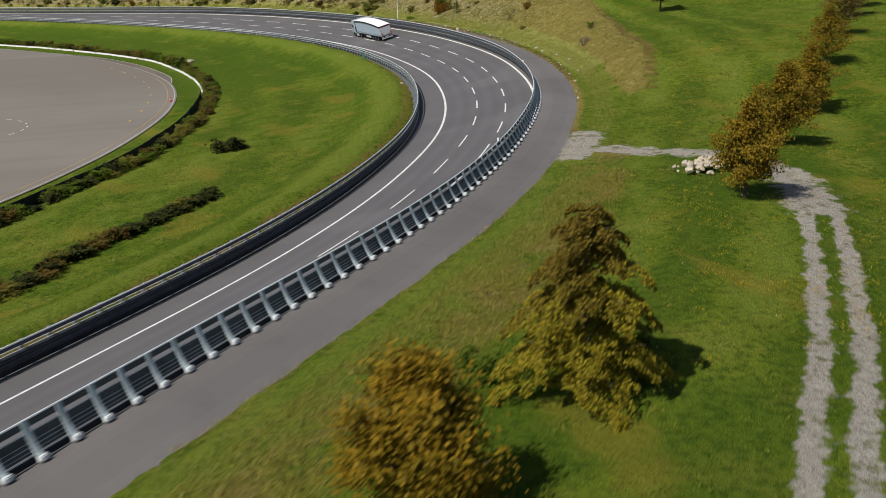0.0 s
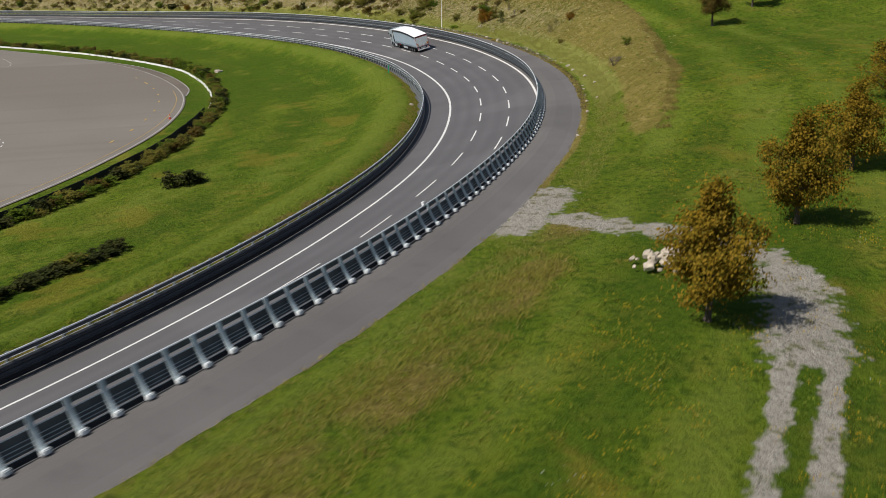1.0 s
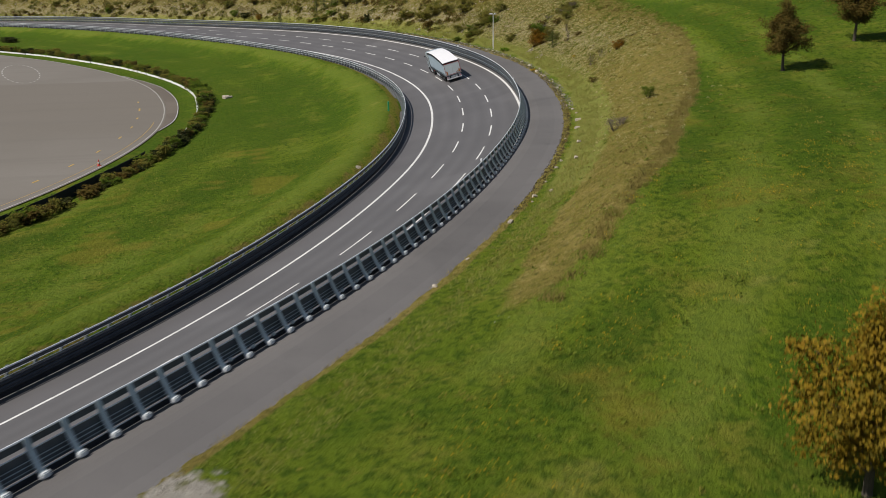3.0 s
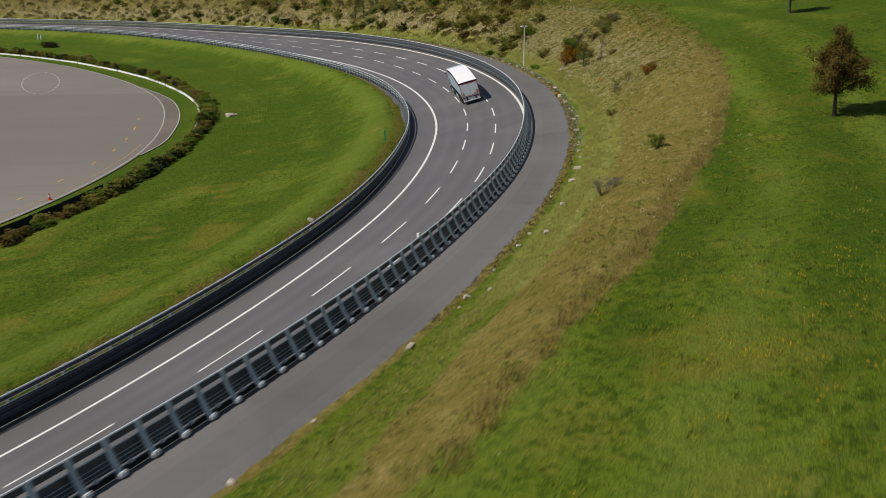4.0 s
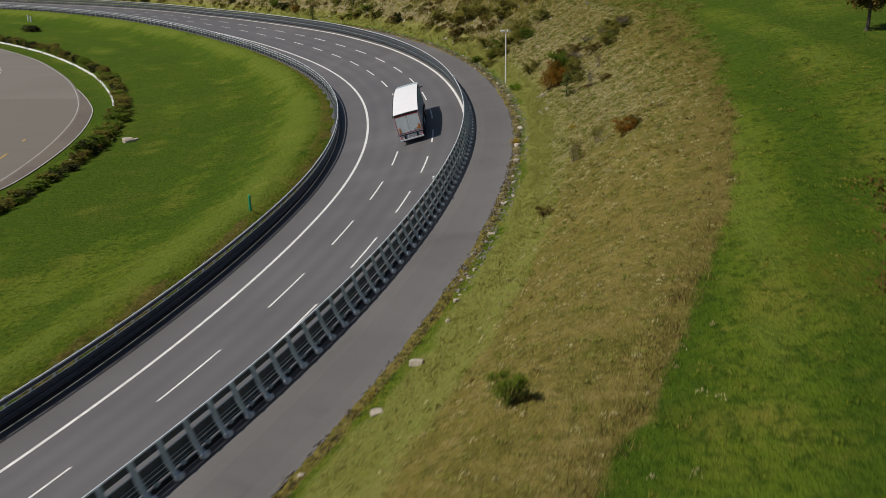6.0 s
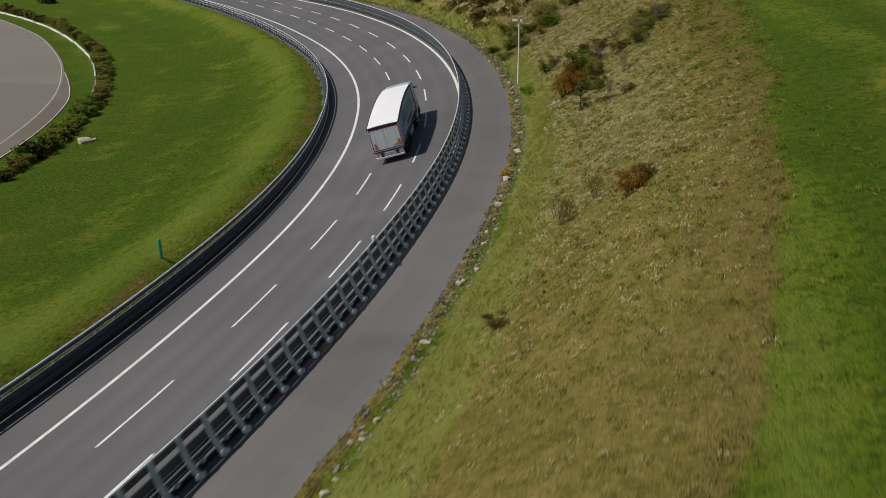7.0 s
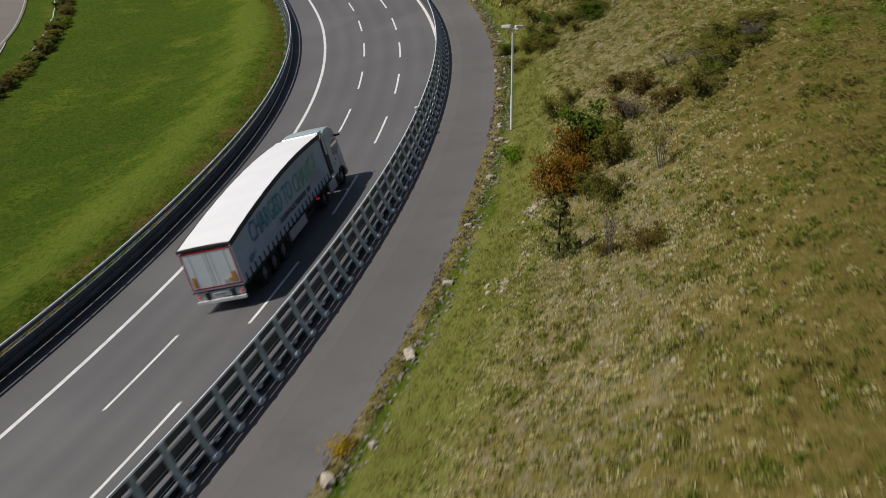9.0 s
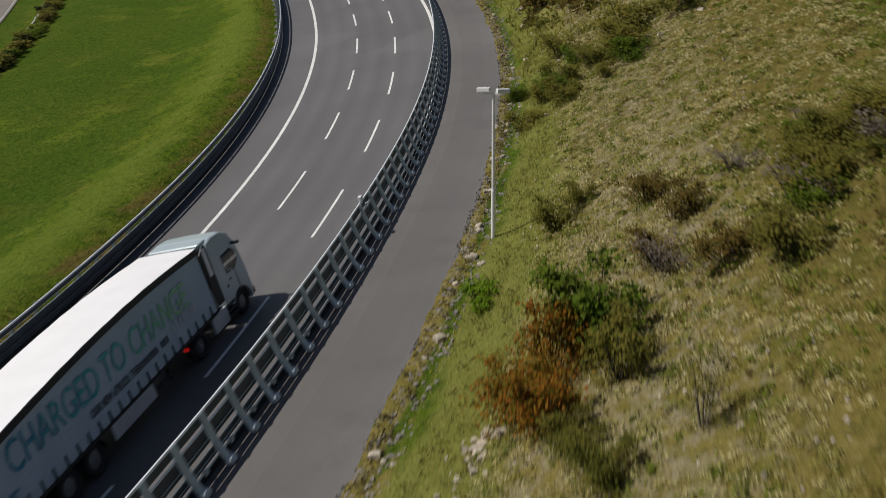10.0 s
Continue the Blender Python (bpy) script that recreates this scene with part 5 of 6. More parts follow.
# ---- plants ----
def foliage(name, *colours, glow=0.35, rough=0.6, soft=0.3):
    """Leaves whose colour differs from one to the next, with light coming through them."""
    m, t, b = mat(name, rough, 0.0, 0.08)
    k = Net(t)
    geo = k.n("ShaderNodeNewGeometry")
    info = k.n("ShaderNodeObjectInfo")
    spread = k.math("ADD", k.math("MULTIPLY", geo.outputs["Random Per Island"], 0.75), k.math("MULTIPLY", info.outputs["Random"], 0.25))
    spread = k.math("ADD", spread, k.math("MULTIPLY", k.math("SUBTRACT", k.noise(0.9, 3.0), 0.5), 0.9))
    base = k.ramp(spread, *[(i / max(1, len(colours) - 1), c) for i, c in enumerate(colours)])
    k.link(base, b.inputs["Base Color"])
    # blades and leaves gather light like the sward or crown they belong to
    lean = k.n("ShaderNodeMix", Factor=soft)
    lean.data_type = "VECTOR"
    k.link(geo.outputs["Normal"], lean.inputs[4])
    lean.inputs[5].default_value = (0, 0, 1)
    unit = k.n("ShaderNodeVectorMath")
    unit.operation = "NORMALIZE"
    k.link(lean.outputs[1], unit.inputs[0])
    k.link(unit.outputs["Vector"], b.inputs["Normal"])
    thin = k.n("ShaderNodeBsdfTranslucent")
    k.link(base, thin.inputs["Color"])
    both = k.n("ShaderNodeMixShader", Fac=glow)
    k.link(b.outputs["BSDF"], both.inputs[1])
    k.link(thin.outputs["BSDF"], both.inputs[2])
    k.link(both.outputs["Shader"], t.nodes["Material Output"].inputs["Surface"])
    return m


L_GOLD = foliage("golden_leaves", (0.082, 0.072, 0.009), (0.185, 0.135, 0.014), (0.300, 0.195, 0.018), (0.225, 0.132, 0.015))
L_AMBER = foliage("amber_leaves", (0.115, 0.092, 0.009), (0.230, 0.161, 0.014), (0.345, 0.218, 0.018), (0.265, 0.138, 0.014))
L_YELLOW = foliage("yellow_green_leaves", (0.12, 0.120, 0.012), (0.25, 0.215, 0.018), (0.34, 0.275, 0.024), (0.17, 0.145, 0.016), glow=0.3, soft=0.4)
L_BRONZE = foliage("bronze_leaves", (0.075, 0.060, 0.012), (0.150, 0.112, 0.018), (0.210, 0.155, 0.022), (0.110, 0.085, 0.014), glow=0.3, soft=0.4)
L_BROWN = foliage("brown_green_leaves", (0.072, 0.072, 0.016), (0.124, 0.091, 0.021), (0.156, 0.098, 0.023), (0.091, 0.094, 0.019), glow=0.35, soft=0.55)
L_AUTUMN = foliage("autumn_leaves", (0.184, 0.193, 0.018), (0.294, 0.239, 0.022), (0.442, 0.276, 0.025), (0.239, 0.230, 0.022))
L_RUST = foliage("rust_leaves", (0.250, 0.080, 0.012), (0.290, 0.125, 0.014), (0.150, 0.125, 0.016), (0.300, 0.185, 0.018), glow=0.4, soft=0.5)
L_GREEN = foliage("green_leaves", (0.055, 0.094, 0.013), (0.117, 0.173, 0.019), (0.173, 0.219, 0.022), glow=0.45, soft=0.7)
L_OLIVE = foliage("olive_leaves", (0.086, 0.102, 0.022), (0.178, 0.172, 0.032), (0.258, 0.205, 0.044), glow=0.45, soft=0.7)
L_DARK = foliage("dark_leaves", (0.022, 0.031, 0.008), (0.041, 0.050, 0.012), (0.072, 0.066, 0.019), glow=0.2)
L_LIME = foliage("lime_leaves", (0.11, 0.20, 0.010), (0.17, 0.27, 0.014), (0.09, 0.16, 0.010))
L_NEEDLE = foliage("pine_needles", (0.120, 0.145, 0.035), (0.185, 0.205, 0.058), (0.150, 0.170, 0.045), glow=0.4, soft=0.5)
L_WEED = foliage("withered_weeds", (0.045, 0.038, 0.016), (0.085, 0.066, 0.030), (0.130, 0.098, 0.048), (0.070, 0.075, 0.020), glow=0.15)
L_TALL = foliage("tall_brown_blades", (0.165, 0.135, 0.030), (0.225, 0.180, 0.048), (0.290, 0.230, 0.072), (0.165, 0.155, 0.030), glow=0.3, soft=0.75)
L_TWIG = foliage("grey_twigs", (0.098, 0.081, 0.062), (0.169, 0.140, 0.111), (0.124, 0.091, 0.065), glow=0.1)
L_FLOWER = foliage("yellow_flowers", (0.32, 0.220, 0.016), (0.48, 0.32, 0.020), (0.27, 0.205, 0.018))
L_WHITE = foliage("white_flowers", (0.50, 0.52, 0.42), (0.68, 0.68, 0.58))
L_STRAW = foliage("straw_blades", (0.173, 0.146, 0.030), (0.287, 0.230, 0.062), (0.395, 0.309, 0.105), (0.201, 0.187, 0.032), glow=0.3, soft=0.75)
L_PALE = foliage("pale_blades", (0.330, 0.290, 0.110), (0.440, 0.385, 0.165), (0.270, 0.245, 0.075), glow=0.3, soft=0.75)
L_CREAM = foliage("cream_blades", (0.42, 0.365, 0.14), (0.55, 0.48, 0.22), (0.62, 0.55, 0.29), (0.35, 0.31, 0.09), glow=0.3, soft=0.6)
L_HERB = foliage("herb_blades", (0.075, 0.110, 0.012), (0.125, 0.170, 0.016), (0.180, 0.205, 0.026), glow=0.3, soft=0.5)
L_OLIVEGRASS = foliage("olive_blades", (0.138, 0.149, 0.018), (0.211, 0.211, 0.030), (0.292, 0.251, 0.053), (0.121, 0.162, 0.014), glow=0.3, soft=0.75)
L_BLADE = foliage("green_blades", (0.077, 0.118, 0.008), (0.126, 0.166, 0.010), (0.188, 0.200, 0.018), (0.102, 0.146, 0.009), glow=0.3, soft=0.75)
L_VERGE = foliage("verge_blades", (0.170, 0.195, 0.026), (0.250, 0.264, 0.050), (0.330, 0.312, 0.094), (0.155, 0.188, 0.022), glow=0.3, soft=0.75)
M_BARK = simple("bark", (0.085, 0.066, 0.048), 0.9, 0, 0.4, 6.0, 0.6, 30.0)


def poly_mesh(name, verts, sides, material):
    """Mesh of many loose polygons, given as an array of (n, sides, 3)."""
    n = len(verts)
    me = bpy.data.meshes.new(name)
    me.vertices.add(n * sides)
    me.vertices.foreach_set("co", np.asarray(verts, np.float32).ravel())
    me.loops.add(n * sides)
    me.loops.foreach_set("vertex_index", np.arange(n * sides, dtype=np.int32))
    me.polygons.add(n)
    me.polygons.foreach_set("loop_start", np.arange(0, n * sides, sides, dtype=np.int32))
    me.update(calc_edges=True)
    me.materials.append(material)
    return me


def leaf_quads(centre, size, r, up=0.35, out=None, long=1.5):
    """Kite-shaped leaves about the given places."""
    n = len(centre)
    nrm = r.normal(0, 1, (n, 3))
    nrm /= np.linalg.norm(nrm, axis=1)[:, None]
    nrm[:, 2] += up
    if out is not None:
        nrm += out * 0.6
    nrm /= np.linalg.norm(nrm, axis=1)[:, None]
    a = np.cross(nrm, r.normal(0, 1, (n, 3)))
    a /= np.linalg.norm(a, axis=1)[:, None]
    b = np.cross(nrm, a)
    k = (size * r.uniform(0.65, 1.35, n))[:, None]
    a, b = a * k * long * 0.5, b * k * 0.5
    droop = nrm * k * 0.12
    return np.stack([centre - a, centre + b - a * 0.1 + droop, centre + a, centre - b - a * 0.1 + droop], 1)


def branch(bm, p0, p1, r0, r1, bend, r, segments=5, sides=6):
    """A tapered, slightly crooked limb."""
    p0, p1 = Vector(p0), Vector(p1)
    rings = []
    side = Vector((r.uniform(-1, 1), r.uniform(-1, 1), r.uniform(-0.2, 0.6))) * bend
    for i in range(segments + 1):
        w = i / segments
        c = p0.lerp(p1, w) + side * (math.sin(w * math.pi)) + Vector((r.uniform(-1, 1), r.uniform(-1, 1), 0)) * bend * 0.15 * (0 < i < segments)
        q = (p1 - p0).to_track_quat("Z", "X")
        rad = r0 + (r1 - r0) * w
        rings.append([bm.verts.new(c + q @ Vector((rad * math.cos(j * math.tau / sides), rad * math.sin(j * math.tau / sides), 0))) for j in range(sides)])
    for u, v in zip(rings[:-1], rings[1:]):
        for j in range(sides):
            bm.faces.new((u[j], u[(j + 1) % sides], v[(j + 1) % sides], v[j]))
    bm.faces.new(rings[-1])


def tree(x, y, height, radius, leaves, label, seed, count=5200, leaf=0.10, clear=0.14, shape=0.9):
    """Trunk, limbs, and a crown of leaves gathered in clumps along the limbs' ends."""
    r, rn = random.Random(seed), np.random.RandomState(seed)
    root = new("tree")
    tagged(root, label, "tree", "trees on the meadow")
    root.location = (x, y, land(x, y) - 0.08)
    root.rotation_euler = (0, 0, r.uniform(0, 6.28))
    bm = bmesh.new()
    branch(bm, (0, 0, 0), (r.uniform(-0.2, 0.2), r.uniform(-0.2, 0.2), height * 0.93), 0.020 * height + 0.03, 0.015, height * 0.02, r, 8, 9)
    cylinder(bm, 0.032 * height + 0.04, 0.3, Matrix.Translation((0, 0, 0.12)), 9, 0.02 * height + 0.02)
    part("trunk", bm, M_BARK, root)
    clumps = []
    limbs = int(13 + height * 1.5)
    for i in range(limbs):
        w = (i + 0.5) / limbs
        z0 = height * (clear + (0.80 - clear) * w)
        q = i * 2.39996 + r.uniform(-0.4, 0.4)
        # egg-shaped crown: widest at about two fifths of its height
        reach = radius * max(0.18, math.sin(math.pi * min(1, 0.20 + 0.80 * w) ** shape)) * r.uniform(0.60, 1.18)
        tip = Vector((reach * math.cos(q), reach * math.sin(q), z0 + reach * 0.45 + height * 0.03))
        bm = bmesh.new()
        branch(bm, (0, 0, z0 * 0.93), tip, 0.035 + 0.006 * height * (1 - w), 0.01, reach * 0.08, r, 4, 5)
        part("limb", bm, M_BARK, root)
        base = Vector((0, 0, z0))
        for j in range(5):
            f = 0.36 + 0.16 * j
            c = base.lerp(tip, f)
            sp = reach * 0.20 * (1.2 - 0.4 * f)
            for _ in range(2):
                clumps.append((c.x + r.gauss(0, sp), c.y + r.gauss(0, sp), c.z + r.gauss(0, sp * 0.55), 0.16 * radius * r.uniform(0.5, 1.15)))
    for i in range(12):
        clumps.append((r.gauss(0, radius * 0.12), r.gauss(0, radius * 0.12), height * (0.86 + 0.14 * i / 12), 0.13 * radius))
    clumps = np.array(clumps)
    pick = rn.randint(0, len(clumps), count)
    c = clumps[pick, :3]
    d = rn.normal(0, 1, (count, 3)) * clumps[pick, 3:4] * (0.95, 0.95, 0.7)
    centre = c + d
    centre[:, 2] = np.maximum(centre[:, 2], height * clear * 0.75)
    out = centre - np.array((0, 0, height * 0.45))
    out /= np.linalg.norm(out, axis=1)[:, None] + 1e-6
    crown = new("crown", poly_mesh("crown", leaf_quads(centre, leaf, rn, 0.5, out), 4, leaves))
    crown.parent = root
    return root


def layered_tree(x, y, height, radius, seed):
    """A broad pyramid of drooping leafy plates with dark gaps between them."""
    r, rn = random.Random(seed), np.random.RandomState(seed)
    root = new("tree")
    tagged(root, "tall yellow-green tree with drooping layered branches beside the road", "tree", "trees on the meadow")
    root.location = (x, y, land(x, y) - 0.08)
    bm = bmesh.new()
    branch(bm, (0, 0, 0), (0.15, 0.1, height * 0.96), 0.17, 0.015, height * 0.02, r, 9, 9)
    cylinder(bm, 0.26, 0.3, Matrix.Translation((0, 0, 0.12)), 9, 0.17)
    part("trunk", bm, M_BARK, root)
    centres = []
    for i in range(50):
        w = (i + 0.5) / 50
        q = i * 2.39996 + r.uniform(-0.5, 0.5)
        z0 = height * (0.10 + 0.86 * w)
        reach = radius * (1.08 - w) ** 0.62 * (0.86 + 0.20 * w) * r.uniform(0.72, 1.12)
        rise = reach * r.uniform(0.10, 0.28)
        d, side = Vector((math.cos(q), math.sin(q), 0)), Vector((-math.sin(q), math.cos(q), 0))
        tip = d * reach + Vector((0, 0, z0 + rise - 0.32 * reach * r.uniform(0.6, 1.2)))
        bm = bmesh.new()
        branch(bm, (0, 0, z0 - 0.15), d * reach * 0.8 + Vector((0, 0, z0 + rise * 0.7)), 0.045 * (1.1 - w), 0.008, reach * 0.05, r, 4, 5)
        part("limb", bm, M_BARK, root)
        n = int(420 + 1700 * reach / radius)
        f = rn.uniform(0.12, 1.0, n) ** 0.8
        wide = reach * 0.36 * np.sin(np.pi * np.clip(f * 0.86 + 0.12, 0, 1))
        across = rn.uniform(-1, 1, n) * wide
        # twigs bundle the leaves in tongues that hang at their ends
        across = across + 0.10 * np.sin(f * 21 + i) * reach * 0.3
        up = z0 + rise * np.sin(f * 2.0) - 0.42 * reach * f ** 3 - 0.25 * np.abs(across) * (0.3 + f) + rn.normal(0, 0.04, n) - np.abs(rn.normal(0, 0.07, n))
        p = np.stack([d.x * reach * f + side.x * across, d.y * reach * f + side.y * across, up], 1)
        clump = np.sin(p[:, 0] * 7.1 + i) * np.sin(p[:, 1] * 6.3 - i) + rn.normal(0, 0.35, n)
        centres.append(p[clump > -0.38])
    centre = np.concatenate(centres)
    brown = centre[:, 2] - 0.45 * centre[:, 0] + rn.normal(0, 0.5, len(centre)) + 0.6 * np.sin(centre[:, 1] * 2.3) > height * 0.60
    for name, mask, leaves, text in (("crown", ~brown, L_YELLOW, "yellow-green drooping foliage"), ("crown_top", brown, L_BRONZE, "olive-brown upper foliage")):
        crown = new(name, poly_mesh(name, leaf_quads(centre[mask], 0.078, rn, 0.9), 4, leaves))
        crown.parent = root
        tagged(crown, text)
    return root


GOLD = "young broadleaf tree with golden autumn leaves on the meadow"
layered_tree(5.0, 25.8, 7.0, 3.7, 1)
tree(-3.0, 20.7, 4.9, 2.2, L_AMBER, "bushy tree with orange-brown leaves beside the road", 2, 16000, 0.11, 0.05)
for i, (x, y, h, rad, count) in enumerate(((26.4, 44.3, 5.9, 1.95, 17000), (38.2, 55.1, 6.2, 2.1, 16000), (49.6, 65.2, 6.2, 2.1, 15000), (61.0, 75.7, 6.2, 2.1, 9000), (72.5, 86.0, 6.3, 2.2, 8000),
                                          (84.0, 96.5, 6.2, 2.2, 7000), (95.5, 107.0, 6.4, 2.3, 6000), (107.0, 117.0, 6.4, 2.3, 6000))):
    tree(x, y, h, rad, L_GOLD if i < 4 else L_BROWN, GOLD if i < 4 else "broadleaf tree with olive-brown leaves on the meadow", 10 + i, count)
DARKT = "dense tree with dark brown-green leaves on the meadow"
for i, (x, y, h, rad) in enumerate(((73.9, 124.2, 6.0, 2.4), (84.0, 131.0, 6.4, 2.7), (88.1, 172.1, 6.2, 2.6), (95.7, 179.2, 6.5, 2.7), (88.9, 218.2, 6.0, 2.6), (103.9, 187.9, 6.5, 3.0), (95.0, 139.3, 6.4, 2.6), (101.0, 216.0, 6.0, 2.6))):
    tree(x, y, h, rad * 0.78, L_BROWN, DARKT, 30 + i, 24000 if i < 2 else 8000, 0.085 if i < 2 else 0.13, 0.25)



# ---- shrubs ----
def shrub_meshes(seed, count, leaf, leaves, spikes=9, lumps=9, flat=0.75, bare=False):
    """Stems and leaves of a shrub one metre high and about one metre wide."""
    r, rn = random.Random(seed), np.random.RandomState(seed)
    bm = bmesh.new()
    tips = []
    for i in range(spikes):
        q, w = r.uniform(0, 6.28), r.uniform(0.15, 0.5)
        tip = Vector((w * math.cos(q), w * math.sin(q), r.uniform(0.6, 1.0)))
        branch(bm, (tip.x * 0.1, tip.y * 0.1, -0.05), tip, 0.018, 0.004, 0.05, r, 3, 4)
        tips.append(tip)
        if bare:
            for _ in range(5):
                s0 = Vector((0, 0, 0)).lerp(tip, r.uniform(0.4, 0.9))
                branch(bm, s0, s0 + Vector((r.uniform(-0.25, 0.25), r.uniform(-0.25, 0.25), r.uniform(0.05, 0.3))), 0.007, 0.003, 0.02, r, 2, 3)
    stems = bpy.data.meshes.new("branching")
    bm.to_mesh(stems)
    bm.free()
    stems.materials.append(L_TWIG if bare else M_BARK)
    lump = []
    for i in range(lumps):
        q, w = r.uniform(0, 6.28), 0.40 * math.sqrt(r.random())
        lump.append((w * math.cos(q), w * math.sin(q), (1 - (w / 0.5) ** 2 * 0.6) * r.uniform(0.35, 0.85) * flat, r.uniform(0.10, 0.20)))
    for t in tips:
        lump.append((t.x, t.y, t.z * 0.9, 0.08))
    lump = np.array(lump)
    pick = rn.randint(0, len(lump), count)
    c = lump[pick, :3] + rn.normal(0, 1, (count, 3)) * lump[pick, 3:4] * (1, 1, 0.85)
    c[:, 2] = np.abs(c[:, 2]) + 0.02
    out = c - np.array((0, 0, 0.3))
    out /= np.linalg.norm(out, axis=1)[:, None] + 1e-6
    return stems, poly_mesh("foliage", leaf_quads(c, leaf, rn, 0.5, out), 4, leaves)


KINDS = {}
for kind, leaves, count, leaf, flat, bare in (("dark", L_DARK, 900, 0.085, 0.8, False), ("olive", L_OLIVE, 800, 0.085, 0.8, False), ("green", L_GREEN, 1100, 0.07, 0.8, False), ("lime", L_LIME, 700, 0.07, 0.9, False),
                                             ("rust", L_RUST, 2600, 0.038, 0.9, False), ("bare", L_TWIG, 500, 0.035, 1.0, True), ("yellow", L_AUTUMN, 2400, 0.036, 0.8, False), ("brown", L_BROWN, 700, 0.08, 0.8, False),
                                             ("fine_olive", L_OLIVE, 2400, 0.04, 0.8, False), ("fine_green", L_GREEN, 2400, 0.04, 0.8, False), ("fine_brown", L_BROWN, 2000, 0.04, 0.8, False),
                                             ("flower", L_FLOWER, 500, 0.07, 0.8, False), ("sprig", L_OLIVE, 420, 0.045, 1.0, True)):
    KINDS[kind] = [shrub_meshes(hash_seed, count, leaf, leaves, flat=flat, bare=bare) for hash_seed in range(len(KINDS) * 10, len(KINDS) * 10 + 3)]
bush_rnd = random.Random(77)


def bush(kind, x, y, width, height, label, group="", name="bush", category="bush"):
    stems, leaves = bush_rnd.choice(KINDS[kind])
    root = new(name)
    tagged(root, label, category, group)
    root.location = (x, y, land(x, y) - 0.04)
    root.rotation_euler = (0, 0, bush_rnd.uniform(0, 6.28))
    for nm, me in (("branching", stems), ("foliage", leaves)):
        ob = new(nm, me)
        ob.parent = root
        ob.scale = (width * bush_rnd.uniform(0.9, 1.1), width, height)
    return root


HEDGE_LABELS = {"dark": "dark green clipped bush of the hedge beside the pad", "olive": "olive-brown bush of the hedge beside the pad", "green": "fresh green bush of the hedge beside the pad",
                "brown": "brown autumn bush of the hedge beside the pad"}
arc_h = np.concatenate([[0], np.cumsum(np.linalg.norm(np.diff(HEDGE, axis=0), axis=1))])
a = 0.0
while a < arc_h[-1]:
    x, y = float(np.interp(a, arc_h, HEDGE[:, 0])), float(np.interp(a, arc_h, HEDGE[:, 1]))
    fresh = 203 < y < 230
    kind = bush_rnd.choices(("dark", "olive", "green", "brown"), (3, 4, 4 + 14 * fresh, 2))[0]
    tall = bush_rnd.uniform(0.7, 1.6) * (1.35 if fresh else 1.0)
    if bush_rnd.random() < 0.93:
        bush(kind, x + bush_rnd.gauss(0, 0.3), y + bush_rnd.gauss(0, 0.3), bush_rnd.uniform(1.3, 2.3) * (1.35 if fresh else 1), tall, HEDGE_LABELS[kind], "bushes of the hedge")
    a += bush_rnd.uniform(0.9, 1.5)

SHRUB_ROW = smooth_curve([(-21.0, 61.5), (-15.7, 66.2), (-12.9, 71.2), (-8.7, 76.4), (-3.4, 82.5), (1.4, 88.1)], 1.1, 2)
for x, y in SHRUB_ROW:
    bush(bush_rnd.choice(("dark", "dark", "olive", "brown")), x + bush_rnd.gauss(0, 0.3), y, bush_rnd.uniform(1.4, 2.2), bush_rnd.uniform(0.7, 1.1), "dark straggling bush of a row in the infield grass", "bushes of the infield row")
for x, y, w, h in ((5.4, 109.6, 2.6, 1.5), (6.6, 110.5, 2.3, 1.3), (7.6, 111.1, 1.6, 0.7), (-66.8, 350.3, 4.5, 1.8), (-64.3, 349.2, 3.0, 1.3)):
    bush("dark", x, y, w, h, "dense dark round bush alone in the grass")
bush("green", 2.3, 28.6, 1.6, 1.2, "small green bush beside the road")
bush("green", 8.4, 27.7, 1.3, 0.9, "small green bush beside the road")


def pine(x, y, height, width, label, seed):
    """Short conifer: whorls of drooping boughs with needles."""
    r, rn = random.Random(seed), np.random.RandomState(seed)
    root = new("pine_tree")
    tagged(root, label, "tree")
    root.location = (x, y, land(x, y) - 0.06)
    bm = bmesh.new()
    branch(bm, (0, 0, 0), (0.05, 0.03, height * 0.97), 0.03 * height, 0.012, 0.04, r, 5, 7)
    part("trunk", bm, M_BARK, root)
    cs = []
    tiers = int(5 + height * 1.3)
    for i in range(tiers):
        w = i / (tiers - 1)
        for j in range(4):
            q = r.uniform(0, 6.28)
            reach = width * 0.5 * (1 - w) ** 0.8 * r.uniform(0.7, 1.15) + 0.08
            for f in np.linspace(0.25, 1, 9):
                cs.append((reach * f * math.cos(q), reach * f * math.sin(q), height * (0.12 + 0.86 * w) - reach * f * 0.15 + reach * f * f * 0.25))
    cs = np.repeat(np.array(cs), 4, axis=0)
    cs += rn.normal(0, 0.03 + 0.012 * height, cs.shape)
    me = poly_mesh("needle_crown", leaf_quads(cs, 0.035 + 0.012 * height, rn, 0.5, None, 3.2), 4, L_NEEDLE)
    ob = new("needle_crown", me)
    ob.parent = root
    return root


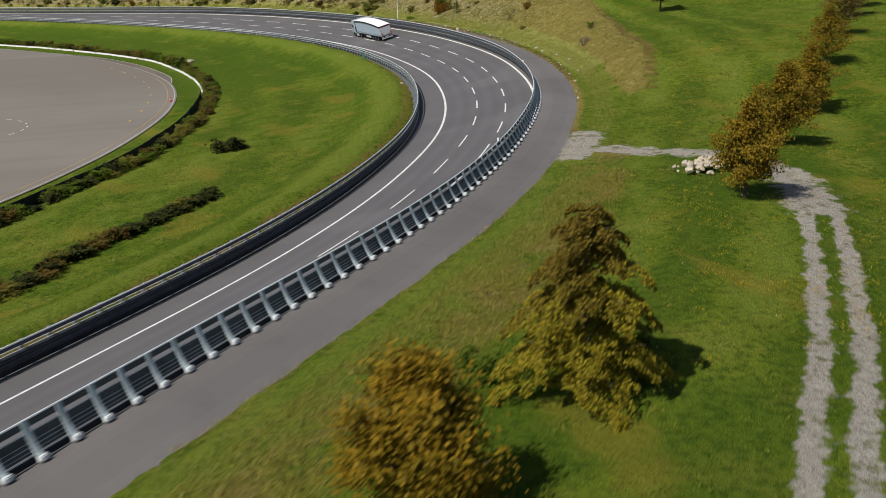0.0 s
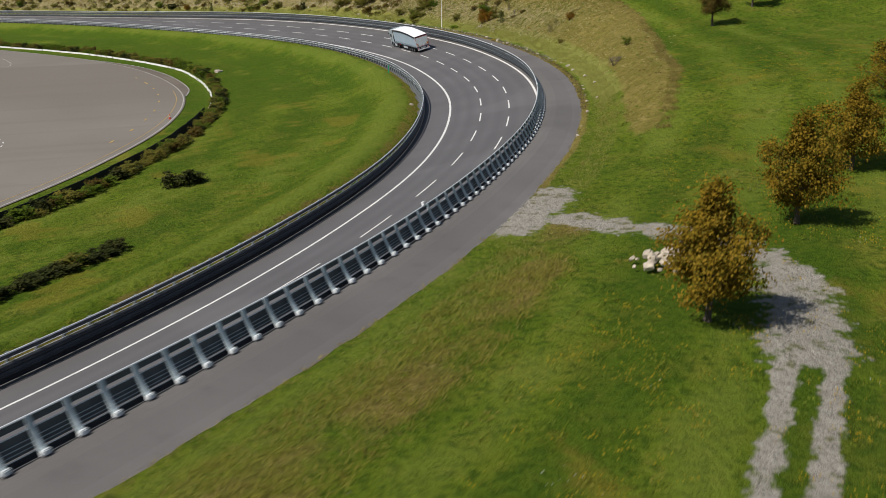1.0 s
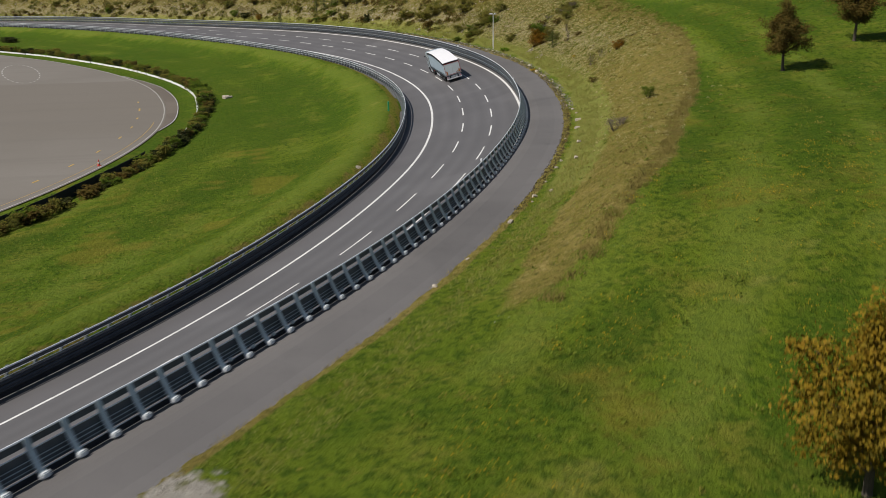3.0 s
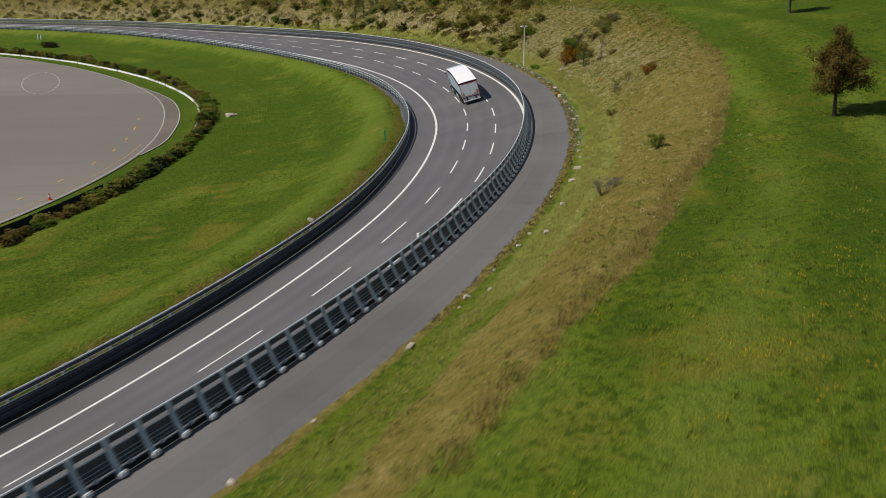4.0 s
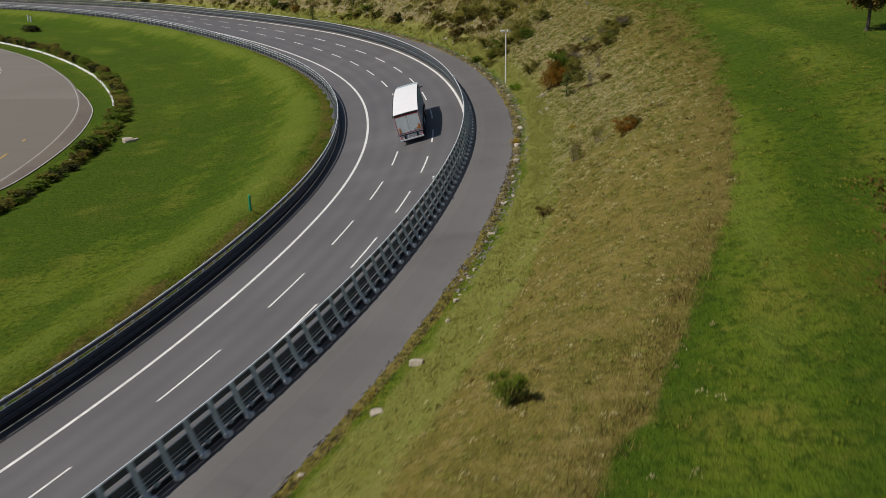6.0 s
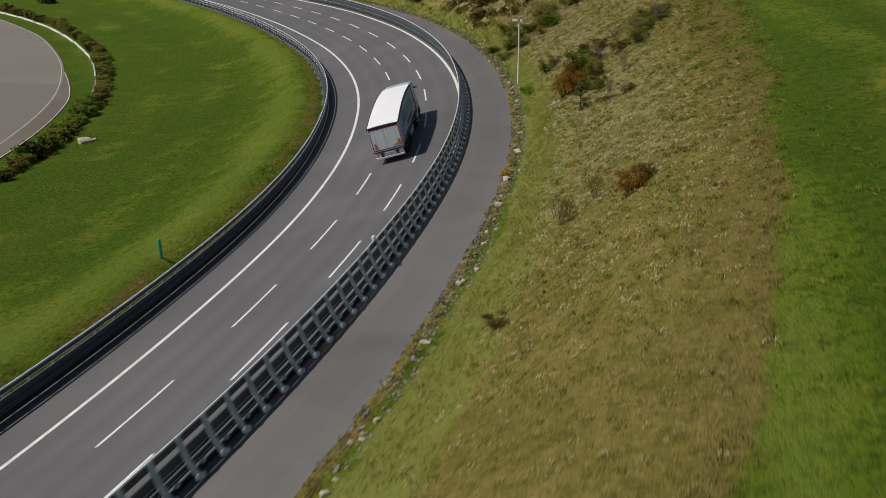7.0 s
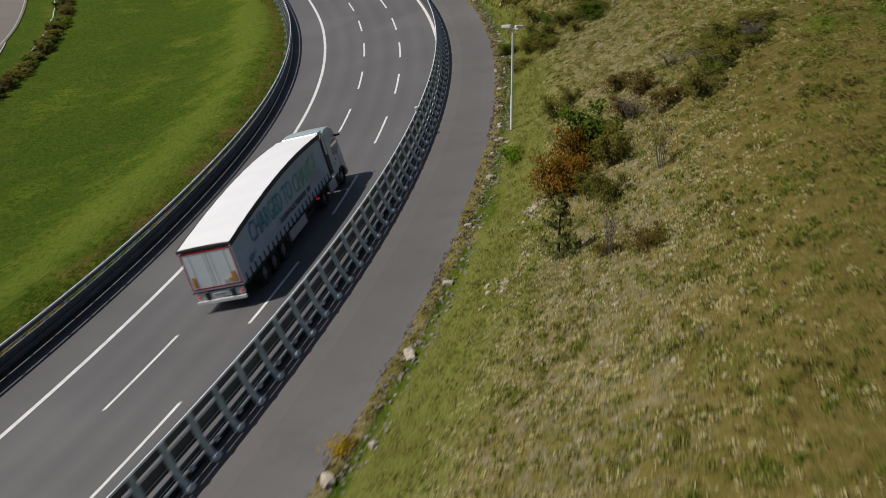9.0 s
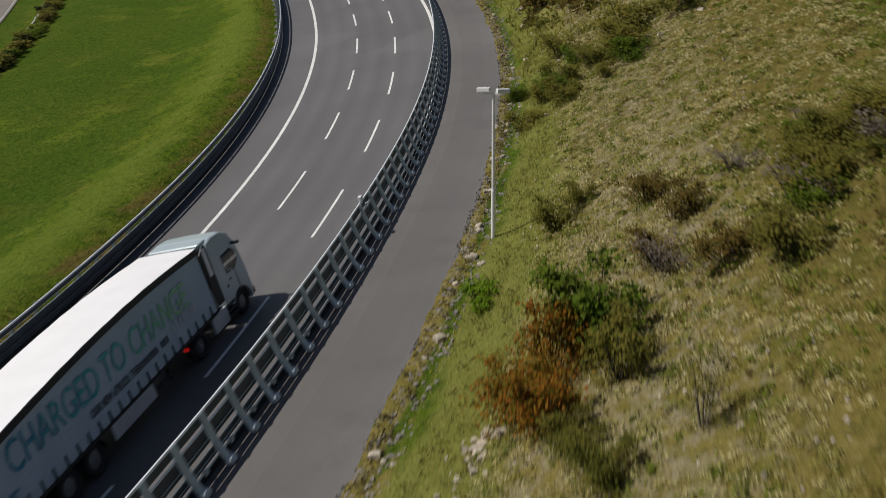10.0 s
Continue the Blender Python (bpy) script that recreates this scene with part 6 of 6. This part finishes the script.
# the hillside beside the pole
for kind, x, y, w, h, label in (
        ("rust", 65.7, 195.4, 2.1, 2.0, "rust-red autumn shrub on the dry bank"), ("rust", 66.8, 194.4, 1.8, 1.7, "rust-brown autumn shrub on the dry bank"), ("fine_green", 67.0, 197.6, 2.6, 2.7, "yellow-green shrub among rust-red ones"),
        ("rust", 66.2, 197.0, 1.7, 2.5, "rust-tipped tall shrub on the dry bank"), ("fine_olive", 66.7, 198.0, 1.7, 2.2, "olive shrub behind rust-red ones"), ("fine_olive", 68.2, 195.9, 1.7, 1.8, "olive shrub among rust-red ones"),
        ("fine_olive", 68.4, 192.0, 1.5, 1.2, "dark olive shrub on the dry bank"), ("fine_olive", 67.6, 193.3, 1.3, 1.1, "olive shrub on the dry bank"),
        ("fine_brown", 70.3, 185.5, 1.6, 0.6, "low dark brown shrub on the dry bank"), ("fine_brown", 69.0, 186.4, 1.2, 0.5, "low dark brown shrub on the dry bank"),
        ("sprig", 70.3, 192.8, 1.0, 1.9, "thin sapling with few leaves on the dry bank"), ("bare", 69.0, 186.0, 0.6, 1.8, "thin leafless sapling on the dry bank")):
    bush(kind, x, y, w, h, label, "shrubs on the bank", "shrub", "shrub")
for kind, x, y, w, h, label in (
        ("rust", 69.0, 159.6, 1.5, 1.15, "reddish-brown shrub on the dry bank"), ("fine_brown", 69.7, 160.3, 1.2, 0.9, "reddish-brown shrub on the dry bank"), ("fine_green", 61.6, 123.6, 1.1, 1.0, "small yellow-green bush on the dry bank"),
        ("sprig", 65.9, 160.4, 1.0, 1.7, "thin sapling with few leaves on the dry bank"), ("sprig", 67.5, 161.8, 0.9, 1.4, "thin sapling with few leaves on the dry bank"), ("bare", 56.8, 117.2, 1.6, 1.2, "leafless grey shrub on the dry bank"),
        ("bare", 57.6, 117.9, 1.2, 0.8, "leafless grey shrub on the dry bank"), ("fine_brown", 63.6, 150.0, 1.0, 0.7, "small brown shrub on the dry bank"), ("fine_brown", 67.4, 206.5, 1.5, 1.1, "small brown shrub near the pole"),
        ("fine_olive", 63.9, 207.9, 1.5, 1.3, "small olive shrub near the pole"), ("fine_olive", 64.6, 209.2, 1.2, 1.0, "small olive shrub near the pole"), ("lime", 62.2, 204.1, 1.2, 0.8, "bright green leafy plant beside the road"),
        ("lime", 62.6, 203.0, 0.9, 0.6, "bright green leafy plant beside the road"), ("fine_olive", 71.7, 198.5, 1.8, 1.3, "olive bush on the dry bank"),
        ("flower", 62.0, 177.9, 0.9, 0.5, "clump of yellow flowers at the asphalt's edge"), ("flower", 66.6, 172.1, 0.7, 0.4, "clump of yellow flowers on the dry bank")):
    bush(kind, x, y, w, h, label, "shrubs on the bank", "shrub", "shrub")
pine(67.0, 188.1, 2.4, 1.5, "slender grey-green pine sapling on the dry bank", 3)
THICKET = {"bare": "leafless grey-brown shrub in a thicket", "fine_green": "green shrub in a thicket", "fine_olive": "olive-green shrub in a thicket", "fine_brown": "brown shrub in a thicket"}
for x0, y0, dx, dy, n, odds in ((61.7, 227.8, 1.9, 2.2, 20, (1, 2, 9, 1)), (72.2, 203.4, 1.3, 2.1, 18, (1, 2, 9, 2)), (68.1, 203.2, 1.2, 2.4, 4, (4, 1, 5, 4))):
    for i in range(n):
        kind = bush_rnd.choices(tuple(THICKET), odds)[0]
        bush(kind, x0 + bush_rnd.gauss(0, dx), y0 + bush_rnd.gauss(0, dy), bush_rnd.uniform(1.2, 2.3), bush_rnd.uniform(0.6, 1.35), THICKET[kind], "shrubs of the thicket", "shrub", "shrub")
for x, y, h in ((30.6, 303.5, 4.8), (32.6, 302.1, 4.4), (28.6, 304.5, 3.6), (34.2, 300.9, 3.6), (39.0, 293.1, 4.0), (40.6, 291.9, 3.4), (18.5, 309.9, 3.2)):
    pine(x, y, h, h * 0.62, "dark green conifer on the far hillside", int(x))
FARB = {"dark": "dark green bush on the far hillside", "olive": "olive-brown bush on the far hillside", "brown": "brown autumn bush on the far hillside", "green": "green bush on the far hillside", "rust": "reddish autumn bush on the far hillside"}
for i in range(105):
    v = bush_rnd.uniform(236, 400)
    s = 17.8 + 27 * bush_rnd.random() ** 1.3
    p = on_road(arc_of(float(np.interp(v, CURVE[:, 1], CURVE[:, 0])), v), s)
    kind = bush_rnd.choices(("dark", "olive", "brown", "green", "rust"), (1, 7, 6, 4, 1))[0]
    bush(kind, p.x, p.y, bush_rnd.uniform(1.3, 3.4), bush_rnd.uniform(0.8, 2.2), FARB[kind], "bushes on the far hillside", "shrub", "shrub")
for x, y, w, h in ((55.1, 254.5, 4.0, 2.6), (61.1, 246.3, 3.6, 2.4), (65.1, 245.6, 3.2, 2.2), (57.6, 250.6, 3.0, 2.0), (36.4, 296.5, 4.0, 2.4), (63.5, 227.4, 2.6, 2.0), (60.0, 227.2, 2.2, 1.7), (62.8, 231.5, 3.0, 2.2), (65.9, 230.2, 2.4, 1.7), (58.4, 234.6, 2.4, 1.6)):
    bush("fine_olive", x, y, w, h, "olive-green bush on the hillside above the track", "bushes on the far hillside", "shrub", "shrub")


# ---- grass ----
def blades(name, x, y, height, width, blades_each, material, seed, lean=0.45, spread=0.12):
    """Loose blades of grass standing on the land, in one mesh."""
    rn = np.random.RandomState(seed)
    keep = gravel_mask(x, y) < 0.35
    x, y = x[keep], y[keep]
    h = (height[keep] if isinstance(height, np.ndarray) else np.full(len(x), height)) * rn.uniform(0.6, 1.4, len(x))
    z = land_z(x, y)
    n = len(x) * blades_each
    h = np.repeat(h, blades_each) * rn.uniform(0.6, 1.1, n)
    base = np.stack([np.repeat(x, blades_each) + rn.normal(0, spread, n), np.repeat(y, blades_each) + rn.normal(0, spread, n), np.repeat(z, blades_each) - 0.05], 1)
    q = rn.uniform(0, 6.28, n)
    w = width * rn.uniform(0.6, 1.4, n)
    side = np.stack([np.cos(q) * w, np.sin(q) * w, np.zeros(n)], 1)
    tip = base + np.stack([rn.normal(0, lean, n) * h, rn.normal(0, lean, n) * h, h], 1)
    ob = new(name, poly_mesh(name, np.stack([base - side, base + side, tip], 1), 3, material))
    return ob


def along(rn, n, a0, a1, s0, s1, power=1.0):
    """Random places beside the track."""
    a, s = rn.uniform(a0, a1, n), s0 + (s1 - s0) * rn.rand(n) ** power
    x, y = np.interp(a, ARC, CURVE[:, 0]), np.interp(a, ARC, CURVE[:, 1])
    s = true_offset(s, y)
    return x + np.interp(a, ARC, NORM[:, 0]) * s, y + np.interp(a, ARC, NORM[:, 1]) * s


def patchy(x, y, scale, seed, level):
    """Keep places in uneven drifts."""
    wx, wy = x + scale * 0.5 * wobble(x, y, scale * 1.9, seed + 70), y + scale * 0.5 * wobble(x, y, scale * 2.3, seed + 71)
    return 0.7 * wobble(wx, wy, scale, seed) + 0.5 * wobble(wy, wx, scale * 0.37, seed + 72) + np.random.RandomState(seed).normal(0, 0.22, len(x)) > level


gr = np.random.RandomState(5)
AB = arc_of(47.0, 190.0)
AA = arc_of(28.3, 101.0)
def clumps(name, x, y, radius, height, each, size, material, seed, label):
    """Low domes of short leaves and stalks, in one mesh."""
    rn = np.random.RandomState(seed)
    keep = gravel_mask(x, y) < 0.35
    x, y = x[keep], y[keep]
    k = np.repeat(rn.uniform(0.5, 1.5, len(x)), each)
    n = len(k)
    q, f = rn.uniform(0, 6.28, n), np.sqrt(rn.rand(n))
    c = np.stack([np.repeat(x, each) + radius * k * f * np.cos(q), np.repeat(y, each) + radius * k * f * np.sin(q), np.repeat(land_z(x, y), each) + height * k * (1 - f * f) * rn.uniform(0.5, 1.1, n)], 1)
    tagged(new(name, poly_mesh(name, leaf_quads(c, size, rn, 0.3, None, 2.6), 4, material)), label, "grass", kind="stuff")


# dry grass of the bank
BANK_V, BANK_S = [80, 92, 99, 108, 119, 130, 140, 150, 162, 174, 192, 209], [21.7, 22.7, 23.5, 24.7, 24.9, 26.6, 27.7, 28.8, 29.6, 31.2, 33, 40]
x, y = along(gr, 120000, AA - 6, AB + 50, 16.6, 36)
s_, v_ = offset_of(x, y)
on_bank = s_ < np.interp(v_, BANK_V, BANK_S)
k_ = on_bank & patchy(x, y, 5, 21, 0.0) & (gr.rand(len(x)) < (0.6 + 0.4 * ease(v_, 140, 170)) * (1 - 0.6 * ease(s_, 23, 27)))
tagged(blades("dry_grass", x[k_], y[k_], 0.12, 0.016, 5, L_STRAW, 1, 0.8), "straw-coloured dry grass tufts on the bank", "grass", kind="stuff")
k_ = on_bank & patchy(x, y, 4, 22, 0.05) & (gr.rand(len(x)) < (0.55 + 0.45 * ease(v_, 140, 170)) * (1 - 0.7 * ease(s_, 22, 26)))
tagged(blades("bank_grass", x[k_] + 0.2, y[k_] + 0.1, 0.13, 0.016, 5, L_OLIVEGRASS, 2, 0.8), "olive-green grass tufts on the bank", "grass", kind="stuff")
# low clumps: bleached on the sunny foot of the bank, brown and green among them
x, y = along(gr, 26000, AA + 14, AB + 45, 17.4, 31, 1.15)
s_, v_ = offset_of(x, y)
foot = s_ < np.interp(v_, BANK_V, BANK_S) - np.interp(v_, [130, 160, 209], [0.5, 2.5, 9]) + gr.normal(0, 1.4, len(x))
k_ = foot & (s_ > 18.6) & patchy(x, y, 3.2, 27, 0.14 - 0.14 * ease(v_, 158, 178)) & (gr.rand(len(x)) < 0.10 + 0.90 * ease(v_, 142, 172))
clumps("cream_tussocks", x[k_], y[k_], 0.17, 0.16, 20, 0.036, L_CREAM, 17, "bleached cream tussocks on the dry bank")
k_ = foot & (s_ > 18.4) & patchy(x, y, 2.2, 29, 0.22) & (gr.rand(len(x)) < 0.15 + 0.85 * ease(v_, 140, 168))
clumps("pale_tufts", x[k_], y[k_], 0.18, 0.12, 18, 0.034, L_PALE, 13, "bleached pale grass tufts on the bank")
x, y = along(gr, 26000, AA - 4, AB + 45, 17.0, 36)
s_, v_ = offset_of(x, y)
on_bank = s_ < np.interp(v_, BANK_V, BANK_S)
k_ = on_bank & (s_ > 18.7) & patchy(x, y, 2.6, 28, 0.42 - 0.24 * ease(v_, 158, 178)) & (gr.rand(len(x)) < 0.12 + 0.88 * ease(v_, 140, 170))
clumps("herb_clumps", x[k_], y[k_], 0.22, 0.17, 22, 0.045, L_HERB, 18, "dark green herb clumps on the dry bank")
k_ = on_bank & (s_ > 18.7) & patchy(x, y, 3.4, 30, 0.40) & (gr.rand(len(x)) < 0.12 + 0.88 * ease(v_, 138, 172))
clumps("brown_clumps", x[k_], y[k_], 0.22, 0.14, 22, 0.042, L_BROWN, 19, "brown withered herb clumps on the dry bank")
k_ = on_bank & patchy(x, y, 1.9, 35, 0.05) & (gr.rand(len(x)) < (0.25 + 0.75 * ease(v_, 140, 170)) * (1 - 0.7 * ease(s_, 23, 27)))
clumps("olive_clumps", x[k_], y[k_], 0.24, 0.18, 20, 0.045, L_VERGE, 22, "light olive grass clumps on the dry bank")
# tall grass left standing where the mown meadow begins
x, y = along(gr, 13000, AA - 12, arc_of(45.5, 162), 19, 32)
s_, v_ = offset_of(x, y)
rim = s_ - np.interp(v_, BANK_V, BANK_S)
k_ = (rim > -0.9) & (rim < 0.1 + 0.3 * wobble(x, y, 3, 44)) & (v_ > 90) & (gr.rand(len(x)) < 1 - 0.85 * ease(v_, 128, 155))
tagged(blades("tall_edge_grass", x[k_], y[k_], 0.28, 0.018, 12, L_TALL, 20, 0.5, 0.2), "tall brown grass along the mown meadow's edge", "grass", kind="stuff")
# scrub too dense to pick apart on the far hillside
for name, n, material, seed, label in (("olive_scrub", 900, L_OLIVE, 31, "olive scrub covering the far hillside"), ("brown_scrub", 700, L_BROWN, 32, "brown autumn scrub covering the far hillside")):
    x, y = along(gr, n, AB + 44, float(ARC[-1]) - 70, 18, 46)
    k_ = patchy(x, y, 12, seed, -0.1)
    clumps(name, x[k_], y[k_], 0.95, 0.95, 110, 0.15, material, seed, label)
# rough strip between the road and the meadow
x, y = along(gr, 9000, 60, 160, 17.0, 22.0)
s_, v_ = offset_of(x, y)
k_ = (v_ < 82) & (s_ < np.interp(v_, [50, 68, 80], [21.6, 21.4, 20.5])) & patchy(x, y, 5, 25, -0.15)
tagged(blades("rough_grass", x[k_], y[k_], 0.24, 0.022, 9, L_OLIVEGRASS, 15, 0.8, 0.2), "rough tall olive grass between road and meadow", "grass", kind="stuff")
x, y = along(gr, 2600, 60, 160, 17.5, 22.0)
s_, v_ = offset_of(x, y)
k_ = (v_ < 80) & (s_ < np.interp(v_, [50, 68, 80], [21.4, 21.2, 20])) & patchy(x, y, 4, 26, 0.1)
tagged(blades("rough_straw", x[k_], y[k_], 0.26, 0.020, 8, L_STRAW, 16, 0.7, 0.2), "dead stalks between road and meadow", "grass", kind="stuff")
# far hillside, coarser
x, y = along(gr, 14000, AB + 40, float(ARC[-1]) - 60, 16.6, 46)
tagged(blades("far_grass", x, y, 0.55, 0.07, 5, L_OLIVEGRASS, 3, spread=0.3), "rough olive grass on the far hillside", "grass", kind="stuff")
x, y = along(gr, 1800, AB + 40, float(ARC[-1]) - 60, 17, 46)
tagged(blades("far_straw", x, y, 0.5, 0.07, 5, L_STRAW, 4, spread=0.3), "rough straw grass on the far hillside", "grass", kind="stuff")
# meadow on the outside of the bend
x, y = gr.uniform(-5, 100, 42000), gr.uniform(12, 165, 42000)
s_, v_ = offset_of(x, y)
k_ = (s_ > 16.0) & (s_ < 60) & ((v_ < 100) | (s_ > np.interp(v_, [88, 109, 131, 155, 187, 209], [22, 25.2, 27.2, 29.6, 32, 40])))
x, y = x[k_], y[k_]
tagged(blades("meadow_grass", x, y, 0.12, 0.024, 6, L_BLADE, 6, 0.9, 0.3), "fresh green meadow grass", "grass", kind="stuff")
k_ = patchy(x, y, 9, 31, 0.48)
clumps("meadow_tall_grass", x[k_], y[k_], 0.32, 0.10, 12, 0.055, L_OLIVEGRASS, 7, "taller yellowing grass in drifts on the meadow")
k_ = patchy(x, y, 1.6, 34, 0.34)
clumps("meadow_clover", x[k_], y[k_], 0.34, 0.10, 14, 0.06, L_HERB, 24, "dark green clover patches in the meadow")
# verges
x, y = along(gr, 20000, 60, 430, 15.8, 18.7, 1.2)
tagged(blades("verge_grass", x, y, 0.20, 0.02, 6, L_VERGE, 8, 0.6), "light green rough grass along the asphalt", "grass", kind="stuff")
x, y = along(gr, 14000, 60, 430, 15.3, 16.0)
near_ = y < 100
tagged(blades("verge_straw", x[near_], y[near_], 0.20, 0.02, 5, L_STRAW, 9), "straw and dead stalks along the asphalt", "grass", kind="stuff")
clumps("edge_weeds", x[~near_][::2], y[~near_][::2], 0.15, 0.18, 10, 0.045, L_WEED, 21, "dark withered weeds along the asphalt's edge")
x, y = along(gr, 9000, 60, 400, -4.3, -5.6)
tagged(blades("inner_verge_grass", x, y, 0.15, 0.02, 5, L_OLIVEGRASS, 10, 0.7), "rough olive grass behind the inner rail", "grass", kind="stuff")
x, y = along(gr, 17000, 70, 400, -6.5, -34)
k_ = gr.rand(len(x)) < 1 - 0.35 * ease(y, 140, 180)
x, y = x[k_], y[k_]
tagged(blades("infield_grass", x, y, 0.13, 0.04, 5, L_BLADE, 11, 0.9, 0.35), "green grass of the infield", "grass", kind="stuff")
x, y = along(gr, 9000, 70, 330, -12, -34)
k_ = patchy(x, y, 8, 41, 0.15) & (y < 150)
tagged(blades("infield_straw", x[k_], y[k_], 0.18, 0.04, 5, L_OLIVEGRASS, 12, 0.9, 0.35), "yellowing drifts of infield grass", "grass", kind="stuff")


def specks(name, x, y, size, each, material, label, seed, up=0.22):
    """Flower heads above the grass."""
    rn = np.random.RandomState(seed)
    c = np.stack([np.repeat(x, each) + rn.normal(0, 0.24, len(x) * each), np.repeat(y, each) + rn.normal(0, 0.24, len(x) * each), np.repeat(land_z(x, y), each) + rn.uniform(0.6, 1.2, len(x) * each) * up], 1)
    tagged(new(name, poly_mesh(name, leaf_quads(c, size, rn, 1.5, None, 1.0), 4, material)), label, "flowers", kind="stuff")


x, y = gr.uniform(8, 95, 14000), gr.uniform(25, 130, 14000)
s_, v_ = offset_of(x, y)
k_ = (s_ > 23) & (s_ < 55) & (y < 100 - 0.3 * np.abs(x - 50)) & patchy(x, y, 14, 51, 0.14)
specks("yellow_flowers", x[k_], y[k_], 0.06, 13, L_FLOWER, "small yellow flowers scattered in the meadow", 3)
k_ = (s_ > 20) & (s_ < 55) & patchy(x, y, 8, 52, 0.72) & (y < 95)
specks("white_flowers", x[k_], y[k_], 0.05, 4, L_WHITE, "small white flowers in loose clumps in the meadow", 4)
x, y = along(gr, 3000, AA, AB + 20, 15.5, 16.6)
k_ = patchy(x, y, 6, 53, 0.45)
specks("edge_flowers", x[k_], y[k_], 0.05, 4, L_FLOWER, "small yellow flowers along the asphalt", 5)


# ---- loose stones on the bank and along the road ----
def rubble(name, x, y, size, label, seed, sink=0.15, material=M_STONE):
    """Small angular stones in one mesh."""
    rn = np.random.RandomState(seed)
    n = len(x)
    cube = np.array([(-1, -1, -1), (1, -1, -1), (1, 1, -1), (-1, 1, -1), (-0.7, -0.8, 1), (0.8, -0.6, 1), (0.6, 0.8, 1), (-0.8, 0.6, 1)], float) * 0.5
    faces = np.array([(0, 1, 5, 4), (1, 2, 6, 5), (2, 3, 7, 6), (3, 0, 4, 7), (4, 5, 6, 7)])
    k = size * rn.uniform(0.5, 1.5, n)
    q = rn.uniform(0, 6.28, n)
    v = cube[None] * (k[:, None, None] * rn.uniform(0.6, 1.3, (n, 1, 3))) + rn.normal(0, 0.10, (n, 8, 3)) * k[:, None, None]
    v = np.stack([v[:, :, 0] * np.cos(q)[:, None] - v[:, :, 1] * np.sin(q)[:, None], v[:, :, 0] * np.sin(q)[:, None] + v[:, :, 1] * np.cos(q)[:, None], v[:, :, 2] * 0.7], 2)
    v += np.stack([x, y, land_z(x, y) + k * sink], 1)[:, None, :]
    f = (faces[None] + (np.arange(n) * 8)[:, None, None]).reshape(-1, 4)
    tagged(mesh_object(name, v.reshape(-1, 3), f, material), label, "stones", kind="stuff")


x, y = along(gr, 4500, arc_of(45, 163), AB + 60, 17.8, 26)
k_ = patchy(x, y, 4, 61, 0.22)
rubble("bank_stones", x[k_], y[k_], 0.085, "pale limestone rubble scattered on the bank", 1, 0.2)
x, y = along(gr, 3000, arc_of(43, 145), AB + 90, 15.45, 16.6, 1.3)
rubble("edge_rubble", x, y, 0.11, "grey stone rubble along the asphalt's edge", 2, 0.5, M_RUBBLE)
x, y = along(gr, 3500, AB + 30, float(ARC[-1]) - 60, 17, 44)
k_ = patchy(x, y, 9, 62, 0.1)
rubble("hill_stones", x[k_], y[k_], 0.25, "pale stones on the far hillside", 3, 0.25)
x, y = gr.uniform(0, 38, 6000), gr.uniform(8, 72, 6000)
k_ = gravel_mask(x, y) > 0.55
rubble("track_stones", x[k_], y[k_], 0.05, "pale gravel on the worn track", 4, 0.3)
x, y = 64.9 + gr.normal(0, 0.35, 40), 194.6 + gr.normal(0, 0.8, 40)
rubble("pale_outcrop", x, y, 0.17, "pale rock and sand showing through the bank", 5, 0.1)
x, y = 65.2 + gr.normal(0, 0.4, 24), 187.9 + gr.normal(0, 1.2, 24)
rubble("pale_scree", x, y, 0.16, "pale rock and sand showing through the bank", 6, 0.1)
